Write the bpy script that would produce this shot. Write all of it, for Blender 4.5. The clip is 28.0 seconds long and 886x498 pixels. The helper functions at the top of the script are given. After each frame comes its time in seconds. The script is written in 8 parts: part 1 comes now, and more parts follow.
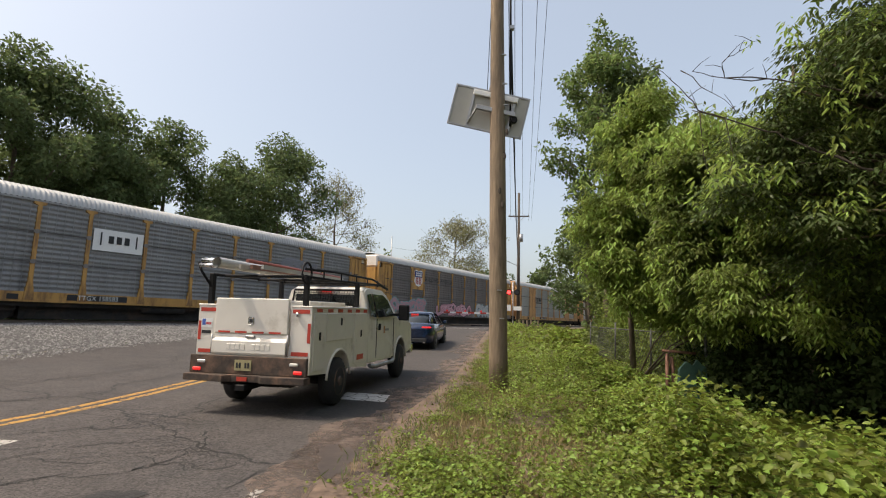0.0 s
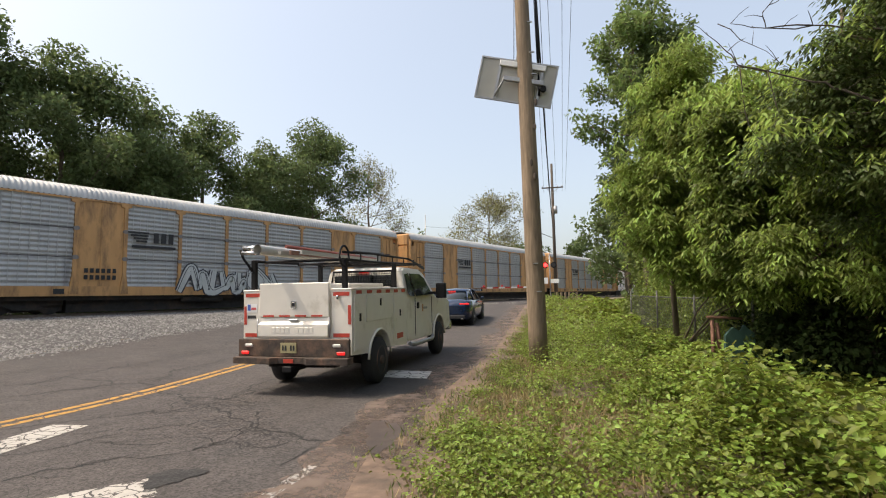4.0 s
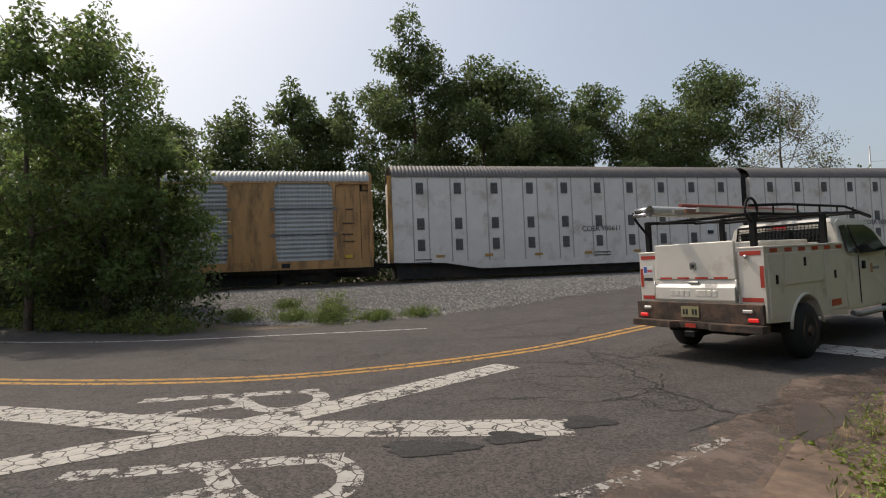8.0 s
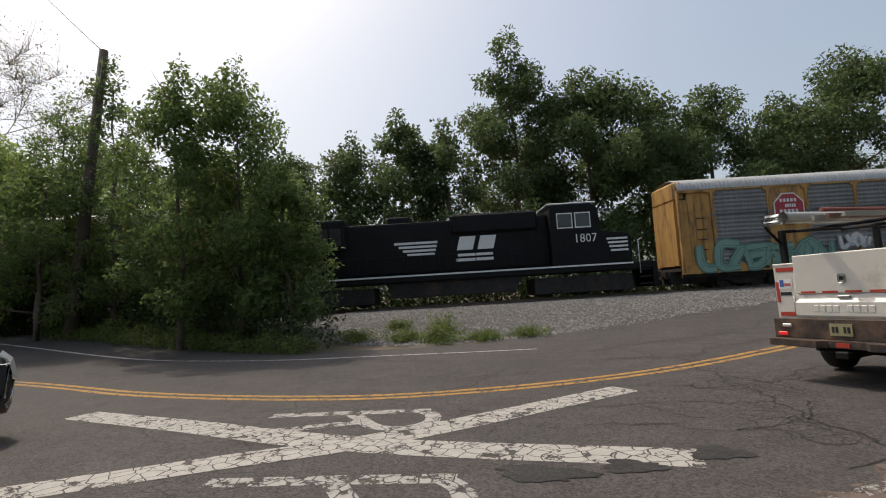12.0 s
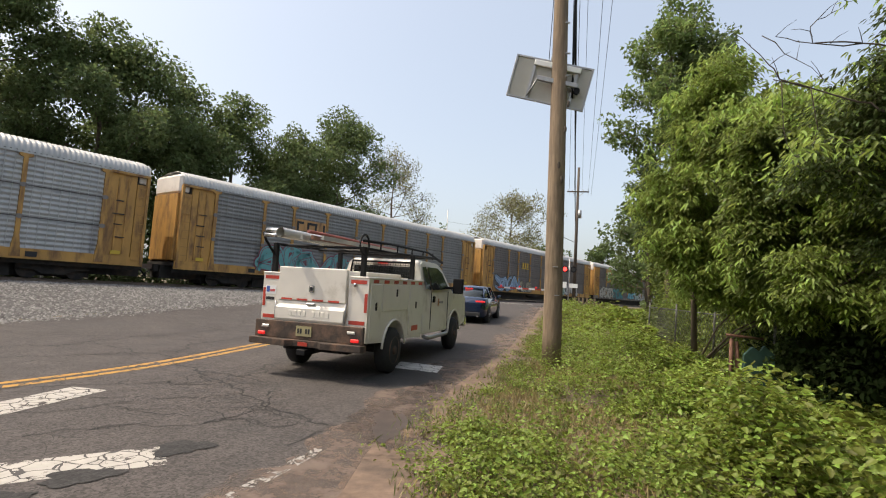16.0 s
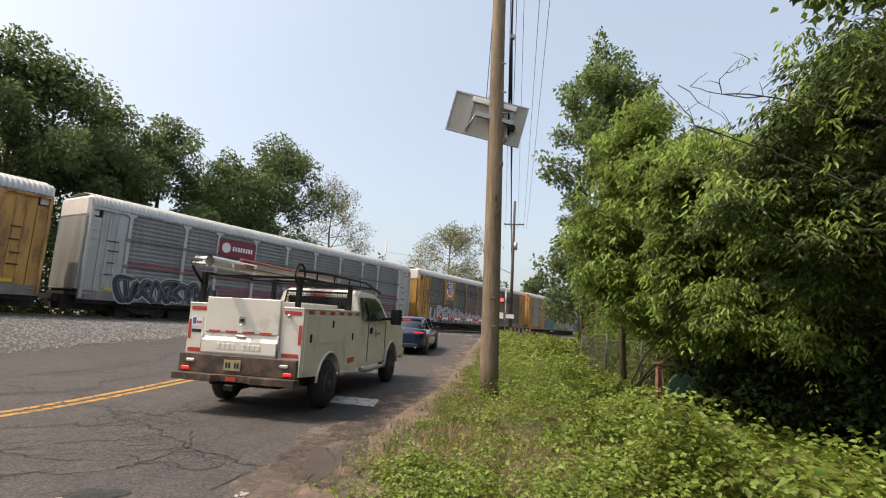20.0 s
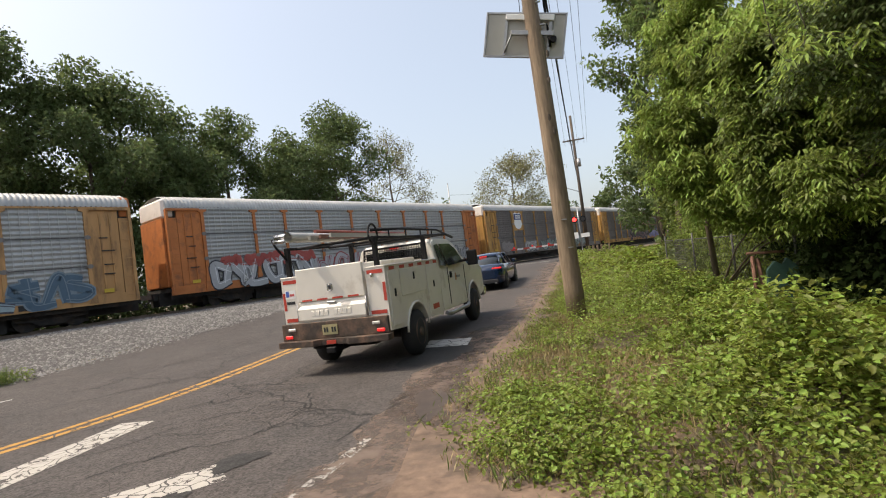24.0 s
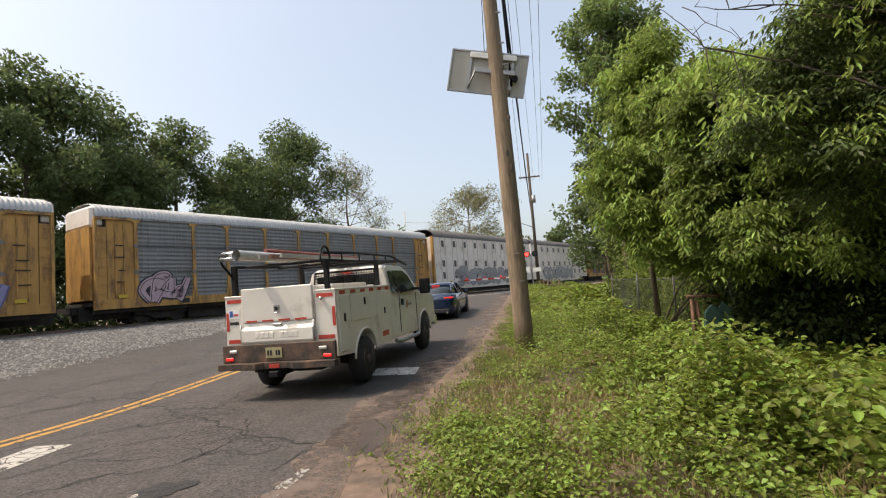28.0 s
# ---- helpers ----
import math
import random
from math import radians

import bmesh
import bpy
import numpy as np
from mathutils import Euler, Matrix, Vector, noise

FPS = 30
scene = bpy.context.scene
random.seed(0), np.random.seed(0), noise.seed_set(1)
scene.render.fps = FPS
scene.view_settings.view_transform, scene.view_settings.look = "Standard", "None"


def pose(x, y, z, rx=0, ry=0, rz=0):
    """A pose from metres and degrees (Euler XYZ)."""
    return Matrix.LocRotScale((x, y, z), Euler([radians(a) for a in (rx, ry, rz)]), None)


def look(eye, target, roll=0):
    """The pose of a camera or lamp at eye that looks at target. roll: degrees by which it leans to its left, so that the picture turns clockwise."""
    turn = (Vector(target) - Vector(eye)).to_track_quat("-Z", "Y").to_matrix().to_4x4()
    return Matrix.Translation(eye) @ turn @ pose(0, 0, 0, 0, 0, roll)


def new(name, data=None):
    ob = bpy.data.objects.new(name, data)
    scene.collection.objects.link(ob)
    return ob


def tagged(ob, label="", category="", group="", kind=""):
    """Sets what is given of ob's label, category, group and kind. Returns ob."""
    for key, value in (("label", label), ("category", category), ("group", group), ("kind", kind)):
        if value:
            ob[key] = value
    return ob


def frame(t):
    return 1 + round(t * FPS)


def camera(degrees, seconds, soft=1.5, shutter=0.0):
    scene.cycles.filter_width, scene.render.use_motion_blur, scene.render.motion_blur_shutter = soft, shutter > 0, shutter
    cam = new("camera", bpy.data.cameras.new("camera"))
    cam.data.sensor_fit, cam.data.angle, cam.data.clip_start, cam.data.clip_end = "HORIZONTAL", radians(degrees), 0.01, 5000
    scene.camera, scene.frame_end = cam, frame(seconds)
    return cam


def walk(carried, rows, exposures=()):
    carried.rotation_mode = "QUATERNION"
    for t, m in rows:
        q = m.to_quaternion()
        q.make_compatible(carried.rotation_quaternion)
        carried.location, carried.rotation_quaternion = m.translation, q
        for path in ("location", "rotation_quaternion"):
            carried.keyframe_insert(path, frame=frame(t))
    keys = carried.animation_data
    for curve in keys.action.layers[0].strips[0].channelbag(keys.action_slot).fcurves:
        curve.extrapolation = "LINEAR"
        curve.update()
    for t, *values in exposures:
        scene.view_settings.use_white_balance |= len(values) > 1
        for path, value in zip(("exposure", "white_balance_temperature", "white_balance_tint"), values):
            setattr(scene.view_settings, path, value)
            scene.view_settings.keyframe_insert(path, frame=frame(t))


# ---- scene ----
import colorsys
import functools
import itertools
from collections import defaultdict

# ---- camera: a hand-held camera turning on the spot, eye at 1.55 m ----
EYE = (0.0, 0.0, 1.55)
TURNS = [  # seconds, yaw, pitch, roll
    (0.0, 0.84, 7.80, -1.57),
    (0.5, -5.30, 7.61, -1.62),
    (1.0, -5.97, 7.17, -1.45),
    (1.5, -3.46, 6.77, -1.08),
    (2.0, 0.55, 6.37, -0.65),
    (2.5, 2.86, 6.02, -0.21),
    (3.0, 3.82, 5.73, 0.44),
    (3.5, 4.42, 5.47, 0.79),
    (5.5, 6.10, 4.61, 1.06),
    (6.0, 6.32, 4.45, 1.25),
    (6.5, 18.09, 2.56, 1.47),
    (7.0, 28.21, 1.86, 2.38),
    (7.5, 42.79, 1.43, 2.17),
    (8.0, 47.20, 2.24, 2.24),
    (8.5, 47.48, 3.49, 2.23),
    (9.0, 45.93, 4.31, 2.06),
    (9.5, 43.95, 4.70, 1.56),
    (10.0, 43.10, 4.93, 1.25),
    (10.5, 44.07, 5.33, 1.14),
    (11.0, 47.15, 6.08, 1.50),
    (11.5, 51.92, 6.01, 3.09),
    (12.0, 59.1, 5.06, 3.5),
    (12.5, 63.9, 4.02, 3.9),
    (13.0, 36.07, 6.84, 0.5),
    (13.2, 21.20, 8.74, -1.52),
    (13.5, 10.37, 9.05, -1.07),
    (15.5, 6.12, 5.18, -3.05),
    (16.0, 6.86, 4.65, -3.53),
    (16.5, 5.45, 5.39, -3.55),
    (17.0, 3.41, 6.44, -3.31),
    (17.5, 2.49, 7.33, -2.99),
    (18.0, 2.39, 7.74, -2.58),
    (18.5, 1.72, 7.96, -2.57),
    (19.0, 0.60, 8.27, -2.89),
    (19.5, 0.08, 8.47, -3.14),
    (20.0, -0.03, 8.48, -3.27),
    (20.5, 0.01, 8.10, -3.11),
    (21.0, 0.07, 7.15, -2.73),
    (21.5, 1.74, 5.03, -0.04),
    (23.5, 7.37, 2.16, 6.95),
    (24.0, 8.53, 1.90, 7.32),
    (24.5, 9.75, 2.08, 7.02),
    (25.0, 9.73, 2.87, 4.99),
    (25.5, 6.56, 3.90, 2.79),
    (26.0, 4.30, 3.95, 2.70),
    (26.5, 2.38, 4.15, 2.95),
    (27.0, 1.46, 4.43, 3.28),
    (27.5, 1.82, 4.55, 3.74),
    (28.0, 3.17, 4.50, 4.34),
]
cam = camera(81.8, 28.0, soft=1.1)
walk(cam, [(t, pose(*EYE, 90 + p, r, y)) for t, y, p, r in TURNS], [(0.0, 0.5, 7350, 10), (1.0, 0.7, 7350, 10), (2.0, 0.7, 7350, 10), (6.2, 0.65, 7350, 10), (7.6, 0.05, 7150, 9), (9.0, 0.0, 7050, 10), (11.0, -0.06, 6900, 9), (12.6, -0.02, 7050, 9), (13.05, -0.06, 6650, 9), (13.5, 0.5, 7350, 10), (15.5, 0.65, 7350, 10), (28.0, 0.65, 7350, 10)])

# ---- light: hazy summer sun high on the left, slightly behind the camera ----
SUN_EL, SUN_AZ = 56.0, 100.0   # degrees; azimuth counted to the left of +y
world = bpy.data.worlds.new("sky")
scene.world = world
world.use_nodes = True
wn = world.node_tree
sky = wn.nodes.new("ShaderNodeTexSky")
sky.sky_type = "NISHITA"
sky.sun_disc = False
sky.sun_elevation = radians(SUN_EL)
sky.sun_rotation = radians(-SUN_AZ)
sky.air_density, sky.dust_density, sky.ozone_density = 1.0, 5.0, 1.0
haze = wn.nodes.new("ShaderNodeMix")   # summer haze: the clear sky veiled by an even pale white
haze.data_type = "RGBA"
haze.inputs[0].default_value = 0.37
haze.inputs[7].default_value = (3.1, 3.65, 4.5, 1)
wn.links.new(sky.outputs[0], haze.inputs[6])
wn.links.new(haze.outputs[2], wn.nodes["Background"].inputs[0])
wn.nodes["Background"].inputs[1].default_value = 0.17
sun_data = bpy.data.lights.new("sun", "SUN")
sun_data.energy, sun_data.angle, sun_data.color = 2.1, radians(0.6), (1.0, 0.95, 0.87)
sun = new("sun", sun_data)
sa, se = radians(SUN_AZ), radians(SUN_EL)
to_sun = Vector((-math.sin(sa) * math.cos(se), math.cos(sa) * math.cos(se), math.sin(se)))
sun.matrix_world = look((0, 0, 60), Vector((0, 0, 60)) - to_sun)


# ---- materials ----
def mat(name, color, rough=0.7, var=0.12, scale=6.0, bump=0.1, metal=0.0, stain=None, stain_amt=0.0, stain_scale=1.2, island=0.0, coat=0.0, piece=0.0, spec=0.5, stretch=None):
    """A procedural surface: base colour with two scales of variation, stains and fine relief."""
    m = bpy.data.materials.new(name)
    m.use_nodes = True
    nt = m.node_tree
    N, L = nt.nodes, nt.links
    bsdf = N["Principled BSDF"]
    co = N.new("ShaderNodeTexCoord")
    src = co.outputs["Object"]
    if stretch:
        mp = N.new("ShaderNodeMapping")
        mp.inputs["Scale"].default_value = stretch
        L.new(src, mp.inputs["Vector"])
        src = mp.outputs[0]
    n1 = N.new("ShaderNodeTexNoise")
    n1.inputs["Scale"].default_value, n1.inputs["Detail"].default_value = scale, 6
    n2 = N.new("ShaderNodeTexNoise")
    n2.inputs["Scale"].default_value, n2.inputs["Detail"].default_value = scale * 0.13, 4
    for n in (n1, n2):
        L.new(src, n.inputs["Vector"])
    add = N.new("ShaderNodeMath")
    add.operation = "ADD"
    L.new(n1.outputs[0], add.inputs[0])
    L.new(n2.outputs[0], add.inputs[1])
    ramp = N.new("ShaderNodeMapRange")
    ramp.inputs["From Min"].default_value, ramp.inputs["From Max"].default_value = 0.7, 1.3
    ramp.inputs["To Min"].default_value, ramp.inputs["To Max"].default_value = 1 - var, 1 + var
    L.new(add.outputs[0], ramp.inputs["Value"])
    hsv = N.new("ShaderNodeHueSaturation")
    hsv.inputs["Color"].default_value = (*color, 1)
    L.new(ramp.outputs[0], hsv.inputs["Value"])
    out = hsv.outputs[0]
    rnd = None
    if island:
        g = N.new("ShaderNodeNewGeometry")
        rnd = g.outputs["Random Per Island"]
        amt = island
    if piece:
        g = N.new("ShaderNodeObjectInfo")
        rnd = g.outputs["Random"]
        amt = piece
    if rnd:
        mr = N.new("ShaderNodeMapRange")
        mr.inputs["To Min"].default_value, mr.inputs["To Max"].default_value = 1 - amt, 1 + amt
        L.new(rnd, mr.inputs["Value"])
        h2 = N.new("ShaderNodeHueSaturation")
        L.new(out, h2.inputs["Color"])
        L.new(mr.outputs[0], h2.inputs["Value"])
        mh = N.new("ShaderNodeMapRange")
        mh.inputs["To Min"].default_value, mh.inputs["To Max"].default_value = 0.5 - amt * 0.05, 0.5 + amt * 0.05
        L.new(rnd, mh.inputs["Value"])
        L.new(mh.outputs[0], h2.inputs["Hue"])
        out = h2.outputs[0]
    if stain:
        n3 = N.new("ShaderNodeTexNoise")
        n3.inputs["Scale"].default_value, n3.inputs["Detail"].default_value = stain_scale, 8
        n3.inputs["Roughness"].default_value = 0.65
        L.new(src, n3.inputs["Vector"])
        r3 = N.new("ShaderNodeMapRange")
        r3.inputs["From Min"].default_value, r3.inputs["From Max"].default_value = 0.62 - stain_amt * 0.3, 0.78 - stain_amt * 0.2
        L.new(n3.outputs[0], r3.inputs["Value"])
        mx = N.new("ShaderNodeMix")
        mx.data_type = "RGBA"
        L.new(r3.outputs[0], mx.inputs[0])
        L.new(out, mx.inputs[6])
        mx.inputs[7].default_value = (*stain, 1)
        out = mx.outputs[2]
    L.new(out, bsdf.inputs["Base Color"])
    bsdf.inputs["Roughness"].default_value = rough
    bsdf.inputs["Metallic"].default_value = metal
    bsdf.inputs["Specular IOR Level"].default_value = spec
    if coat:
        bsdf.inputs["Coat Weight"].default_value = coat
        bsdf.inputs["Coat Roughness"].default_value = 0.08
    if bump:
        b = N.new("ShaderNodeBump")
        b.inputs["Strength"].default_value = bump
        b.inputs["Distance"].default_value = 0.02
        L.new(n1.outputs[0], b.inputs["Height"])
        L.new(b.outputs[0], bsdf.inputs["Normal"])
    return m


def leaf_mat(name, color, trans=0.35, island=0.35, rough=0.5, spec=0.35):
    """Leaves: thin, letting part of the light through, each leaf of its own shade."""
    m = mat(name, color, rough=rough, var=0.1, scale=3.0, bump=0.0, island=island, spec=spec)
    nt = m.node_tree
    N, L = nt.nodes, nt.links
    bsdf = N["Principled BSDF"]
    tr = N.new("ShaderNodeBsdfTranslucent")
    mix = N.new("ShaderNodeMixShader")
    mix.inputs[0].default_value = trans
    link = bsdf.inputs["Base Color"].links[0]
    h = N.new("ShaderNodeHueSaturation")
    h.inputs["Value"].default_value = 1.3
    h.inputs["Hue"].default_value = 0.485
    L.new(link.from_socket, h.inputs["Color"])
    L.new(h.outputs[0], tr.inputs[0])
    L.new(bsdf.outputs[0], mix.inputs[1])
    L.new(tr.outputs[0], mix.inputs[2])
    L.new(mix.outputs[0], N["Material Output"].inputs[0])
    return m


def glow_mat(name, color, strength):
    m = bpy.data.materials.new(name)
    m.use_nodes = True
    b = m.node_tree.nodes["Principled BSDF"]
    b.inputs["Base Color"].default_value = (*color, 1)
    b.inputs["Emission Color"].default_value = (*color, 1)
    b.inputs["Emission Strength"].default_value = strength
    return m


M = {
    "soil": mat("soil", (0.16, 0.115, 0.08), 0.95, 0.3, 9, 0.5, stain=(0.07, 0.09, 0.03), stain_amt=0.5, stain_scale=0.8),
    "asphalt": mat("asphalt", (0.066, 0.0565, 0.0525), 0.9, 0.22, 14, 0.35, stain=(0.055, 0.05, 0.048), stain_amt=0.35, stain_scale=0.5),
    "patch": mat("patch_asphalt", (0.028, 0.026, 0.025), 0.85, 0.3, 18, 0.4),
    "dirt": mat("dirt", (0.18, 0.123, 0.09), 0.95, 0.4, 11, 0.6, stain=(0.07, 0.054, 0.043), stain_amt=0.55, stain_scale=1.3),
    "gravel": mat("gravel", (0.085, 0.079, 0.075), 0.95, 0.3, 20, 0.8),
    "stone": mat("ballast_stone", (0.15, 0.143, 0.138), 0.9, 0.25, 12, 0.3, island=0.6),
    "crack": mat("crack_tar", (0.014, 0.013, 0.012), 0.8, 0.3, 8, 0.2),
    "leaf_far": leaf_mat("leaf_far", (0.112, 0.155, 0.062), 0.48, 0.35, 0.6, 0.25),
    # leaf green darkened so that the self-shade of dense foliage is in the colour
    "leaf_half_shade": leaf_mat("leaf_half_shade", (0.07, 0.1, 0.031), 0.33, 0.5),
    "leaf_mid": leaf_mat("leaf_mid", (0.13, 0.172, 0.045), 0.45),
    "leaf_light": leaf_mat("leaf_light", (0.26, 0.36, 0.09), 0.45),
    "leaf_weed": leaf_mat("leaf_weed", (0.178, 0.228, 0.043), 0.36, 0.6),
    "leaf_pale": leaf_mat("leaf_pale", (0.2, 0.2, 0.09)),
    "leaf_bend": leaf_mat("leaf_bend", (0.128, 0.186, 0.06), 0.56),
    "leaf_fresh": leaf_mat("leaf_fresh", (0.17, 0.228, 0.055), 0.58),
    # near-black green: the deep shade under the right-hand trees is in this colour
    "leaf_dark_shade": leaf_mat("leaf_dark_shade", (0.034, 0.052, 0.017), 0.2, 0.35, 0.8, 0.1),
    "dead_wood": mat("dead_wood", (0.06, 0.048, 0.04), 0.95, 0.3, 14, 0.5),
    "bark": mat("bark", (0.13, 0.1, 0.075), 0.95, 0.3, 14, 0.7, stretch=(1, 1, 0.25)),
    "pole_wood": mat("pole_wood", (0.235, 0.175, 0.12), 0.95, 0.4, 22, 0.8, stain=(0.12, 0.09, 0.065), stain_amt=0.5, stain_scale=2.5, stretch=(1, 1, 0.12)),
    "pole_dark": mat("pole_dark", (0.09, 0.07, 0.055), 0.9, 0.25, 18, 0.5, stretch=(1, 1, 0.12)),
    "steel": mat("steel", (0.35, 0.35, 0.35), 0.45, 0.15, 9, 0.1, metal=0.8),
    "rail": mat("rail_steel", (0.22, 0.17, 0.14), 0.5, 0.2, 9, 0.1, metal=0.6),
    "tie": mat("tie_wood", (0.1, 0.075, 0.055), 0.95, 0.3, 9, 0.5),
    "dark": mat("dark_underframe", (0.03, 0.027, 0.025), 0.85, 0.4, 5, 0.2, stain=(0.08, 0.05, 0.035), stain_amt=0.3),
    "black": mat("black_paint", (0.009, 0.009, 0.01), 0.6, 0.3, 5, 0.05, spec=0.2),
    "rubber": mat("rubber", (0.02, 0.02, 0.02), 0.85, 0.2, 20, 0.2),
    "yellow": mat("rack_yellow", (0.5, 0.275, 0.078), 0.65, 0.14, 3, 0.08, stain=(0.17, 0.09, 0.045), stain_amt=0.5, stain_scale=2.2, stretch=(1, 1, 0.3)),
    "tan": mat("rack_tan", (0.52, 0.285, 0.115), 0.65, 0.12, 3, 0.08, stain=(0.22, 0.125, 0.06), stain_amt=0.46, stain_scale=2.2, stretch=(1, 1, 0.3)),
    "orange": mat("rack_orange", (0.5, 0.17, 0.05), 0.65, 0.14, 3, 0.08, stain=(0.2, 0.08, 0.04), stain_amt=0.35, stain_scale=1.4),
    "galv": mat("galvanised", (0.27, 0.27, 0.264), 0.5, 0.26, 2.5, 0.05, metal=0.15, stain=(0.14, 0.14, 0.14), stain_amt=0.42, stain_scale=1.3, stretch=(1, 1, 0.14)),
    "galv_bright": mat("galvanised_bright", (0.45, 0.452, 0.44), 0.42, 0.15, 2.5, 0.05, metal=0.3, stain=(0.25, 0.25, 0.25), stain_amt=0.4, stain_scale=1.3, stretch=(1, 1, 0.14)),
    "galv_dark": mat("galvanised_dirty", (0.2, 0.182, 0.172), 0.65, 0.32, 2.5, 0.05, metal=0.0, stain=(0.105, 0.088, 0.075), stain_amt=0.5, stain_scale=1.3, stretch=(1, 1, 0.14)),
    "roof": mat("rack_roof", (0.45, 0.45, 0.44), 0.5, 0.12, 2, 0.05, metal=0.2, stain=(0.4, 0.38, 0.36), stain_amt=0.25),
    "roof_grey": mat("rack_roof_grey", (0.145, 0.13, 0.122), 0.55, 0.12, 2, 0.05, metal=0.2),
    "rack_white": mat("rack_white", (0.74, 0.685, 0.63), 0.6, 0.08, 2, 0.05, stain=(0.5, 0.42, 0.35), stain_amt=0.3, stain_scale=0.8),
    "seam": mat("panel_seam", (0.46, 0.42, 0.38), 0.7, 0.25, 4, 0.05),
    "vent": mat("vent_mesh", (0.12, 0.113, 0.108), 0.8, 0.2, 20, 0.2),
    "truck_white": mat("truck_white", (0.7, 0.66, 0.59), 0.4, 0.06, 3, 0.03, stain=(0.42, 0.37, 0.3), stain_amt=0.2, stain_scale=1.8, coat=0.2),
    "chrome": mat("chrome", (0.6, 0.6, 0.6), 0.25, 0.05, 6, 0.02, metal=1.0),
    "rust_steel": mat("rusty_bumper", (0.06, 0.045, 0.037), 0.75, 0.4, 9, 0.3, metal=0.2, stain=(0.2, 0.12, 0.08), stain_amt=0.5, stain_scale=3),
    "red_tape": mat("red_tape", (0.46, 0.05, 0.03), 0.4, 0.15, 10, 0.03),
    "glass": mat("dark_glass", (0.015, 0.02, 0.02), 0.06, 0.05, 4, 0.0, coat=0.5),
    "car_blue": mat("car_blue", (0.004, 0.022, 0.065), 0.2, 0.06, 3, 0.0, metal=0.4, coat=0.8),
    "car_dark": mat("car_dark", (0.012, 0.016, 0.024), 0.15, 0.06, 3, 0.0, metal=0.4, coat=0.8),
    "plate": mat("plate_cream", (0.34, 0.3, 0.16), 0.5, 0.1, 9, 0.0),
    "lamp_red": glow_mat("lamp_red", (0.7, 0.02, 0.02), 0.45),
    "lamp_clear": mat("lamp_clear", (0.5, 0.49, 0.45), 0.2, 0.05, 9, 0.0),
    "signal_red": glow_mat("signal_red", (1.0, 0.03, 0.03), 4.0),
    "panel_back": mat("panel_back", (0.38, 0.37, 0.33), 0.6, 0.08, 3, 0.05),
    "pure_white": mat("white_vinyl", (0.78, 0.78, 0.76), 0.5, 0.05, 9, 0.0),
    "ink": mat("ink_black", (0.02, 0.02, 0.022), 0.6, 0.1, 9, 0.0),
}



def add_aggregate(m, amount=0.5):
    """Speckle of single stones in the asphalt, and a web of hair cracks in tired places."""
    N, L = m.node_tree.nodes, m.node_tree.links
    b = N["Principled BSDF"]
    link = b.inputs["Base Color"].links[0]
    src = link.from_socket
    co = N.new("ShaderNodeTexCoord")
    vo = N.new("ShaderNodeTexVoronoi")
    vo.inputs["Scale"].default_value = 55
    L.new(co.outputs["Object"], vo.inputs["Vector"])
    sep = N.new("ShaderNodeSeparateColor")
    L.new(vo.outputs["Color"], sep.inputs[0])
    mr = N.new("ShaderNodeMapRange")
    mr.inputs["To Min"].default_value, mr.inputs["To Max"].default_value = 1 - amount, 1 + amount
    L.new(sep.outputs[0], mr.inputs["Value"])
    hs = N.new("ShaderNodeHueSaturation")
    L.new(src, hs.inputs["Color"])
    L.new(mr.outputs[0], hs.inputs["Value"])
    nz = N.new("ShaderNodeTexNoise")
    nz.inputs["Scale"].default_value, nz.inputs["Detail"].default_value = 2.5, 5
    L.new(co.outputs["Object"], nz.inputs["Vector"])
    mv = N.new("ShaderNodeMix")
    mv.data_type = "VECTOR"
    mv.inputs[0].default_value = 0.3
    L.new(co.outputs["Object"], mv.inputs[4])
    L.new(nz.outputs["Color"], mv.inputs[5])
    cr = N.new("ShaderNodeTexVoronoi")
    cr.feature = "DISTANCE_TO_EDGE"
    cr.inputs["Scale"].default_value = 1.9
    L.new(mv.outputs[1], cr.inputs["Vector"])
    lt = N.new("ShaderNodeMapRange")
    lt.inputs["From Min"].default_value, lt.inputs["From Max"].default_value = 0.004, 0.016
    lt.inputs["To Min"].default_value, lt.inputs["To Max"].default_value = 0.75, 0.0
    L.new(cr.outputs["Distance"], lt.inputs["Value"])
    n2 = N.new("ShaderNodeTexNoise")
    n2.inputs["Scale"].default_value, n2.inputs["Detail"].default_value = 0.45, 4
    L.new(co.outputs["Object"], n2.inputs["Vector"])
    where = N.new("ShaderNodeMapRange")
    where.inputs["From Min"].default_value, where.inputs["From Max"].default_value = 0.53, 0.6
    L.new(n2.outputs[0], where.inputs["Value"])
    mu = N.new("ShaderNodeMath")
    mu.operation = "MULTIPLY"
    L.new(lt.outputs[0], mu.inputs[0])
    L.new(where.outputs[0], mu.inputs[1])
    mx = N.new("ShaderNodeMix")
    mx.data_type = "RGBA"
    L.new(mu.outputs[0], mx.inputs[0])
    L.new(hs.outputs[0], mx.inputs[6])
    mx.inputs[7].default_value = (0.018, 0.017, 0.016, 1)
    L.new(mx.outputs[2], b.inputs["Base Color"])


add_aggregate(M["asphalt"])
add_aggregate(M["patch"], 0.45)


# ---- mesh helpers ----
def part(name, bm, material, parent=None, label=""):
    """Link a bmesh as one mesh object, under a thing or a part."""
    me = bpy.data.meshes.new(name)
    bm.to_mesh(me)
    bm.free()
    return mesh_part(name, me, material, parent, label)


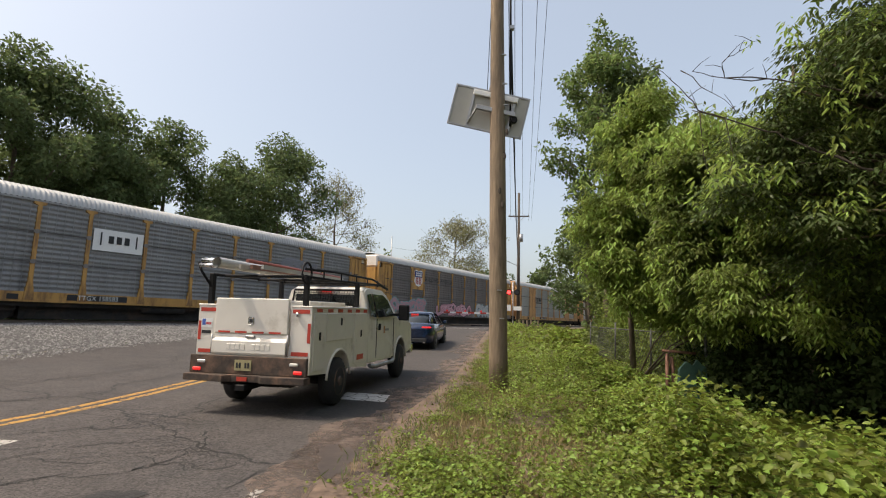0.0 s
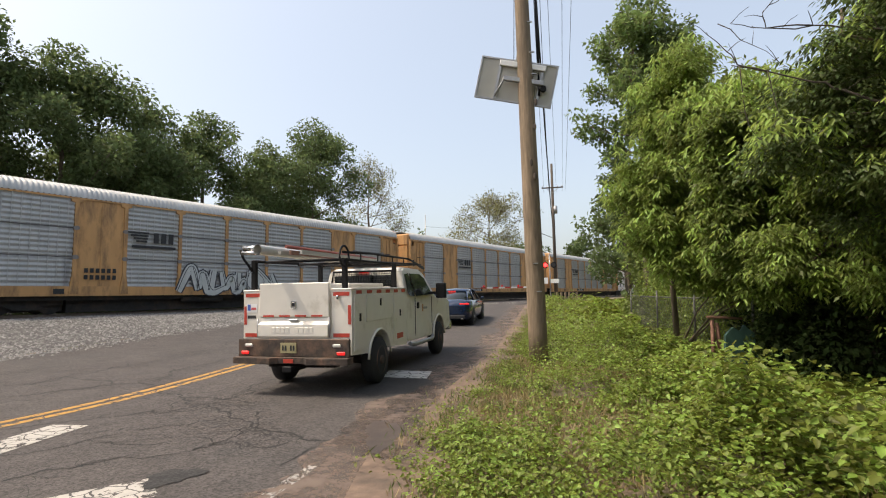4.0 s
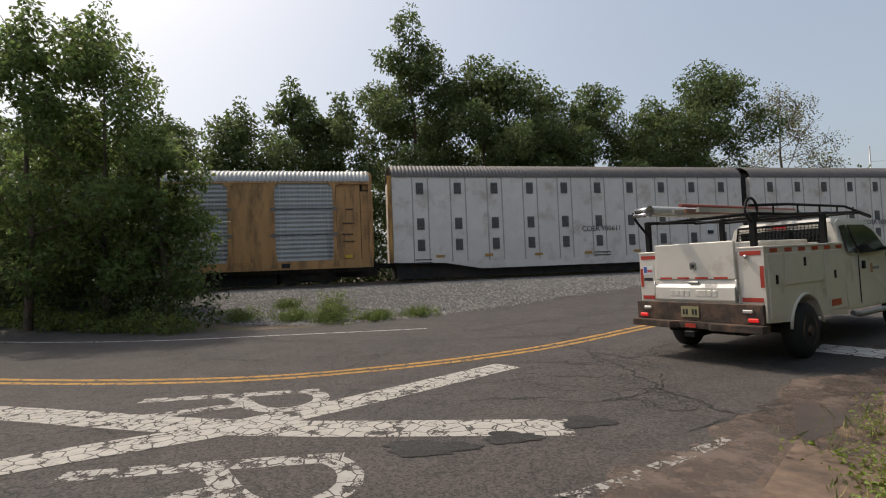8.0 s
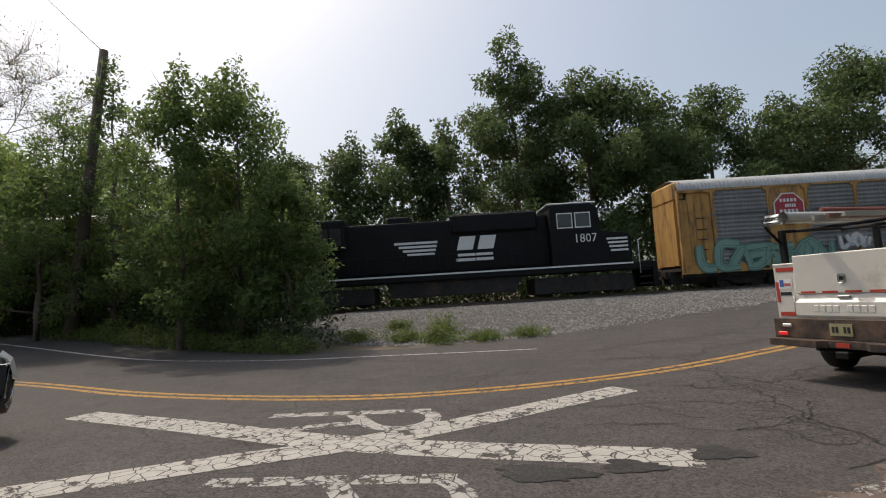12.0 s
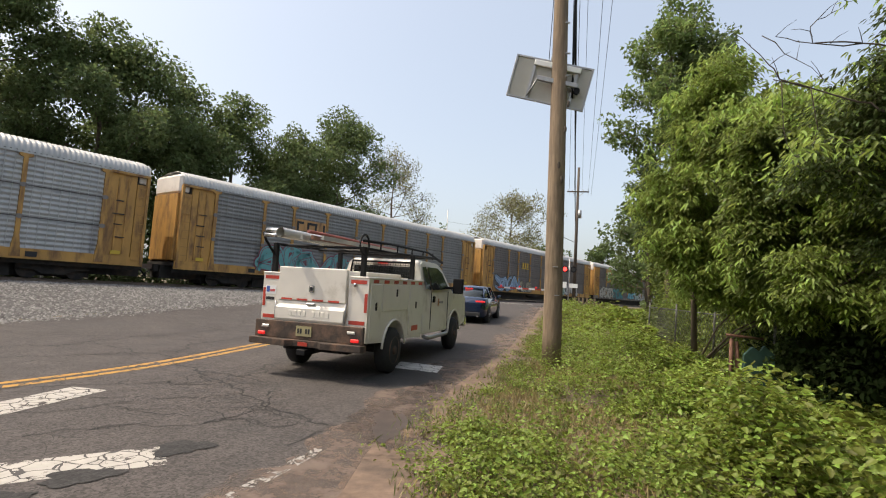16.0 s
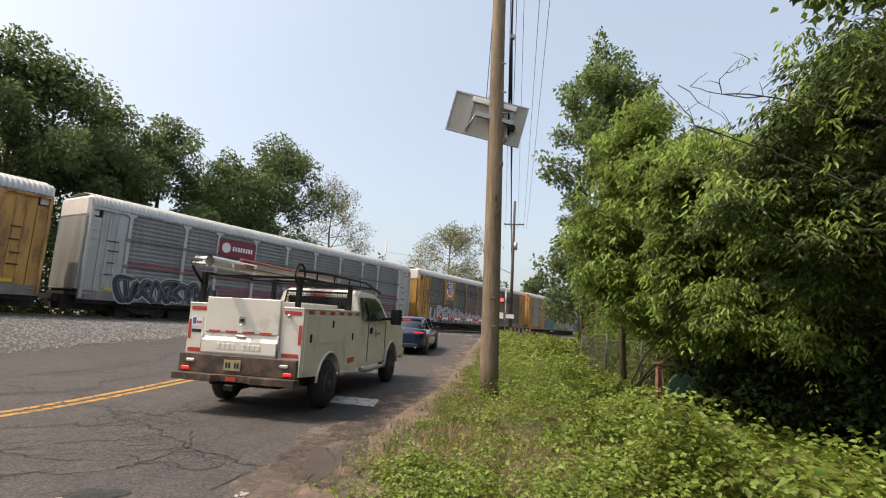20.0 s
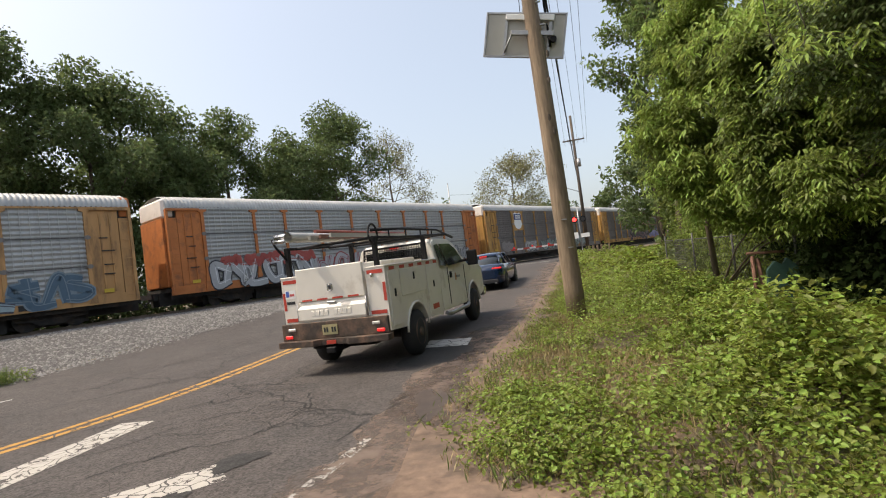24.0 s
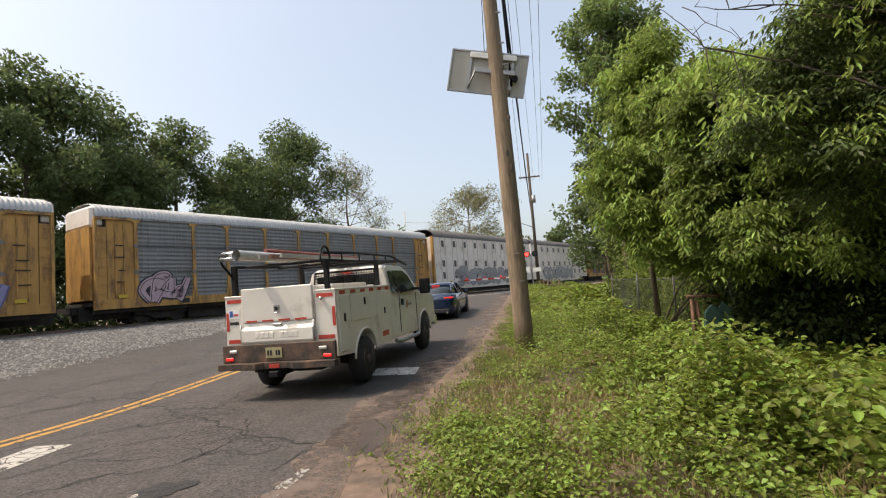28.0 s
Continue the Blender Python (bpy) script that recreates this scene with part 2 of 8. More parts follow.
def mesh_part(name, me, material, parent=None, label=""):
    if material and not me.materials:
        me.materials.append(M[material] if isinstance(material, str) else material)
    ob = new(name, me)
    if parent:
        ob.parent = parent
    if label:
        ob["label"] = label
    return ob


def thing(name, m, label, category, group="", kind=""):
    e = new(name)
    e.matrix_world = m
    e.empty_display_size = 0.2
    return tagged(e, label, category, group, kind)


def box(bm, x0, x1, y0, y1, z0, z1, bevel=0.0, seg=1):
    vs = [bm.verts.new((x, y, z)) for x in (x0, x1) for y in (y0, y1) for z in (z0, z1)]
    fs = [bm.faces.new([vs[i] for i in q]) for q in ((0, 1, 3, 2), (4, 6, 7, 5), (0, 4, 5, 1), (2, 3, 7, 6), (0, 2, 6, 4), (1, 5, 7, 3))]
    if bevel:
        es = list({e for f in fs for e in f.edges})
        bmesh.ops.bevel(bm, geom=es, offset=bevel, segments=seg, affect="EDGES", profile=0.6)
    return bm


def B(x0, x1, y0, y1, z0, z1, bevel=0.0, seg=1):
    return box(bmesh.new(), min(x0, x1), max(x0, x1), min(y0, y1), max(y0, y1), min(z0, z1), max(z0, z1), bevel, seg)


def tube(bm, pts, radii, sides=8, cap=True):
    """A tapered tube along points."""
    rings = []
    pts = [Vector(p) for p in pts]
    if not hasattr(radii, "__len__"):
        radii = [radii] * len(pts)
    for i, p in enumerate(pts):
        a = pts[max(i - 1, 0)]
        b = pts[min(i + 1, len(pts) - 1)]
        d = (b - a).normalized()
        u = d.cross(Vector((0, 0, 1)))
        if u.length < 1e-3:
            u = Vector((1, 0, 0))
        u.normalize()
        v = d.cross(u)
        rings.append([bm.verts.new(p + (u * math.cos(k * math.tau / sides) + v * math.sin(k * math.tau / sides)) * radii[i]) for k in range(sides)])
    for r0, r1 in zip(rings, rings[1:]):
        for k in range(sides):
            f = bm.faces.new((r0[k], r0[(k + 1) % sides], r1[(k + 1) % sides], r1[k]))
            f.smooth = True
    if cap and sides > 2:
        bm.faces.new(rings[0][::-1])
        bm.faces.new(rings[-1])
    return bm


def T(pts, radii, sides=8):
    return tube(bmesh.new(), pts, radii, sides)


def prism(profile, y0, y1, bevel=0.0):
    """A closed x-z outline drawn out along y."""
    bm = bmesh.new()
    a = [bm.verts.new((x, y0, z)) for x, z in profile]
    b = [bm.verts.new((x, y1, z)) for x, z in profile]
    n = len(a)
    for i in range(n):
        bm.faces.new((a[i], b[i], b[(i + 1) % n], a[(i + 1) % n]))
    bm.faces.new(a)
    bm.faces.new(b[::-1])
    bmesh.ops.recalc_face_normals(bm, faces=bm.faces)
    if bevel:
        bmesh.ops.bevel(bm, geom=list(bm.edges), offset=bevel, segments=2, affect="EDGES", profile=0.6)
    return bm


def np_mesh(name, verts, faces, material, smooth=False):
    """A mesh from arrays; all faces have the same number of corners."""
    verts, faces = np.asarray(verts, float), np.asarray(faces, int)
    me = bpy.data.meshes.new(name)
    n, k = faces.shape
    me.vertices.add(len(verts))
    me.vertices.foreach_set("co", verts.ravel())
    me.loops.add(n * k)
    me.loops.foreach_set("vertex_index", faces.ravel())
    me.polygons.add(n)
    me.polygons.foreach_set("loop_start", np.arange(0, n * k, k))
    if smooth:
        me.polygons.foreach_set("use_smooth", np.ones(n, bool))
    me.update(calc_edges=True)
    me.materials.append(M[material])
    return me


# ---- the lie of the land ----
TRACK_A = radians(59.6)
ND = Vector((-math.sin(TRACK_A), math.cos(TRACK_A), 0))   # away from the camera, across the track
SD = Vector((math.cos(TRACK_A), math.sin(TRACK_A), 0))    # along the track
TRACK_D = 28.1
RAIL_Z = 1.0


def sstep(a, b, x):
    t = np.clip((x - a) / (b - a), 0, 1)
    return t * t * (3 - 2 * t)


def ground_z(x, y):
    """Height of the ground: the road climbs to the crossing, the ballast to the track."""
    x, y = np.asarray(x, float), np.asarray(y, float)
    q = ND.x * x + ND.y * y
    a = sstep(7.0, 40.0, y)
    b = sstep(15.5, 24.5, q)
    return 0.85 * (1 - (1 - a) * (1 - b))


def track_point(s, q=0.0, z=0.0):
    p = ND * (TRACK_D + q) + SD * s
    return Vector((p.x, p.y, RAIL_Z + z))


def polyline(pts, step):
    """Points at even steps along a smooth line through pts (Catmull-Rom)."""
    P = [np.array(p, float) for p in pts]
    P = [2 * P[0] - P[1]] + P + [2 * P[-1] - P[-2]]
    out = []
    for i in range(1, len(P) - 2):
        n = max(2, int(np.linalg.norm(P[i + 1] - P[i]) / step))
        for k in range(n):
            t = k / n
            out.append(0.5 * (2 * P[i] + (P[i + 1] - P[i - 1]) * t + (2 * P[i - 1] - 5 * P[i] + 4 * P[i + 1] - P[i + 2]) * t * t
                              + (3 * P[i] - P[i - 1] - 3 * P[i + 1] + P[i + 2]) * t ** 3))
    out.append(P[-2])
    return np.array(out)


def ribbon(name, left, right, lift, material, across=8, sink=0.0):
    """A strip of surface between two lines of equal count, lying lift above the ground."""
    L, R = np.asarray(left), np.asarray(right)
    n = len(L)
    k = np.linspace(0, 1, across + 1)
    XY = L[:, None, :] * (1 - k)[None, :, None] + R[:, None, :] * k[None, :, None]
    Zs = ground_z(XY[..., 0], XY[..., 1]) + lift
    Zs[:, 0] -= sink   # edges run out into what lies below
    Zs[:, -1] -= sink
    V = np.concatenate([XY, Zs[..., None]], -1).reshape(-1, 3)
    i, j = np.meshgrid(np.arange(n - 1), np.arange(across), indexing="ij")
    a = (i * (across + 1) + j).ravel()
    F = np.stack([a, a + 1, a + across + 2, a + across + 1], 1)
    return np_mesh(name, V, F, material, True)


def resample(line, n):
    line = np.asarray(line, float)
    d = np.r_[0, np.cumsum(np.linalg.norm(np.diff(line, axis=0), axis=1))]
    t = np.linspace(0, d[-1], n)
    return np.stack([np.interp(t, d, line[:, 0]), np.interp(t, d, line[:, 1])], 1)


# ground: one sheet to the horizon, fine near the camera
def build_ground():
    ax = np.unique(np.concatenate([np.linspace(-1500, -120, 12), np.linspace(-120, -30, 30), np.linspace(-30, 30, 81), np.linspace(30, 120, 30), np.linspace(120, 1500, 12)]))
    ay = np.unique(np.concatenate([np.linspace(-1500, -60, 10), np.linspace(-60, -8, 20), np.linspace(-8, 60, 91), np.linspace(60, 160, 30), np.linspace(160, 2500, 14)]))
    X, Y = np.meshgrid(ax, ay, indexing="ij")
    V = np.stack([X, Y, ground_z(X, Y)], -1).reshape(-1, 3)
    n = len(ay)
    i, j = np.meshgrid(np.arange(len(ax) - 1), np.arange(n - 1), indexing="ij")
    a = (i * n + j).ravel()
    F = np.stack([a, a + n, a + n + 1, a + 1], 1)
    ob = new("ground", np_mesh("ground", V, F, "soil", True))
    tagged(ob, "brown soil with thin green weeds beside the road", "ground", kind="structure")


build_ground()
ROAD_LEFT = [(-90, -36), (-60, -21.5), (-37, -8.0), (-24, -0.6), (-17.6, 3.2), (-13.8, 6.9), (-12.6, 10.2), (-12.2, 13.5), (-10.3, 22), (-6.2, 40), (-2.4, 57), (-1, 66), (4, 90), (22, 180)]
ROAD_RIGHT = [(-78, -46), (-51, -29.5), (-29, -16.5), (-11.4, -7.4), (-7.4, -4.6), (-4.4, -1.8), (-1.9, 1.4), (-1.0, 4.6), (-0.7, 7.0), (0.2, 12), (3.6, 40), (5.4, 57), (6.6, 66), (10.4, 90), (29.4, 180)]
NR = 260
road = new("road", ribbon("road", resample(polyline(ROAD_LEFT, 0.5), NR), resample(polyline(ROAD_RIGHT, 0.5), NR), 0.02, "asphalt", 14))
tagged(road, "worn grey cracked asphalt two-lane road", "road", kind="structure")


# ---- train ----
CAR = 28.6
SPEED = 21.57
TRAIN = []   # (car, s of its middle at the start)


@functools.lru_cache(None)
def roof_mesh(length, colour, top=5.8, half=1.5, eave=5.2):
    """An arched roof sheet with cross ribs, its edge turned down over the side."""
    nx = int(length / 0.05)
    prof = [(-half - 0.02, eave - 0.12), (-half - 0.02, eave + 0.02), (-half + 0.12, eave + 0.3), (-half * 0.62, top - 0.1), (-half * 0.3, top - 0.02), (0, top),
            (half * 0.3, top - 0.02), (half * 0.62, top - 0.1), (half - 0.12, eave + 0.3), (half + 0.02, eave + 0.02), (half + 0.02, eave - 0.12)]
    xs = np.linspace(-length / 2, length / 2, nx + 1)
    V = []
    for i, x in enumerate(xs):
        r = 0.04 if i % 4 > 1 else 0.0
        for y, z in prof:
            V.append((x, y * (1 + r * 0.5), z + r))
    m = len(prof)
    F = [(i * m + j, i * m + j + 1, (i + 1) * m + j + 1, (i + 1) * m + j) for i in range(nx) for j in range(m - 1)]
    return np_mesh("roof_sheet", V, F, colour)


@functools.lru_cache(None)
def screen_mesh(width, z0, z1, colour, ribs=18):
    """One side screen: a sheet folded into horizontal ribs, in three stacked sections."""
    V, F = [], []
    zs, ys = [], []
    n = ribs * 4
    for i in range(n + 1):
        z = z0 + (z1 - z0) * i / n
        k = i % 4
        y = -0.07 + 0.07 * k / 3
        f = i / n
        if any(abs(f - c) < 0.5 / n for c in (1 / 3, 2 / 3)):
            y = 0.05
        zs.append(z)
        ys.append(y)
    for z, y in zip(zs, ys):
        V += [(-width / 2, y, z), (width / 2, y, z)]
    F = [(2 * i, 2 * i + 1, 2 * i + 3, 2 * i + 2) for i in range(n)]
    stays = max(2, round(width / 0.32))
    for j in range(1, stays):   # upright stays over the ribs
        x, b = -width / 2 + width * j / stays, len(V)
        V += [(x - 0.014, -0.078, z0), (x + 0.014, -0.078, z0), (x + 0.014, -0.078, z1), (x - 0.014, -0.078, z1), (x + 0.014, -0.04, z0), (x + 0.014, -0.04, z1)]
        V.append((x - 0.02, -0.08, z0 + 0.03))
        F += [(b, b + 1, b + 2, b + 3), (b + 1, b + 4, b + 5, b + 2), (0, b, b + 6, 2) if j == 1 else (b - 6, b, b + 6, b - 1)]   # the lip that ties the stays to the sheet
    return np_mesh("screen_panel", V, F, colour)


@functools.lru_cache(None)
def box_mesh(name, x0, x1, y0, y1, z0, z1, colour, bevel=0.0):
    bm = B(x0, x1, y0, y1, z0, z1, bevel)
    me = bpy.data.meshes.new(name)
    bm.to_mesh(me)
    bm.free()
    me.materials.append(M[colour])
    return me


@functools.lru_cache(None)
def wheel_mesh():
    bm = bmesh.new()
    tube(bm, [(0, -0.07, 0), (0, -0.02, 0), (0, 0.0, 0), (0, 0.07, 0)], [0.44, 0.44, 0.4, 0.38], 20)
    me = bpy.data.meshes.new("wheel")
    bm.to_mesh(me)
    bm.free()
    me.materials.append(M["dark"])
    return me


@functools.lru_cache(None)
def tank_mesh():
    bm = T([(-1.2, -1.12, 0.6), (-1.1, -1.12, 0.6), (1.1, -1.12, 0.6), (1.2, -1.12, 0.6)], [0.1, 0.2, 0.2, 0.1], 12)
    me = bpy.data.meshes.new("air_tank")
    bm.to_mesh(me)
    bm.free()
    me.materials.append(M["dark"])
    return me


@functools.lru_cache(None)
def bracket_mesh():
    bm = bmesh.new()
    ring = [(math.cos(a) * 0.14, math.sin(a) * 0.1) for a in np.linspace(0, math.tau, 9)[:-1]]
    f = bm.faces.new([bm.verts.new((x, -1.575, z)) for x, z in ring])
    r = bmesh.ops.extrude_face_region(bm, geom=[f])
    for q in r["geom"]:
        if isinstance(q, bmesh.types.BMVert):
            q.co.y += 0.03
    bmesh.ops.recalc_face_normals(bm, faces=bm.faces)
    me = bpy.data.meshes.new("bracket")
    bm.to_mesh(me)
    bm.free()
    me.materials.append(M["galv_dark"])
    return me


@functools.lru_cache(None)
def hose_mesh():
    bm = T([(-0.3, -0.35, 0.75), (-0.05, -0.35, 0.55), (0.1, -0.3, 0.4), (0.2, -0.2, 0.35)], 0.035, 6)
    me = bpy.data.meshes.new("air_hose")
    bm.to_mesh(me)
    bm.free()
    me.materials.append(M["rubber"])
    return me


@functools.lru_cache(None)
def bogie_mesh():
    bm = bmesh.new()
    for y in (-1.02, 0.92):
        bm2 = prism([(-1.35, 0.42), (-1.35, 0.62), (-0.7, 0.72), (-0.35, 0.86), (0.35, 0.86), (0.7, 0.72), (1.35, 0.62), (1.35, 0.42), (0.75, 0.38), (0.4, 0.2), (-0.4, 0.2), (-0.75, 0.38)], y, y + 0.1)
        me = bpy.data.meshes.new("t")
        bm2.to_mesh(me)
        bm2.free()
        bm.from_mesh(me)
        bpy.data.meshes.remove(me)
    box(bm, -0.25, 0.25, -1.0, 1.0, 0.4, 0.75)
    # dark filler block: bolster and rigging together with the shade between the wheels
    box(bm, -1.45, 1.45, -0.62, 0.62, 0.12, 0.7)
    me = bpy.data.meshes.new("bogie")
    bm.to_mesh(me)
    bm.free()
    me.materials.append(M["dark"])
    return me


def put(name, me, parent, x=0, y=0, z=0, rot=None, label=""):
    ob = new(name, me)
    ob.parent = parent
    ob.matrix_local = pose(x, y, z, *(rot or (0, 0, 0)))
    if label:
        ob["label"] = label
    return ob


def bogie(car, x):
    b = put("bogie", bogie_mesh(), car, x)
    for ax in (-0.88, 0.88):
        for y in (-0.76, 0.76):
            put("wheel", wheel_mesh(), b, ax, y, 0.44)
    return b


@functools.lru_cache(None)
def text_mesh(words, size, bold, shear, colour, outline):
    cu = bpy.data.curves.new("lettering", "FONT")
    cu.body, cu.size, cu.shear = words, size, shear
    cu.align_x = "CENTER"
    cu.offset = bold
    cu.resolution_u = 2
    cu.extrude = 0.0
    ob = bpy.data.objects.new("lettering", cu)
    scene.collection.objects.link(ob)
    dg = bpy.context.evaluated_depsgraph_get()
    me = bpy.data.meshes.new_from_object(ob.evaluated_get(dg))
    bpy.data.objects.remove(ob)
    me.materials.clear()
    me.materials.append(M[colour])
    return me


def lettering(parent, words, size, x, z, colour, y=-1.6, bold=0.0, shear=0.0, name="lettering"):
    return put(name, text_mesh(words, size, bold, shear, colour, 0), parent, x, y, z, (90, 0, 0))


def colour_mat(c, rough=0.6):
    key = "paint_%d_%d_%d" % tuple(round(v * 100) for v in c)
    if key not in M:
        M[key] = mat(key, c, rough, 0.12, 5, 0.0)
    return key


def sign(parent, name, x, z, w, h, colour, y=-1.6, t=0.012, label="", edges=4):
    """A flat plate or patch of paint on the side facing the road."""
    if edges == 4:
        return put(name, box_mesh(name, -w / 2, w / 2, -t, t, -h / 2, h / 2, colour), parent, x, y, z, label=label)
    bm = bmesh.new()
    v = [bm.verts.new((math.cos((k + 0.5) * math.tau / edges) * w / 2, 0, math.sin((k + 0.5) * math.tau / edges) * h / 2)) for k in range(edges)]
    f = bm.faces.new(v)
    r = bmesh.ops.extrude_face_region(bm, geom=[f])
    for q in r["geom"]:
        if isinstance(q, bmesh.types.BMVert):
            q.co.y -= t * 2
    bmesh.ops.recalc_face_normals(bm, faces=bm.faces)
    ob = part(name, bm, colour, parent, label)
    ob.matrix_local = pose(x, y, z)
    return ob


STROKES = (((0, 0), (0.05, 1), (0.8, 0.95), (0.1, 0.5), (0.95, 0)), ((0, 1), (0.25, 0.05), (0.5, 0.7), (0.75, 0.05), (1, 1)), ((0.95, 0.9), (0.1, 0.85), (0.15, 0.5), (0.9, 0.45), (0.8, 0.05), (0, 0.1)),
           ((0, 0), (0.5, 1), (1, 0)), ((1, 0.85), (0.2, 1), (0, 0.4), (0.4, 0), (1, 0.15)), ((0, 1), (0, 0.05), (0.9, 0.05)), ((0, 0), (0, 1), (1, 0), (1, 1)), ((0.5, 0.02), (0, 0.5), (0.5, 0.98), (1, 0.5), (0.55, 0.02)))


def blob_letters(parent, x0, x1, z0, z1, fill, edge, seed, words=""):
    """Unreadable sprayed shapes along the lower side: fat interlocking curves with an outline and a thin highlight."""
    rng = random.Random(seed)
    h = z1 - z0
    n = max(3, round((x1 - x0) / (h * 0.5)))
    w = (x1 - x0) / n
    light = edge if seed % 3 else tuple(min(0.75, v * 1.5 + 0.12) for v in fill)
    lean = rng.uniform(-0.15, 0.25)
    for i in range(n):
        cx = x0 + (i + 0.5) * w
        tall = rng.uniform(0.8, 1.0)
        knots = [(cx + ((u - 0.5) * 1.35 + (v - 0.5) * lean + rng.uniform(-0.3, 0.3)) * w, z0 + h * (0.1 + 0.8 * min(max(v + rng.uniform(-0.22, 0.22), 0), 1) * tall)) for u, v in rng.choice(STROKES)]
        line = polyline(knots, 0.09)
        d = np.gradient(line, axis=0)
        d /= np.maximum(np.linalg.norm(d, axis=1, keepdims=True), 1e-6)
        side = np.stack([-d[:, 1], d[:, 0]], 1)
        bulge = (0.6 + 0.4 * np.sin(np.linspace(0.3, 2.8, len(line)) + rng.uniform(-0.5, 0.5)))[:, None] * h * 0.13
        V, F, mi = [], [], []
        for layer, grow, off in ((0, 0.07, -1.562 - 0.0012 * (i % 3)), (1, 0.0, -1.568 - 0.0012 * (i % 3)), (2, None, -1.574)):
            half = bulge + grow if grow is not None else np.full_like(bulge, 0.018)
            mid = line if grow is not None else line + side * bulge * 0.5
            a, b = mid + side * half, mid - side * half
            k0 = len(V)
            for q in range(len(line)):
                V += [(a[q, 0], off, min(max(a[q, 1], z0 - 0.1), z1 + 0.1)), (b[q, 0], off, min(max(b[q, 1], z0 - 0.1), z1 + 0.1))]
            for q in range(len(line) - 1):
                F.append((k0 + 2 * q, k0 + 2 * q + 1, k0 + 2 * q + 3, k0 + 2 * q + 2))
                mi.append(layer)
        me = np_mesh("graffiti", V, F, colour_mat(edge))
        me.materials.append(M[colour_mat(fill)])
        me.materials.append(M[colour_mat(light)])
        me.polygons.foreach_set("material_index", mi)
        mesh_part("graffiti", me, None, parent, "unreadable sprayed graffiti")
    return n


BAYS = [-11.65, -8.65, -6.6, -3.96, -1.32, 1.32, 3.96, 6.6, 8.65, 11.65]


@functools.lru_cache(None)
def post_mesh(colour):
    """A side post with a T-shaped head and a flared foot."""
    bm = prism([(-0.19, 0.86), (-0.17, 1.15), (-0.085, 1.75), (-0.08, 4.86), (-0.24, 4.92), (-0.24, 5.02), (0.24, 5.02), (0.24, 4.92), (0.08, 4.86), (0.085, 1.75), (0.17, 1.15), (0.19, 0.86)], -1.56, -1.43)
    me = bpy.data.meshes.new("post")
    bm.to_mesh(me)
    bm.free()
    me.materials.append(M[colour])
    return me


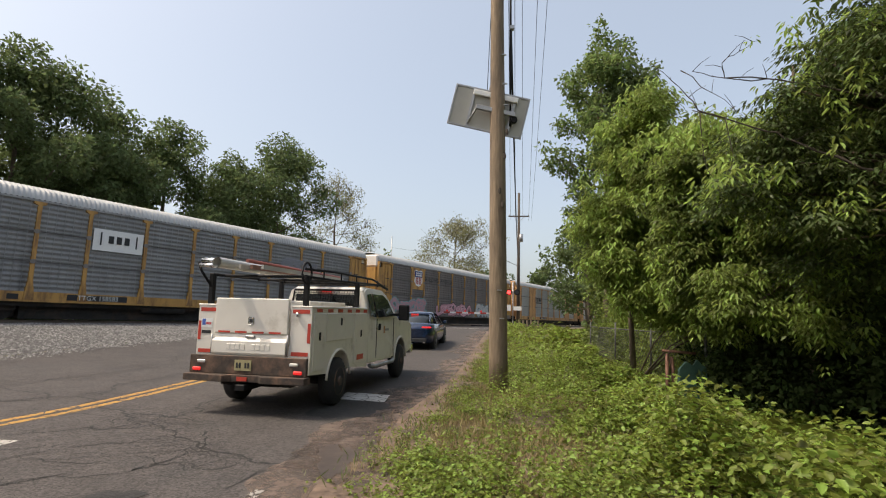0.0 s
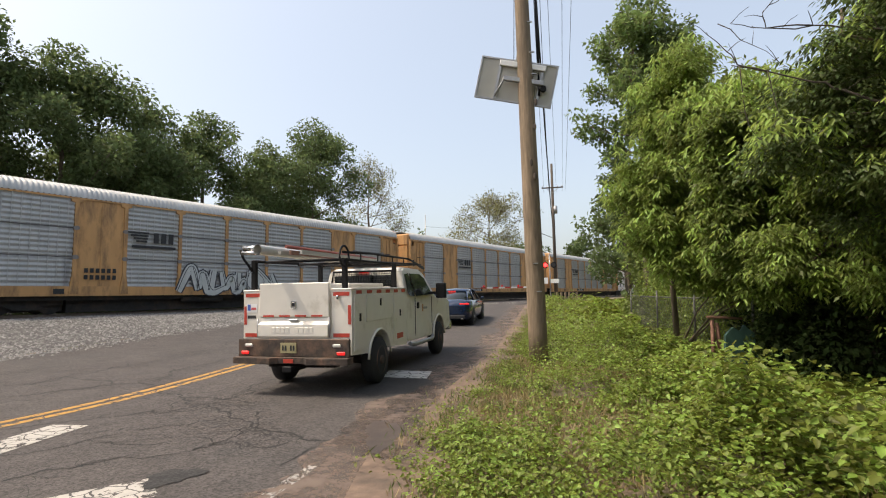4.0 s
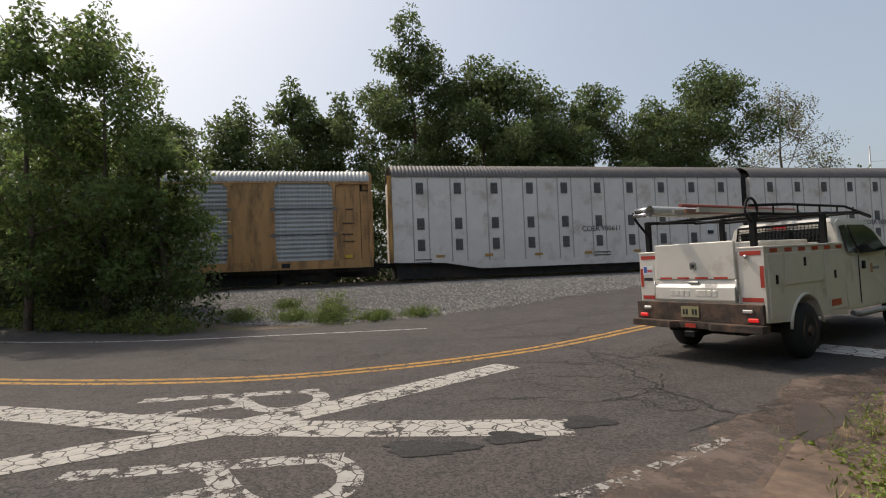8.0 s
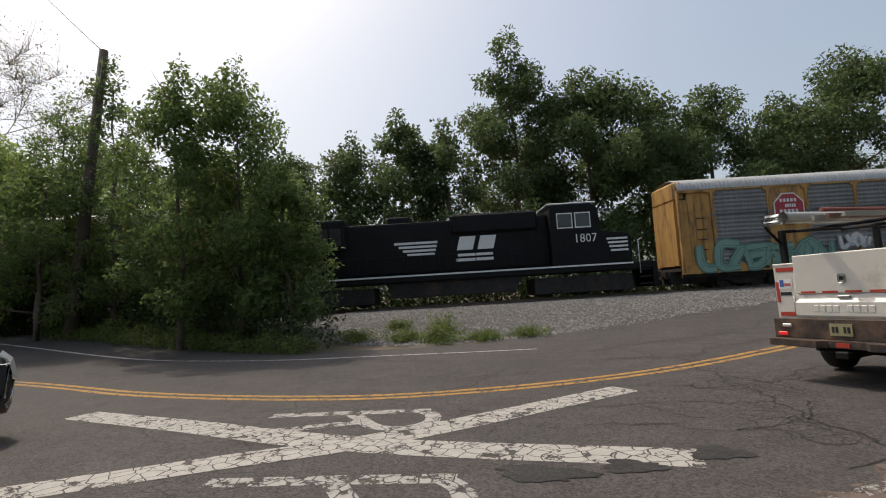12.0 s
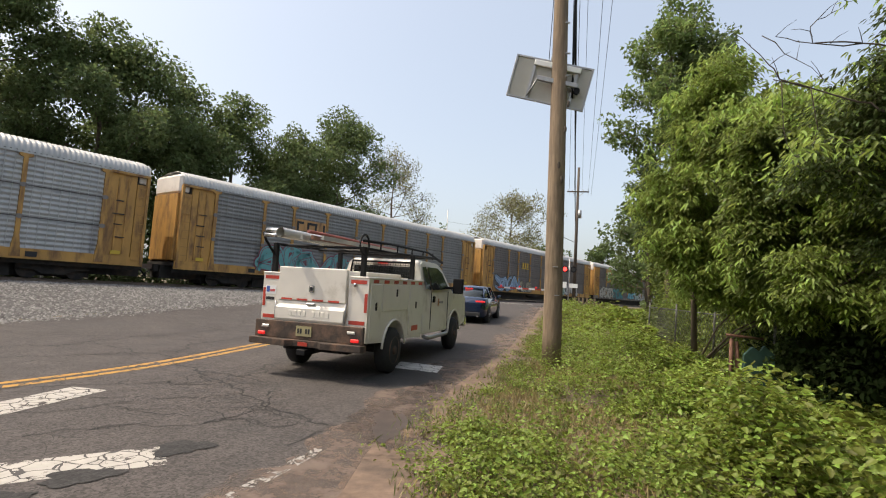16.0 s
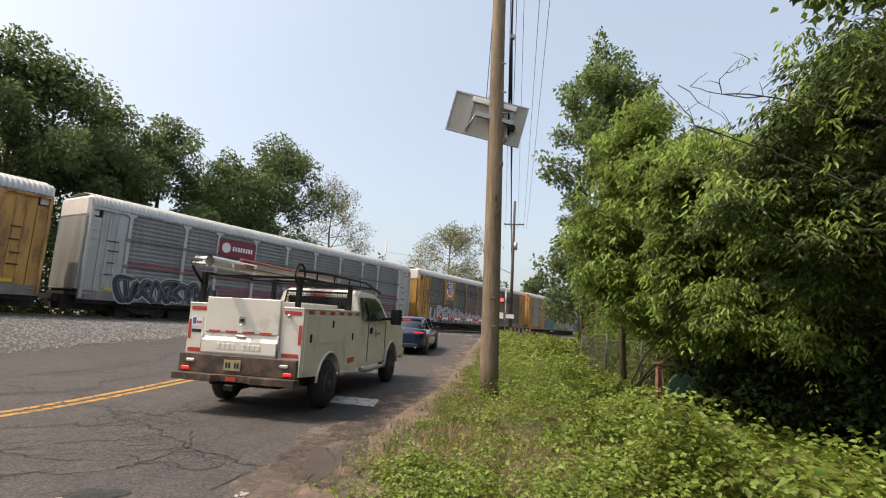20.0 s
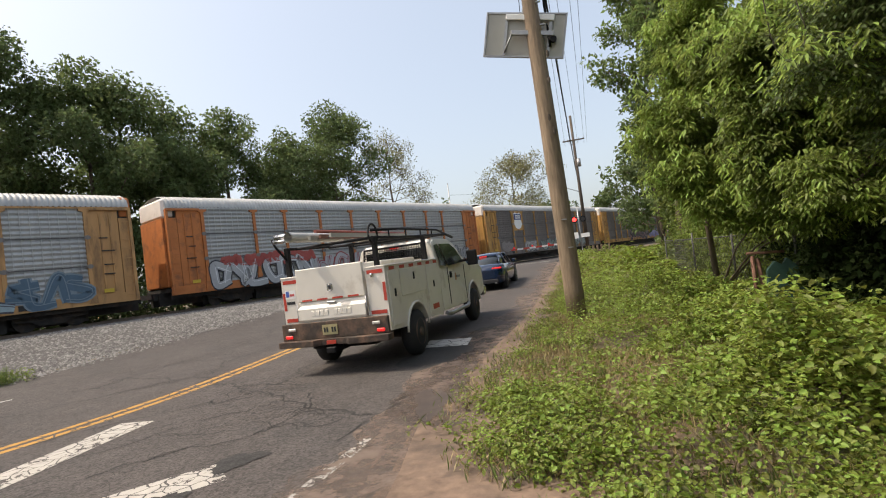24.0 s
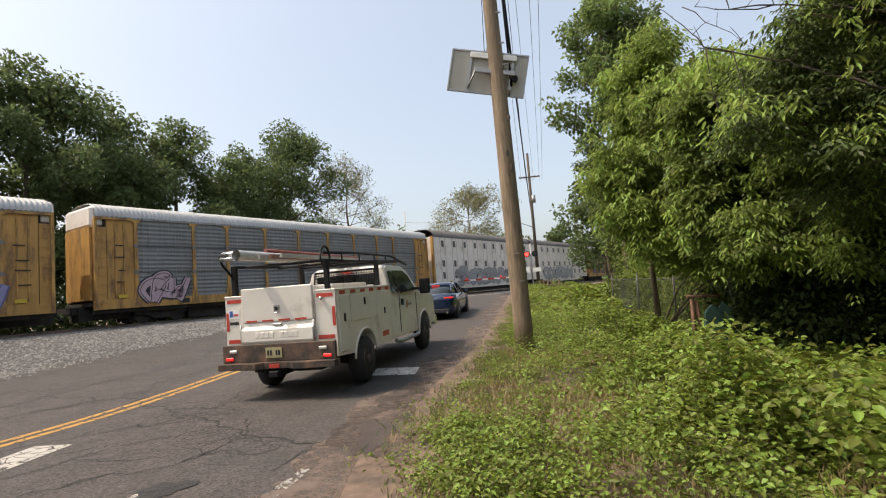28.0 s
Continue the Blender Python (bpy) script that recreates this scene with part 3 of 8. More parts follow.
def autorack(label, post="yellow", screen="galv", roof="roof", solid=(), half=(), base=None, cap="rack_white"):
    """A tall covered car carrier. Solid lists the bays closed by a plain painted panel, half those whose upper part is."""
    car = thing("autorack_car", Matrix(), label, "railway car", "cars of the passing train")
    base = base or post
    put("underframe", box_mesh("underframe", -13.6, 13.6, -1.45, 1.45, 0.95, 1.12, "dark"), car)
    put("centre_sill", box_mesh("centre_sill", -14.0, 14.0, -0.35, 0.35, 0.62, 0.97, "dark"), car)
    # dark block under the car stands for its gear and the black shadow there
    put("gear_shade_fill", box_mesh("gear_shade_fill", -8.7, 8.7, -0.9, 0.9, 0.06, 0.85, "dark"), car)
    put("air_tank", tank_mesh(), car, -2.5)
    put("deck_edge", box_mesh("deck_edge", -13.5, 13.5, -1.3, -1.2, 0.6, 0.96, "dark"), car)
    put("side_sill", box_mesh("side_sill" + base, -13.55, 13.55, -1.53, -1.42, 0.78, 1.2, base), car, label="painted side sill")
    put("far_wall", box_mesh("far_wall" + screen, -13.5, 13.5, 1.4, 1.5, 0.85, 5.2, screen), car)
    # solid dark block filling the inside behind the screens
    put("inner_block", box_mesh("inner_block", -13.4, 13.4, -1.36, 1.4, 1.13, 5.15, "dark"), car)
    put("top_rail", box_mesh("top_rail" + post, -13.5, 13.5, -1.54, -1.42, 5.02, 5.1, post if solid else screen), car)
    put("roof", roof_mesh(26.9, roof), car)
    for i in range(9):
        x0, x1 = BAYS[i], BAYS[i + 1]
        c, w = (x0 + x1) / 2, x1 - x0
        if i in solid:
            put("solid_panel", box_mesh("solid_panel%.2f" % w + post, -w / 2, w / 2, -1.5, -1.42, 1.2, 5.02, post), car, c)
            put("panel_seam", box_mesh("panel_seam", -0.02, 0.02, -1.52, -1.49, 1.3, 4.95, post), car, c)
        else:
            put("screen_panel", screen_mesh(round(w, 2), 1.2, 5.02, screen), car, c, -1.44)
            for z in (2.47, 3.75):
                put("screen_joint", box_mesh("screen_joint%.2f" % w, -w / 2, w / 2, -1.53, -1.5, z - 0.02, z + 0.02, "vent"), car, c)
        if i in half:
            put("name_panel", box_mesh("name_panel%.2f" % w + post, -w / 2, w / 2, -1.535, -1.5, 3.1, 5.02, post), car, c)
    for x in BAYS:
        put("post", post_mesh(post), car, x)
        for z in (2.47, 3.75):
            put("bracket", bracket_mesh(), car, x, 0, z)
    for e in (-1, 1):
        turn = (0, 0, 0 if e > 0 else 180)
        put("end_panel", box_mesh("end_panel" + post, 11.75, 12.95, -1.49, 1.49, 1.2, 5.0, post), car, rot=turn)
        put("end_panel", box_mesh("end_panel_outer" + post, 12.98, 13.5, -1.5, 1.5, 1.2, 4.6, post), car, rot=turn)
        put("end_door", box_mesh("end_door" + post, 13.52, 13.62, -1.3, 1.3, 1.25, 4.6, post), car, rot=turn)
        put("end_cap", box_mesh("end_cap" + cap, 13.0, 13.6, -1.4, 1.4, 4.6, 5.6, cap, 0.12), car, rot=turn)
        put("end_post", box_mesh("end_post" + post, -0.06, 0.06, -1.57, -1.4, 0.84, 5.0, post), car, e * 13.45)
        put("end_lintel", box_mesh("end_lintel" + post, -0.85, 0.85, -1.6, -1.45, 4.95, 5.06, post), car, e * 12.65)
        for x in (12.2, 12.6):
            put("door_rib", box_mesh("door_rib" + post, -0.03, 0.03, -1.535, -1.48, 1.3, 4.8, post), car, e * x)
        bogie(car, e * 10.2)
        put("coupler", box_mesh("coupler", -0.35, 0.35, -0.12, 0.12, 0.72, 0.95, "rail"), car, e * 14.0)
        # dark block round the coupler gear, filling in the shade below the car's end
        put("draft_shade_fill", box_mesh("draft_shade_fill", -1.1, 1.1, -0.55, 0.55, 0.3, 0.95, "dark"), car, e * 12.7)
        put("air_hose", hose_mesh(), car, e * 14.1, 0, 0, (0, 0, 0 if e > 0 else 180))
        for k in range(9):
            put("ladder_rung", box_mesh("ladder_rung" + post, -0.2, 0.2, -1.6, -1.575, 0, 0.03, post), car, e * 13.18, 0, 1.05 + k * 0.42)
    return car


@functools.lru_cache(None)
def louvre_mesh():
    """A slatted vent: dark backing with six tilted blades."""
    bm = B(-0.2, 0.2, -1.512, -1.49, -0.29, 0.29)
    for k in range(7):
        z = -0.26 + k * 0.085
        v = [bm.verts.new(c) for c in ((-0.2, -1.513, z), (0.2, -1.513, z), (0.2, -1.54, z - 0.045), (-0.2, -1.54, z - 0.045))]
        bm.faces.new(v)
    me = bpy.data.meshes.new("vent")
    bm.to_mesh(me)
    bm.free()
    me.materials.append(M["vent"])
    return me


@functools.lru_cache(None)
def seam_mesh():
    """The two upright joints of one side panel."""
    bm = bmesh.new()
    for x in (-0.42, 0.42):
        for a, b in ((x - 0.018, x + 0.018),):
            v = [bm.verts.new(c) for c in ((a, -1.504, 0.9), (b, -1.504, 0.9), (b, -1.504, 5.3), (a, -1.504, 5.3))]
            bm.faces.new(v)
            w = [bm.verts.new(c) for c in ((b, -1.5, 0.9), (b + 0.03, -1.52, 0.9), (b + 0.03, -1.52, 5.3), (b, -1.5, 5.3))]
            bm.faces.new(w)
    me = bpy.data.meshes.new("seam")
    bm.to_mesh(me)
    bm.free()
    me.materials.append(M["seam"])
    return me


def automax(label, left=True):
    """One half of a tall white two-unit car carrier with rows of small vents."""
    car = thing("autorack_car", Matrix(), label, "railway car", "cars of the passing train")
    bm = prism([(-10.78, 0.95), (-10.78, 5.35), (10.78, 5.35), (10.78, 0.95), (8.0, 0.85), (6.0, 0.5), (-6.0, 0.5), (-8.0, 0.85)], -1.5, 1.5)
    part("body", bm, "rack_white", car)
    put("roof", roof_mesh(21.6, "roof_grey", 6.1, 1.5, 5.42), car)
    # dark box as underframe and as the black shade below the white body
    put("underframe", box_mesh("underframe_shade_fill", -10.6, 10.6, -1.1, 1.1, 0.08, 0.9, "dark"), car)
    put("gap_bellows", box_mesh("gap_bellows", -0.3, 0.3, -1.2, 1.2, 0.9, 5.6, "dark"), car, 10.9 if left else -10.9)
    for i in range(10):
        put("seam", seam_mesh(), car, -9.3 + i * 2.07)
    for i in range(10):
        x = -9.3 + i * 2.07
        for z in (1.8, 2.9, 4.75):
            put("vent", louvre_mesh(), car, x, 0, z)
    e = -1 if left else 1
    put("end_post", box_mesh("end_postyellowmax", -0.1, 0.1, -1.54, -1.3, 0.95, 5.4, "yellow"), car, e * 10.9)
    for x in (-9.0, 9.0):
        bogie(car, x)
    for q in (-1, 1):
        put("coupler", box_mesh("couplermax", -0.5, 0.5, -0.2, 0.2, 0.7, 0.95, "dark"), car, q * 11.0)
    for x, z in ((-8.3, 1.2), (-5.6, 1.2), (-2.7, 1.15), (0.3, 1.15), (3.4, 1.15), (6.4, 1.2)):
        sign(car, "marking", x, z, 0.46, 0.13, "yellow", -1.52)
    for x, z, w in ((-9.2, 1.05, 0.9), (1.2, 1.15, 1.0), (4.6, 1.0, 0.9), (7.4, 1.05, 0.5)):
        for k in range(2):
            sign(car, "small_print", x, z - k * 0.16, w, 0.06, "vent", -1.515)
    sign(car, "data_panel", 8.4, 2.3, 0.5, 0.6, "pure_white", -1.515)
    sign(car, "data_box", 8.4, 2.1, 0.4, 0.2, "ink", -1.53)
    if not left:
        part("brake_wheel", T([(9.75 + 0.22 * math.cos(a), -1.62, 1.75 + 0.22 * math.sin(a)) for a in np.linspace(0, math.tau, 16)], 0.035, 6), colour_mat((0.3, 0.07, 0.04)), car, "rust-red hand-brake wheel")
        part("grab_post", T([(9.35, -1.58, 1.4), (9.35, -1.58, 2.3)], 0.04, 6), "yellow", car)
        for k in range(5):
            part("rung", T([(9.9, -1.56, 1.2 + k * 0.42), (10.5, -1.56, 1.2 + k * 0.42)], 0.018, 5), "vent", car)
        sign(car, "end_marking", 10.3, 2.95, 0.5, 0.16, "yellow", -1.52)
    return car


def add_car(car, s0, s1):
    car.scale = (1, 1, 1.027)
    TRAIN.append((car, (s0 + s1) / 2))
    return car


def locomotive():
    car = thing("locomotive", Matrix(), "black diesel freight locomotive with white lettering and white stripes", "locomotive")
    part("frame", B(-10.4, 10.4, -1.5, 1.5, 1.25, 1.6, 0.02), "black", car)
    part("long_hood", B(-9.6, 5.2, -1.0, 1.0, 1.6, 4.35, 0.12, 2), "black", car)
    part("radiator", B(-10.1, -5.6, -1.35, 1.35, 3.1, 4.65, 0.15, 2), "black", car)
    part("cab", prism([(5.2, 1.6), (5.2, 4.55), (5.5, 4.75), (7.4, 4.75), (7.75, 4.5), (7.9, 3.3), (9.2, 3.1), (9.4, 2.9), (9.4, 1.6)], -1.5, 1.5, 0.05), "black", car)
    part("cab_roof", B(5.1, 7.7, -1.45, 1.45, 4.76, 4.84, 0.03), "pure_white", car)
    for x in (5.6, 6.55):
        part("cab_window", B(x, x + 0.75, -1.53, -1.49, 3.55, 4.25, 0.02), "glass", car)
        part("window_frame", B(x - 0.04, x + 0.79, -1.52, -1.48, 3.5, 4.3), "pure_white", car)
    part("exhaust", B(-3.4, -2.2, -0.4, 0.4, 4.3, 4.75, 0.05), "black", car)
    part("dynamic_brake", B(0.0, 4.6, -1.2, 1.2, 3.6, 4.6, 0.1), "black", car)
    part("fuel_tank", prism([(-3.2, 0.45), (-3.6, 1.25), (3.6, 1.25), (3.2, 0.45)], -1.3, 1.3, 0.03), "dark", car)
    for e in (-1, 1):
        part("bogie_frame", B(e * 6.8 - 2.6, e * 6.8 + 2.6, -1.25, 1.25, 0.2, 1.05, 0.04), "dark", car)
        for dx in (-1.9, 0, 1.9):
            for y in (-0.8, 0.8):
                put("wheel", wheel_mesh(), car, e * 6.8 + dx, y, 0.5)
        part("pilot", B(e * 10.4, e * 10.7, -1.45, 1.45, 0.3, 1.6, 0.03), "black", car)
        put("coupler", box_mesh("couplerl", -0.45, 0.45, -0.15, 0.15, 0.75, 1.0, "dark"), car, e * 10.9)
    rail_bm = bmesh.new()
    for k in range(17):
        x = -10.2 + k * 0.95
        tube(rail_bm, [(x, -1.46, 1.6), (x, -1.46, 2.55)], 0.02, 5)
    tube(rail_bm, [(-10.2, -1.46, 2.55), (5.0, -1.46, 2.55)], 0.022, 5)
    part("handrail", rail_bm, "black", car)
    part("walkway_edge", B(-10.3, 9.4, -1.535, -1.5, 1.52, 1.6), "pure_white", car)
    # lettering: a striped horse-mane mark and a plain emblem
    for k in range(4):
        sign(car, "stripe", -1.9 + k * 0.08, 3.25 - k * 0.2, 2.3 - k * 0.28, 0.12, "pure_white", -1.03)
        sign(car, "nose_stripe", 8.65 + k * 0.03, 2.85 - k * 0.2, 1.1 - k * 0.06, 0.1, "pure_white", -1.53)
    for k in range(2):   # the emblem, as two slanted plain blocks
        bm = prism([(0.25 + k * 1.1, 2.75), (0.45 + k * 1.1, 3.45), (1.3 + k * 1.1, 3.45), (1.1 + k * 1.1, 2.75)], -1.05, -1.02)
        part("emblem", bm, "pure_white", car)
    for k in range(13):
        x = -9.2 + k * 1.1
        part("hood_door", B(x, x + 0.96, -1.03, -0.99, 1.75, 2.95 if k > 3 else 2.6, 0.015), "black", car)
    for k in range(6):
        part("radiator_louvre", B(-9.9 + k * 0.7, -9.3 + k * 0.7, -1.38, -1.34, 3.3, 4.2, 0.02), "dark", car)
    for e in (-1, 1):
        for k in range(3):
            part("step", B(e * 10.0 - 0.3, e * 10.0 + 0.3, -1.54, -1.3, 0.45 + 0.36 * k, 0.49 + 0.36 * k), "dark", car)
        part("grab_rail", T([(e * 9.75, -1.5, 1.0), (e * 9.75, -1.5, 2.7), (e * 9.95, -1.5, 2.8)], 0.02, 6), "pure_white", car)
    part("horn", T([(2.0, -0.3, 4.62), (2.6, -0.3, 4.66)], [0.05, 0.11], 10), "dark", car)
    for k, w in ((0, 1.9), (1, 2.0)):
        sign(car, "small_lettering", 1.2, 2.5 - k * 0.26, w, 0.15, "pure_white", -1.03)
    lettering(car, "1807", 0.62, 7.0, 2.75, "pure_white", -1.55)
    return car


# ---- the cars in order, with where their ends stand along the track at the start ----
def word_bars(car, x, z, w, h, n, colour, y=-1.59):
    """A wordmark or logo lettering, as plain upright bars."""
    for k in range(n):
        sign(car, "logo_bar", x - w / 2 + (k + 0.5) * w / n, z, w / n * 0.62, h, colour, y)


def mane_mark(car, x, z, colour, s=1.0, y=-1.585):
    """Four slanted stripes beside two slanted blocks."""
    for k in range(4):
        sign(car, "logo_stripe", x - 0.75 * s + k * 0.05 * s, z + (0.22 - k * 0.14) * s, (0.95 - 0.15 * k) * s, 0.08 * s, colour, y)
    word_bars(car, x + 0.45 * s, z, 1.1 * s, 0.5 * s, 3, colour, y)
    sign(car, "logo_line", x, z - 0.45 * s, 2.1 * s, 0.12 * s, colour, y)


def shield(car, x, z, w, h, stripes):
    bm = bmesh.new()
    pts = [(-0.5, 0.42), (-0.3, 0.5), (0, 0.44), (0.3, 0.5), (0.5, 0.42), (0.44, 0.1), (0.5, -0.2), (0.3, -0.42), (0, -0.5), (-0.3, -0.42), (-0.5, -0.2), (-0.44, 0.1)]
    bm.faces.new([bm.verts.new((a * w, 0, b * h)) for a, b in pts])
    bmesh.ops.recalc_face_normals(bm, faces=bm.faces)
    part("logo_shield", bm, "pure_white", car).matrix_local = pose(x, -1.565, z)
    sign(car, "logo_field", x, z + 0.24 * h, w * 0.9, h * 0.34, colour_mat((0.03, 0.06, 0.2)), -1.575)
    word_bars(car, x, z + 0.3 * h, w * 0.66, h * 0.09, 5, "pure_white", -1.595)
    word_bars(car, x, z + 0.17 * h, w * 0.7, h * 0.09, 6, "pure_white", -1.595)
    if stripes:
        for k in range(4):
            sign(car, "logo_stripe", x + (k - 1.5) * w * 0.19, z - 0.15 * h, w * 0.08, h * 0.42, colour_mat((0.4, 0.05, 0.06)), -1.58)


def octagon(car, x, z):
    sign(car, "logo_plate", x, z, 1.75, 1.75, "pure_white", -1.555, edges=8)
    sign(car, "logo_field", x, z, 1.6, 1.6, colour_mat((0.42, 0.05, 0.06)), -1.58, edges=8)
    for k, w in enumerate((0.95, 0.6, 1.05, 0.95)):
        word_bars(car, x - 0.05 + (0.1 if k % 2 else 0), z + 0.42 - k * 0.28, w, 0.17, 5, "pure_white", -1.615)


def number(car, words, x=-3.2, z=0.92):
    sign(car, "number_board", x, z + 0.1, 2.6, 0.26, "ink", -1.54)
    lettering(car, words, 0.3, x, z, "pure_white", -1.57)


def stencils(car, seed):
    """Small weathered stencil lines and patches on the end panels."""
    r = random.Random(seed)
    for e in (-1, 1):
        for k in range(4):
            sign(car, "stencil", e * 12.35 + r.uniform(-0.1, 0.1), 2.0 + k * 0.55 + r.uniform(-0.1, 0.1), r.uniform(0.3, 0.6), 0.05, "ink", -1.545)
        sign(car, "yellow_tag", e * 12.3, 1.35, 0.4, 0.16, colour_mat((0.6, 0.42, 0.05)), -1.545)
        sign(car, "data_plate", e * 9.2, 0.98, 0.4, 0.22, "ink", -1.54)


def rack(s0, *a, **k):
    car = add_car(autorack(*a, **k), s0, s0 + CAR)
    stencils(car, int(s0))
    return car


PINK, TEAL, BLUE, LILAC, SILVER = (0.5, 0.26, 0.3), (0.12, 0.34, 0.34), (0.06, 0.15, 0.36), (0.36, 0.33, 0.5), (0.5, 0.5, 0.5)
WHITE, DARK, GREEN, MAROON, RED = (0.6, 0.6, 0.58), (0.04, 0.04, 0.05), (0.25, 0.36, 0.22), (0.22, 0.05, 0.08), (0.4, 0.06, 0.06)

c = rack(-24.7, "silver and yellow covered car carrier of the train", screen="galv")
c = rack(3.9, "silver car carrier with yellow posts and a white name plate", screen="galv")
sign(c, "name_plate", -5.28, 3.75, 2.3, 1.0, "pure_white", -1.56)
word_bars(c, -5.28, 3.8, 1.1, 0.35, 3, "ink")
sign(c, "logo_bracket", -6.1, 3.8, 0.06, 0.6, "ink", -1.58)
sign(c, "logo_bracket", -4.45, 3.8, 0.06, 0.6, "ink", -1.58)
number(c, "TTGX 158583", -5.9)
blob_letters(c, 5.2, 8.0, 3.0, 4.2, (0.2, 0.2, 0.22), (0.25, 0.26, 0.28), 5)
blob_letters(c, 9.0, 11.4, 2.4, 3.2, (0.12, 0.12, 0.14), (0.25, 0.26, 0.28), 6)
c = rack(32.5, "grey car carrier with yellow ends, shield logo and pink graffiti", screen="galv_dark", half=(1,), base="galv_dark")
shield(c, -7.62, 4.1, 1.35, 1.5, True)
lettering(c, "BUILDING", 0.55, -5.3, 3.95, "ink", -1.58)
lettering(c, "AMERICA", 0.55, -2.6, 3.95, "ink", -1.58)
blob_letters(c, -11.4, -6.2, 0.95, 2.3, PINK, TEAL, 11)
blob_letters(c, -4.0, 2.6, 0.9, 2.2, PINK, DARK, 12)
blob_letters(c, 4.2, 11.0, 0.9, 2.3, SILVER, (0.2, 0.32, 0.36), 13)
c = rack(61.1, "bright silver car carrier with tan panels and a striped logo", "tan", "galv_bright", solid=(1, 7), cap="tan")
mane_mark(c, -5.28, 3.55, "ink")
number(c, "TOCX 692973", -3.4)
c = rack(89.7, "silver car carrier with tan panels and turquoise graffiti", "tan", "galv_bright", solid=(1, 7), cap="orange")
mane_mark(c, -5.28, 3.55, "ink")
blob_letters(c, -3.8, 1.6, 0.8, 2.4, (0.5, 0.52, 0.5), DARK, 14)
for k in range(2):
    word_bars(c, -7.62, 1.6 + k * 0.3, 1.4, 0.2, 6, "ink", -1.545)
c = rack(118.3, "bright silver car carrier with tan panels and posts", "tan", "galv_bright", solid=(1, 7), cap="tan")
mane_mark(c, -5.28, 3.55, "ink")
number(c, "TOCX 693018", -3.4)
c = rack(146.9, "bright silver car carrier with wide tan panels and tan ends", "tan", "galv_bright", solid=(1, 7), cap="tan")
mane_mark(c, -5.28, 3.55, "ink")
number(c, "TOCX 693018", -3.4)
for a, b, left in ((175.5, 197.7, True), (197.7, 219.9, False)):
    c = add_car(automax("tall white car carrier with rows of small grey vents", left), a, b)
    lettering(c, "COER 900611", 0.42, 1.2 if left else -1.0, 2.32, "ink", -1.54)
c = rack(219.9, "grey car carrier with yellow posts and bold blue graffiti", screen="galv", cap="rack_white")
mane_mark(c, -5.28, 3.7, "pure_white", 0.9)
sign(c, "name_plate", -5.28, 3.62, 2.3, 1.0, colour_mat((0.1, 0.1, 0.11)), -1.56)
lettering(c, "FORK", 1.55, 2.8, 0.98, colour_mat((0.5, 0.52, 0.55)), -1.57, 0.12)
lettering(c, "FORK", 1.55, 2.75, 1.02, colour_mat((0.03, 0.07, 0.2)), -1.58, 0.03)
lettering(c, "MESHR", 1.6, 9.4, 0.98, colour_mat((0.08, 0.3, 0.33)), -1.57, 0.14)
lettering(c, "MESHR", 1.6, 9.35, 1.02, colour_mat((0.03, 0.09, 0.16)), -1.58, 0.02)
lettering(c, "DADS", 1.5, -9.25, 0.98, colour_mat((0.1, 0.11, 0.12)), -1.565, 0.13)
lettering(c, "DADS", 1.5, -9.2, 1.0, colour_mat((0.36, 0.42, 0.45)), -1.575, 0.03)
blob_letters(c, -4.0, 0.3, 1.0, 2.2, (0.46, 0.5, 0.46), MAROON, 16)
number(c, "TTGX 981465", -6.6)
sign(c, "yellow_tag", 11.0, 0.98, 0.8, 0.3, colour_mat((0.6, 0.42, 0.05)), -1.54)
add_car(locomotive(), 248.5, 270.9)
c = rack(270.9, "silver and orange car carrier with red octagon signs and green graffiti", "yellow", "galv", solid=(1, 7), cap="yellow")
octagon(c, -7.62, 3.85)
octagon(c, 7.62, 3.85)
blob_letters(c, -12.4, -5.2, 0.85, 2.4, (0.2, 0.36, 0.29), (0.09, 0.2, 0.17), 17)
blob_letters(c, -5.0, -3.6, 1.6, 2.4, WHITE, (0.3, 0.3, 0.3), 18)
number(c, "TTGX 695280", -4.6)
c = rack(299.5, "grey car carrier with white roof, yellow posts and pale graffiti", "yellow", "galv")
blob_letters(c, -11.5, -4.2, 0.9, 2.7, (0.5, 0.46, 0.5), DARK, 19)
blob_letters(c, -3.0, 4.0, 0.9, 2.0, (0.34, 0.32, 0.34), DARK, 20)
c = rack(328.1, "bright silver car carrier with yellow posts and blue graffiti", "yellow", "galv_bright")
blob_letters(c, 0.4, 5.6, 0.9, 2.6, BLUE, (0.45, 0.5, 0.55), 21)
c = rack(356.7, "dark grey car carrier with yellow posts, white roof and teal graffiti", "yellow", "galv")
sign(c, "name_plate", -5.28, 3.85, 2.4, 0.95, "tan", -1.545)
for k, (dx, dz, w, h) in enumerate(((-0.85, 0.28, 0.5, 0.14), (-1.03, 0, 0.14, 0.6), (-0.7, -0.28, 0.8, 0.14), (-0.25, 0.02, 0.14, 0.66), (0.1, 0.28, 0.7, 0.14), (0.35, 0.0, 0.14, 0.6), (0.7, -0.28, 0.7, 0.14), (1.0, 0.0, 0.14, 0.66))):
    sign(c, "logo_stroke", -5.28 + dx, 3.85 + dz, w, h, "ink", -1.575 - 0.002 * k)
number(c, "TTGX 254084", -4.4)
blob_letters(c, -8.6, -0.6, 0.85, 2.6, TEAL, MAROON, 22)
blob_letters(c, 0.2, 8.4, 0.8, 2.4, (0.05, 0.17, 0.33), (0.1, 0.27, 0.38), 23)
c = rack(385.3, "grimy grey car carrier with yellow posts and yellow lettering", "yellow", "galv_dark")
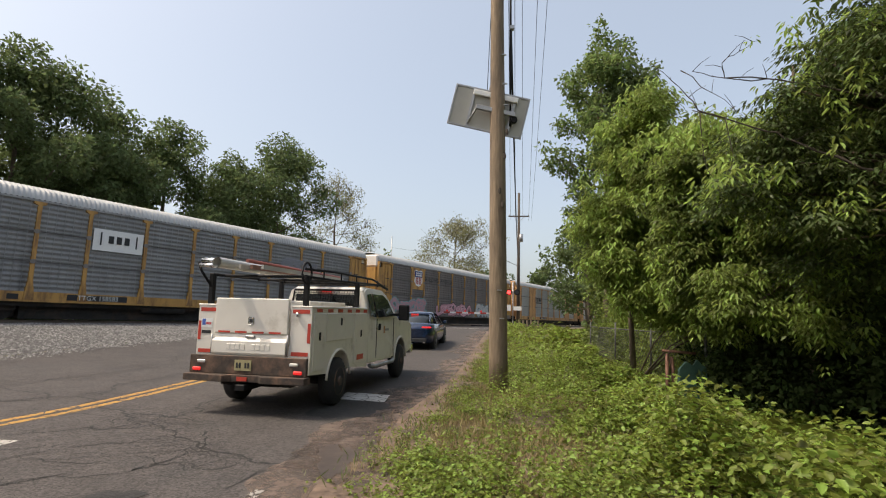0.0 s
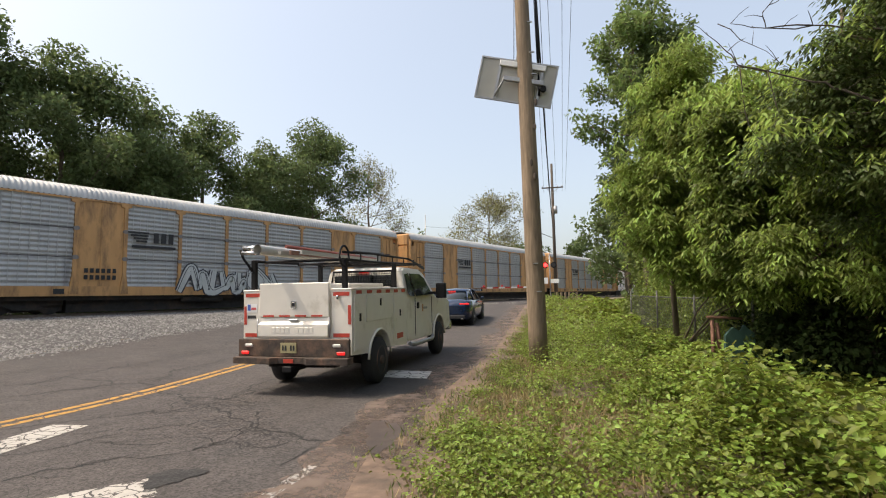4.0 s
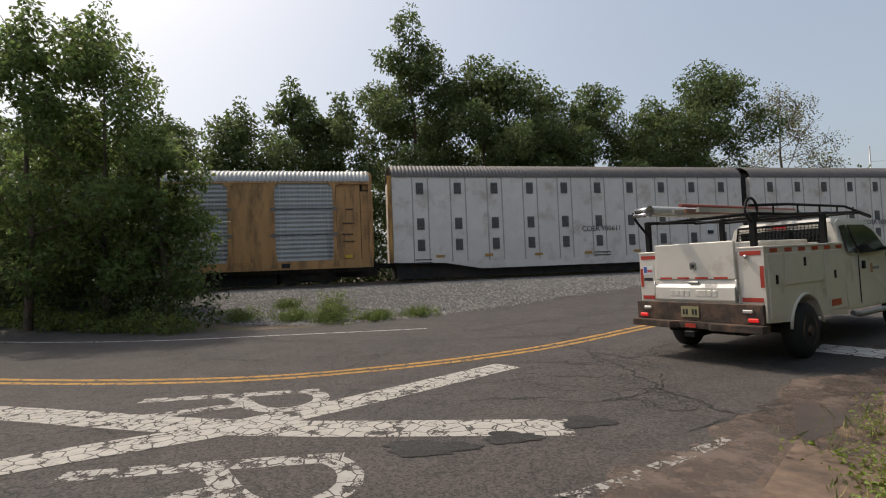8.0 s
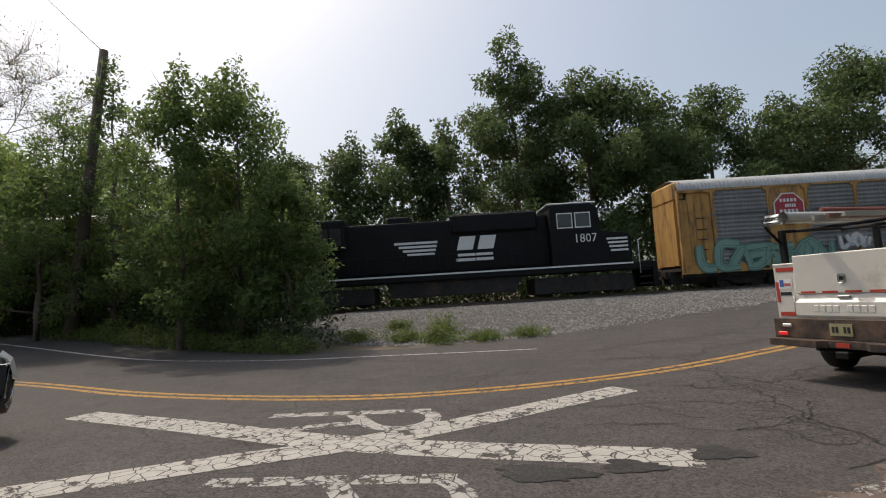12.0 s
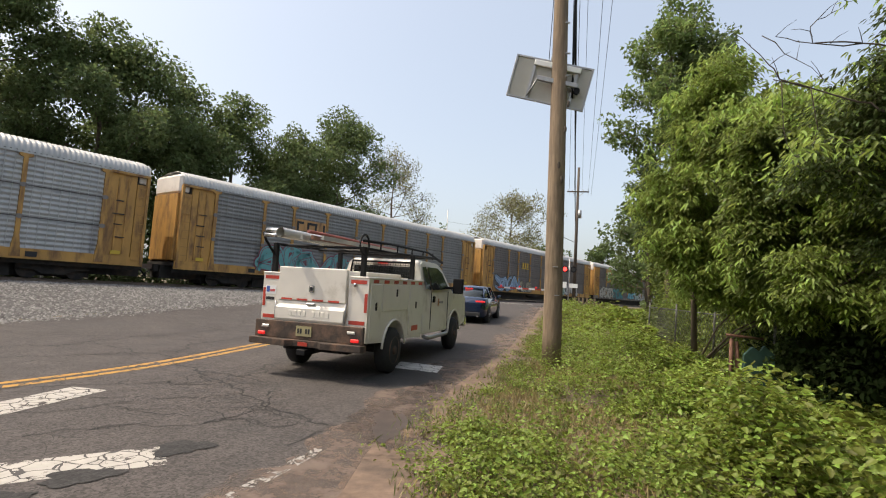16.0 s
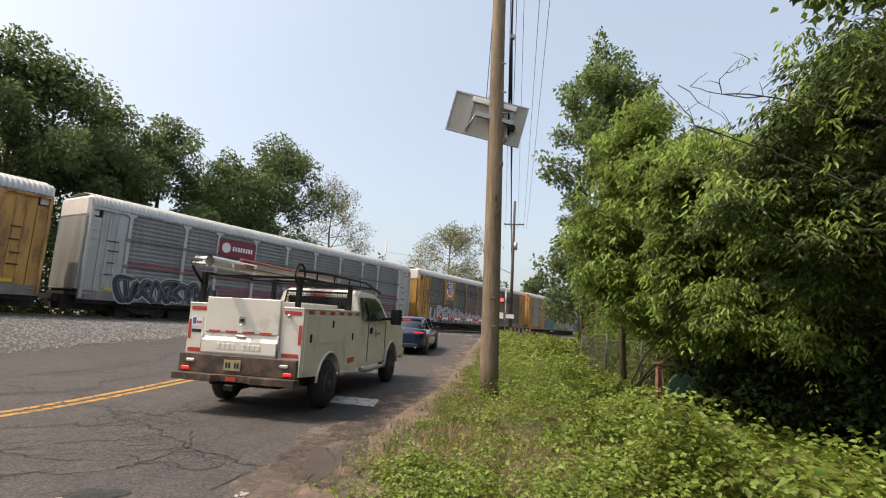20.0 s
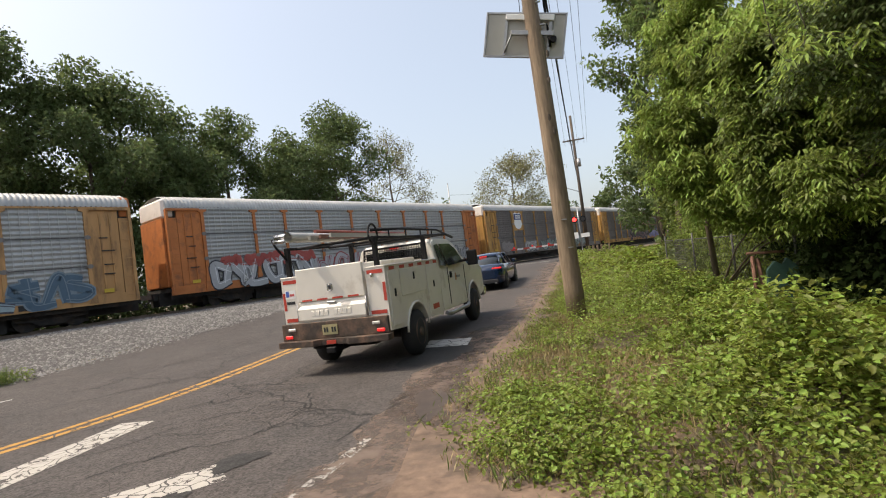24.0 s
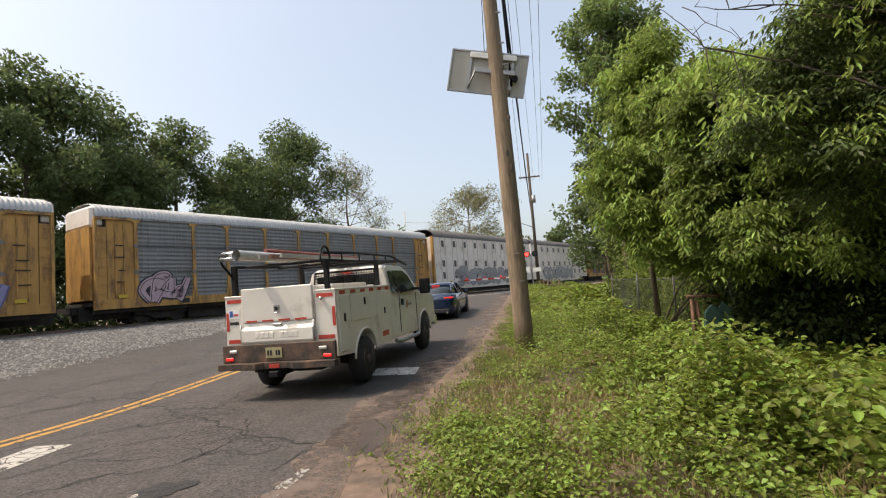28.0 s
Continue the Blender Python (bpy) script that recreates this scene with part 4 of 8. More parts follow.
word_bars(c, -5.2, 3.7, 1.5, 0.5, 3, colour_mat((0.55, 0.36, 0.06)))
sign(c, "logo_line", -5.2, 3.35, 1.5, 0.1, colour_mat((0.55, 0.36, 0.06)), -1.575)
blob_letters(c, -11.0, -6.6, 0.9, 2.5, (0.2, 0.3, 0.42), DARK, 24)
blob_letters(c, -6.2, -3.6, 1.0, 2.1, (0.36, 0.32, 0.24), DARK, 25)
blob_letters(c, 1.6, 5.0, 0.9, 2.4, (0.25, 0.36, 0.32), (0.1, 0.15, 0.14), 26)
blob_letters(c, 5.2, 9.4, 0.9, 2.4, (0.42, 0.41, 0.4), DARK, 27)
number(c, "TTGX 987990", -5.0)
c = rack(413.9, "grimy grey car carrier with yellow posts and a flag sign", "yellow", "galv_dark", half=(1,), base="galv_dark")
sign(c, "flag_sign", -7.62, 4.1, 1.4, 1.0, "pure_white", -1.555)
sign(c, "flag_sign_green", -7.85, 3.85, 0.8, 0.5, colour_mat((0.05, 0.25, 0.22)), -1.58)
blob_letters(c, -11.0, -6.0, 0.9, 2.6, (0.48, 0.46, 0.42), DARK, 28)
blob_letters(c, -5.8, -1.6, 0.9, 2.5, (0.06, 0.26, 0.28), DARK, 29)
blob_letters(c, 1.4, 4.4, 0.9, 2.2, (0.08, 0.32, 0.42), DARK, 30)
blob_letters(c, 4.6, 6.6, 0.9, 2.3, (0.35, 0.47, 0.48), DARK, 31)
blob_letters(c, 6.8, 10.6, 0.9, 2.3, (0.5, 0.49, 0.47), DARK, 32)
number(c, "TTGX 995645", -3.8)
c = rack(442.5, "pale grey car carrier with maroon stripes and a maroon name sign", "galv_bright", "galv", base="galv_dark")
sign(c, "name_sign", -5.28, 4.25, 2.6, 1.0, colour_mat((0.2, 0.03, 0.05)), -1.57)
sign(c, "logo_disc", -6.1, 4.25, 0.6, 0.6, "pure_white", -1.59, edges=12)
word_bars(c, -4.95, 4.25, 1.5, 0.26, 8, "pure_white", -1.6)
for z in (1.5, 1.7, 1.9, 2.5, 2.7):
    for k in range(9):
        x0, x1 = BAYS[k] + 0.1, BAYS[k + 1] - 0.1
        sign(c, "maroon_stripe", (x0 + x1) / 2, z, x1 - x0, 0.11, colour_mat((0.24, 0.07, 0.09)), -1.51)
blob_letters(c, -12.0, -6.2, 0.75, 2.1, DARK, (0.35, 0.42, 0.4), 33)
blob_letters(c, -1.6, 3.6, 0.8, 2.2, (0.2, 0.26, 0.36), DARK, 34)
c = rack(471.1, "grey car carrier with yellow ends, shield logo and pale graffiti", "yellow", "galv_dark", half=(1,), base="galv_dark")
shield(c, -7.62, 4.1, 1.35, 1.5, True)
lettering(c, "BUILDING", 0.55, -5.3, 3.95, "ink", -1.58)
lettering(c, "AMERICA", 0.55, -2.6, 3.95, "ink", -1.58)
blob_letters(c, -11.3, -5.6, 0.9, 2.5, (0.46, 0.44, 0.43), DARK, 35)
blob_letters(c, -5.2, 0.0, 0.9, 2.1, (0.36, 0.34, 0.34), (0.15, 0.15, 0.15), 36)
c = rack(499.7, "bright silver car carrier with tan panels and green graffiti", "tan", "galv_bright", solid=(1, 7), cap="orange")
mane_mark(c, -5.28, 3.55, "ink")
blob_letters(c, -6.4, -2.2, 0.8, 2.4, (0.12, 0.3, 0.3), (0.05, 0.12, 0.2), 37)
blob_letters(c, -2.0, 4.0, 0.8, 2.4, (0.34, 0.42, 0.26), DARK, 38)
blob_letters(c, -0.2, 5.0, 2.1, 2.7, (0.5, 0.14, 0.18), (0.48, 0.2, 0.24), 39)
blob_letters(c, 4.2, 8.6, 0.85, 2.5, (0.34, 0.44, 0.48), (0.08, 0.08, 0.1), 40)
blob_letters(c, 8.9, 11.4, 0.9, 2.3, (0.08, 0.14, 0.2), (0.2, 0.26, 0.3), 41)
c = rack(528.3, "silver car carrier with orange posts and black-white graffiti with red edges", "orange", "galv_bright")
blob_letters(c, -11.2, -5.0, 0.85, 2.5, (0.4, 0.41, 0.42), DARK, 42)
blob_letters(c, -10.8, -4.8, 1.9, 2.6, (0.4, 0.08, 0.07), (0.42, 0.1, 0.08), 43)
blob_letters(c, -4.4, 1.2, 0.85, 2.4, (0.42, 0.42, 0.43), (0.3, 0.05, 0.05), 44)
blob_letters(c, 2.2, 7.4, 0.85, 2.5, (0.47, 0.47, 0.47), RED, 45)
blob_letters(c, 7.6, 11.4, 0.85, 2.2, (0.38, 0.38, 0.39), DARK, 46)
sign(c, "name_stripe", -1.2, 3.1, 2.0, 0.14, "orange", -1.555)
number(c, "300866", -4.2)
c = rack(556.9, "grimy brown-grey car carrier with yellow posts and a white shield", "yellow", "galv_dark", half=(1,), base="galv_dark")
shield(c, -7.62, 4.05, 1.5, 1.7, False)
blob_letters(c, -11.0, -8.8, 1.2, 2.1, (0.24, 0.22, 0.21), (0.3, 0.28, 0.26), 47)
blob_letters(c, -6.4, -3.8, 1.0, 2.1, (0.36, 0.35, 0.34), (0.2, 0.19, 0.18), 48)
blob_letters(c, -3.0, 2.0, 0.95, 2.2, (0.27, 0.33, 0.3), DARK, 49)
blob_letters(c, 3.2, 8.6, 0.95, 2.3, (0.27, 0.32, 0.32), (0.12, 0.13, 0.13), 50)
number(c, "TTGX 255033", -5.6)
c = rack(585.5, "grimy grey car carrier with yellow lettering and dark red graffiti", "yellow", "galv_dark")
word_bars(c, -5.2, 3.7, 1.5, 0.5, 3, colour_mat((0.5, 0.44, 0.22)))
sign(c, "logo_line", -5.2, 3.35, 1.5, 0.1, colour_mat((0.5, 0.44, 0.22)), -1.575)
blob_letters(c, -3.0, 5.0, 0.85, 2.5, (0.04, 0.03, 0.035), (0.4, 0.2, 0.2), 51)
blob_letters(c, 6.8, 11.4, 0.9, 2.3, (0.26, 0.25, 0.42), (0.12, 0.11, 0.25), 52)
c = rack(614.1, "grey car carrier with yellow posts and pink graffiti", "yellow", "galv")
blob_letters(c, -11.4, -9.2, 0.85, 2.5, (0.5, 0.36, 0.4), DARK, 53)
for a, b, left in ((642.7, 664.9, True), (664.9, 687.1, False)):
    c = add_car(automax("tall white car carrier with rows of small grey vents", left), a, b)
    blob_letters(c, -7, 4, 0.8, 2.6, (0.34, 0.34, 0.35), (0.2, 0.2, 0.21), 54 + left)
c = rack(687.1, "grimy grey car carrier at the end of the train", "yellow", "galv_dark")
c = rack(715.7, "grimy dark car carrier at the end of the train", "yellow", "galv_dark")

# ---- track ----
def build_track():
    r0, r1 = -150.0, 260.0
    def at(s, q, z):
        v = track_point(s, q, z)
        return (v.x, v.y, v.z)
    tr = thing("railway_track", Matrix(), "rusty steel rails on dark wooden ties", "railway track", kind="structure")
    for q in (-0.72, 0.72):
        bm = bmesh.new()
        prof = [(-0.07, -0.17), (0.07, -0.17), (0.02, -0.14), (0.02, -0.04), (0.036, -0.03), (0.036, 0), (-0.036, 0), (-0.036, -0.03), (-0.02, -0.04), (-0.02, -0.14)]
        ends = [[bm.verts.new(at(s, q + a, z)) for a, z in prof] for s in (r0, r1)]
        n = len(prof)
        for i in range(n):
            bm.faces.new((ends[0][i], ends[0][(i + 1) % n], ends[1][(i + 1) % n], ends[1][i]))
        bmesh.ops.recalc_face_normals(bm, faces=bm.faces)
        part("rail", bm, "rail", tr)
    bm = B(-0.11, 0.11, -1.3, 1.3, -0.3, -0.15, 0.01)
    me = bpy.data.meshes.new("tie")
    bm.to_mesh(me)
    bm.free()
    me.materials.append(M["tie"])
    for k in range(220):
        s = -45 + k * 0.55
        if 51 < s < 64:
            continue
        o = new("tie", me)
        o.parent = tr
        p = track_point(s, 0, 0)
        o.matrix_local = pose(p.x, p.y, p.z, 0, 0, math.degrees(TRACK_A))
    bm = bmesh.new()
    for q0, q1 in ((-2.2, -0.85), (-0.6, 0.6), (0.85, 2.2)):
        a = [at(s, q, -0.02) for s, q in ((51, q0), (64, q0), (64, q1), (51, q1))]
        b = [at(s, q, -0.3) for s, q in ((51, q0), (64, q0), (64, q1), (51, q1))]
        va, vb = [bm.verts.new(v) for v in a], [bm.verts.new(v) for v in b]
        bm.faces.new(va)
        for i in range(4):
            bm.faces.new((va[i], vb[i], vb[(i + 1) % 4], va[(i + 1) % 4]))
    part("crossing_panel", bm, "asphalt", tr)


build_track()


def strip_between(name, s0, s1, q0, q1, lift, material):
    ss = np.linspace(s0, s1, 160)
    def line(q):
        return np.stack([ND.x * q + SD.x * ss, ND.y * q + SD.y * ss], 1)
    return new(name, ribbon(name, line(q0), line(q1), lift, material, 16, 0.03))


tagged(strip_between("ballast_bed", -120, 49.5, 18.5, 31.0, 0.012, "gravel"), "grey crushed-stone ballast along the track", "gravel", kind="structure")
tagged(strip_between("ballast_bed_far", 65, 230, 23.5, 33.0, 0.012, "gravel"), "grey crushed-stone ballast beyond the crossing", "gravel", kind="structure")
GRAVEL_EDGE = [(-18.5, 5.2), (-14.6, 7.4), (-12.9, 10.4), (-12.1, 13.8), (-10.2, 22), (-7.2, 36)]
ge = polyline(GRAVEL_EDGE, 0.5)
inner = resample(ge, 120)
outer = inner + np.array([ND.x, ND.y]) * 9.0
tagged(new("gravel_verge", ribbon("gravel_verge", inner, outer, 0.03, "gravel", 14, 0.05)), "grey loose gravel between road and track", "gravel", kind="structure")


def rock_field():
    """Loose ballast stones lying on the verge."""
    rng = np.random.default_rng(5)
    n = 42000
    k = rng.integers(0, len(inner) - 1, n)
    f = rng.random(n)
    w = rng.random(n) ** 1.3 * 9.0 - 0.25 - 0.5 * rng.random(n) ** 3
    base = inner[k] * (1 - f)[:, None] + inner[k + 1] * f[:, None] + np.array([ND.x, ND.y]) * w[:, None]
    size = rng.uniform(0.018, 0.055, n) * np.where(rng.random(n) < 0.05, 1.6, 1)
    z = ground_z(base[:, 0], base[:, 1]) + 0.03
    octa = np.array([(1, 0, 0), (0, 1, 0), (-1, 0, 0), (0, -1, 0), (0, 0, 1.0), (0, 0, -0.6)])
    V = octa[None] * (size[:, None, None] * rng.uniform(0.6, 1.3, (n, 6, 1)))
    a = rng.random(n) * math.tau
    c, s = np.cos(a)[:, None], np.sin(a)[:, None]
    V = np.stack([V[..., 0] * c - V[..., 1] * s, V[..., 0] * s + V[..., 1] * c, V[..., 2] * 0.8], -1)
    V += np.concatenate([base, z[:, None]], 1)[:, None]
    tri = np.array([(0, 1, 4), (1, 2, 4), (2, 3, 4), (3, 0, 4)])
    F = (tri[None] + (np.arange(n) * 6)[:, None, None]).reshape(-1, 3)
    ob = new("ballast_stones", np_mesh("ballast_stones", V.reshape(-1, 3), F, "stone"))
    tagged(ob, "grey crushed stones of the track ballast", "gravel", kind="stuff")


rock_field()


# ---- road markings and wear ----
def paint_mat(name, color, wear, crack_scale, soft=0.0, grain=2.2):
    """Thick old paint, crazed along the cracks of the road and worn through in places."""
    m = bpy.data.materials.new(name)
    m.use_nodes = True
    N, L = m.node_tree.nodes, m.node_tree.links
    b = N["Principled BSDF"]
    b.inputs["Roughness"].default_value = 0.8
    co = N.new("ShaderNodeTexCoord")
    nz = N.new("ShaderNodeTexNoise")
    nz.inputs["Scale"].default_value, nz.inputs["Detail"].default_value = 3.0, 3
    L.new(co.outputs["Object"], nz.inputs["Vector"])
    mixv = N.new("ShaderNodeMix")
    mixv.data_type = "VECTOR"
    mixv.inputs[0].default_value = 0.12
    L.new(co.outputs["Object"], mixv.inputs[4])
    L.new(nz.outputs["Color"], mixv.inputs[5])
    vo = N.new("ShaderNodeTexVoronoi")
    vo.feature = "DISTANCE_TO_EDGE"
    vo.inputs["Scale"].default_value = crack_scale
    L.new(mixv.outputs[1], vo.inputs["Vector"])
    lt = N.new("ShaderNodeMath")
    lt.operation = "LESS_THAN"
    lt.inputs[1].default_value = 0.034
    L.new(vo.outputs["Distance"], lt.inputs[0])
    n2 = N.new("ShaderNodeTexNoise")
    n2.inputs["Scale"].default_value, n2.inputs["Detail"].default_value, n2.inputs["Roughness"].default_value = grain, 9, 0.75
    L.new(co.outputs["Object"], n2.inputs["Vector"])
    gt = N.new("ShaderNodeMapRange")
    gt.inputs["From Min"].default_value, gt.inputs["From Max"].default_value = wear - soft, wear + soft + 0.004
    L.new(n2.outputs[0], gt.inputs["Value"])
    n3 = N.new("ShaderNodeTexNoise")
    n3.inputs["Scale"].default_value, n3.inputs["Detail"].default_value = 9, 6
    L.new(co.outputs["Object"], n3.inputs["Vector"])
    mr = N.new("ShaderNodeMapRange")
    mr.inputs["To Min"].default_value, mr.inputs["To Max"].default_value = 0.7, 1.2
    L.new(n3.outputs[0], mr.inputs["Value"])
    hs = N.new("ShaderNodeHueSaturation")
    hs.inputs["Color"].default_value = (*color, 1)
    L.new(mr.outputs[0], hs.inputs["Value"])
    mix = N.new("ShaderNodeMix")
    mix.data_type = "RGBA"
    L.new(lt.outputs[0], mix.inputs[0])
    L.new(hs.outputs[0], mix.inputs[6])
    mix.inputs[7].default_value = (0.06, 0.055, 0.052, 1)
    L.new(mix.outputs[2], b.inputs["Base Color"])
    tr = N.new("ShaderNodeBsdfTransparent")   # bare where the paint has worn off
    ms = N.new("ShaderNodeMixShader")
    L.new(gt.outputs[0], ms.inputs[0])
    L.new(b.outputs[0], ms.inputs[1])
    L.new(tr.outputs[0], ms.inputs[2])
    L.new(ms.outputs[0], N["Material Output"].inputs[0])
    return m


M["paint_white"] = paint_mat("cracked_white_paint", (0.44, 0.41, 0.37), 0.565, 6.5, 0.0, 3.6)
M["paint_letter"] = paint_mat("half_worn_letter_paint", (0.42, 0.39, 0.36), 0.535, 6.5, 0.0, 4.2)
M["paint_line"] = paint_mat("white_line_paint", (0.52, 0.51, 0.49), 0.66, 4.0)
M["paint_thin"] = paint_mat("nearly_worn_letter_paint", (0.4, 0.38, 0.35), 0.505, 6.5, 0.0, 4.6)
M["paint_worn"] = paint_mat("worn_white_paint", (0.4, 0.38, 0.35), 0.465, 7.0, 0.0, 9.0)
M["paint_yellow"] = paint_mat("yellow_line_paint", (0.46, 0.245, 0.05), 0.62, 5.0)


def flat_poly(name, corners, lift, material, parent=None, cuts=1):
    """A flat patch on the road, its outline given by ground points."""
    bm = bmesh.new()
    vs = [bm.verts.new((x, y, float(ground_z(x, y)) + lift)) for x, y in corners]
    bm.faces.new(vs)
    bmesh.ops.recalc_face_normals(bm, faces=bm.faces)
    for f in bm.faces:
        if f.normal.z < 0:
            f.normal_flip()
    return part(name, bm, material, parent)


def line_on_road(name, pts, width, lift, material, step=0.4):
    c = polyline(pts, step)
    d = np.gradient(c, axis=0)
    d /= np.linalg.norm(d, axis=1, keepdims=True)
    n = np.stack([-d[:, 1], d[:, 0]], 1) * width / 2
    return new(name, ribbon(name, c + n, c - n, lift, material, 1))


CENTRE = [(-60, -26), (-30, -10.2), (-16.2, -2.4), (-11.5, 0.05), (-8.4, 2.35), (-6.87, 4.35), (-5.85, 7.4), (-5.4, 12.2), (-4.6, 18), (-2.6, 29), (-0.4, 41)]
cc = polyline(CENTRE, 0.4)
dd = np.gradient(cc, axis=0)
dd /= np.linalg.norm(dd, axis=1, keepdims=True)
nn = np.stack([-dd[:, 1], dd[:, 0]], 1)
for off in (-0.125, 0.125):
    ob = new("centre_line", ribbon("centre_line", cc + nn * (off + 0.065), cc + nn * (off - 0.065), 0.0238, "paint_yellow", 1))
    tagged(ob, "faded yellow line painted along the road's middle", "road marking", "double yellow line", kind="structure")
ob = line_on_road("edge_line", [(-55, -20.5), (-36, -9.8), (-24, -2.6), (-18.5, 0.64), (-14.75, 3.25), (-12.45, 5.9), (-10.1, 8.7)], 0.11, 0.024, "paint_line")
tagged(ob, "white line along the far road edge", "road marking", kind="structure")
ob = line_on_road("edge_line_near", [(-8.0, -3.0), (-4.6, -0.2), (-2.5, 2.1), (-1.95, 2.95), (-1.78, 3.74), (-1.61, 4.68)], 0.12, 0.0305, "paint_worn", 0.3)
tagged(ob, "worn-off white line along the near road edge", "road marking", kind="structure")

def bar(pts, width, lift):
    """One stroke of the painted cross."""
    c = polyline(pts, 0.3)
    d = np.gradient(c, axis=0)
    d /= np.linalg.norm(d, axis=1, keepdims=True)
    n = np.stack([-d[:, 1], d[:, 0]], 1) * width / 2
    o = new("cross_stroke", ribbon("cross_stroke", c + n, c - n, lift, "paint_white", 2))
    return tagged(o, "cracked white stroke of a crossing mark on the asphalt", "road marking", "painted crossing cross", kind="structure")
bar([(-9.95, -0.74), (-7.9, 0.5), (-5.3, 2.03), (-2.78, 4.15)], 0.5, 0.0235)
bar([(-6.2, -1.5), (-5.72, 0.6), (-5.3, 2.5), (-5.2, 6.1)], 0.5, 0.0255)
def letter_r(dx, dy, material):
    """A long letter R laid on the road: stem, bowl and leg."""
    for k, (pts, w) in enumerate((([(-7.48, 1.6), (-6.8, 2.5), (-6.12, 3.36)], 0.22), ([(-6.2, 3.26), (-5.9, 3.26), (-5.62, 3.1), (-5.52, 2.84), (-5.62, 2.58), (-5.95, 2.44), (-6.7, 2.5)], 0.2), ([(-6.2, 2.46), (-6.4, 1.9), (-6.62, 1.32)], 0.22))):
        o = line_on_road("letter_stroke", [(x + dx, y + dy) for x, y in pts], w, 0.0235 + 0.0008 * k, material, 0.15)
        tagged(o, "worn white stroke of a painted letter R", "road marking", "painted letters", kind="structure")
letter_r(0, 0, "paint_letter")
letter_r(2.35, -1.08, "paint_thin")
flat_poly("stop_dash", [(-2.0, 9.6), (-2.03, 10.42), (-1.14, 10.22), (-1.15, 9.43)], 0.036, "paint_line")
tagged(bpy.data.objects["stop_dash"], "white painted block beside the road edge", "road marking", kind="structure")
flat_poly("stop_line", [(-0.4, 40.6), (-0.35, 41.3), (3.0, 41.0), (2.95, 40.3)], 0.026, "paint_line")
tagged(bpy.data.objects["stop_line"], "white stop line before the crossing", "road marking", kind="structure")


def blotch(name, cx, cy, rx, ry, turn, lift, material, seed, label, category="asphalt"):
    rng = random.Random(seed)
    pts = []
    for k in range(48):
        a = k / 48 * math.tau
        r = 1 + 0.18 * math.sin(3 * a + seed) + 0.08 * math.sin(7 * a + 2 * seed) + rng.uniform(-0.11, 0.11)
        x, y = rx * r * math.cos(a), ry * r * math.sin(a)
        c, s = math.cos(turn), math.sin(turn)
        pts.append((cx + x * c - y * s, cy + x * s + y * c))
    return tagged(flat_poly(name, pts, lift, material), label, category, kind="structure")


blotch("asphalt_patch", -3.4, 2.88, 0.4, 0.19, 0.75, 0.0265, "patch", 1, "dark patch of newer asphalt in the road")
blotch("asphalt_patch", -3.03, 3.55, 0.25, 0.16, 0.8, 0.0265, "patch", 2, "small dark asphalt repair in the road")
blotch("asphalt_patch", -2.76, 4.37, 0.25, 0.18, 0.95, 0.0265, "patch", 3, "round dark asphalt repair in the road")
blotch("asphalt_patch", -1.05, 9.3, 0.9, 2.3, -0.15, 0.0235, "patch", 4, "dark strip of newer asphalt at the road edge")

DIRT_L = [(-9.5, -6.6), (-4.6, -2.0), (-1.85, 1.9), (-1.5, 3.6), (-1.45, 5.2), (-1.2, 6.6), (-0.75, 9.2), (-0.1, 13), (0.6, 19), (3.0, 41)]
DIRT_R = [(-3.5, -9.5), (1.0, -4.5), (2.4, 0.5), (1.2, 3.0), (0.3, 4.2), (0.1, 5.6), (0.3, 7.0), (0.6, 9.6), (1.2, 13), (1.9, 19), (4.5, 41)]
ob = new("dirt_shoulder", ribbon("dirt_shoulder", resample(polyline(DIRT_L, 0.4), 120), resample(polyline(DIRT_R, 0.4), 120), 0.029, "dirt", 8, 0.04))
tagged(ob, "brown sandy dirt shoulder along the road edge", "dirt", kind="structure")
M["dirt_film"] = paint_mat("dirt_film", (0.155, 0.113, 0.09), 0.53, 0.02, 0.13)
dl = resample(polyline(DIRT_L, 0.4), 700)
reach = np.array([0.5 + 0.55 * noise.noise((a * 0.9, b * 0.9, 2.0)) + 0.2 * noise.noise((a * 4.0, b * 4.0, 5.0)) for a, b in dl])
ob = new("dirt_film", ribbon("dirt_film", dl - np.stack([reach, -0.1 * reach], 1), dl + np.array([0.5, 0.0]), 0.0275, "dirt_film", 6))
tagged(ob, "thin film of sand washed onto the asphalt", "dirt", kind="structure")
M["wet"] = mat("wet_dirt", (0.062, 0.045, 0.036), 0.6, 0.35, 7, 0.35)
M["damp"] = paint_mat("damp_dirt", (0.085, 0.062, 0.05), 0.5, 0.02, 0.09, 3.0)
blotch("mud_patch", -1.18, 6.0, 0.46, 1.15, 0.1, 0.0335, "damp", 17, "half-dry mud round a damp hollow", "mud")
blotch("mud_patch", -1.2, 5.75, 0.2, 0.62, 0.15, 0.0355, "wet", 7, "dark damp mud on the dirt shoulder", "mud")
blotch("mud_patch", -1.05, 7.8, 0.3, 0.9, -0.15, 0.034, "damp", 9, "dark damp soil at the road edge", "mud")


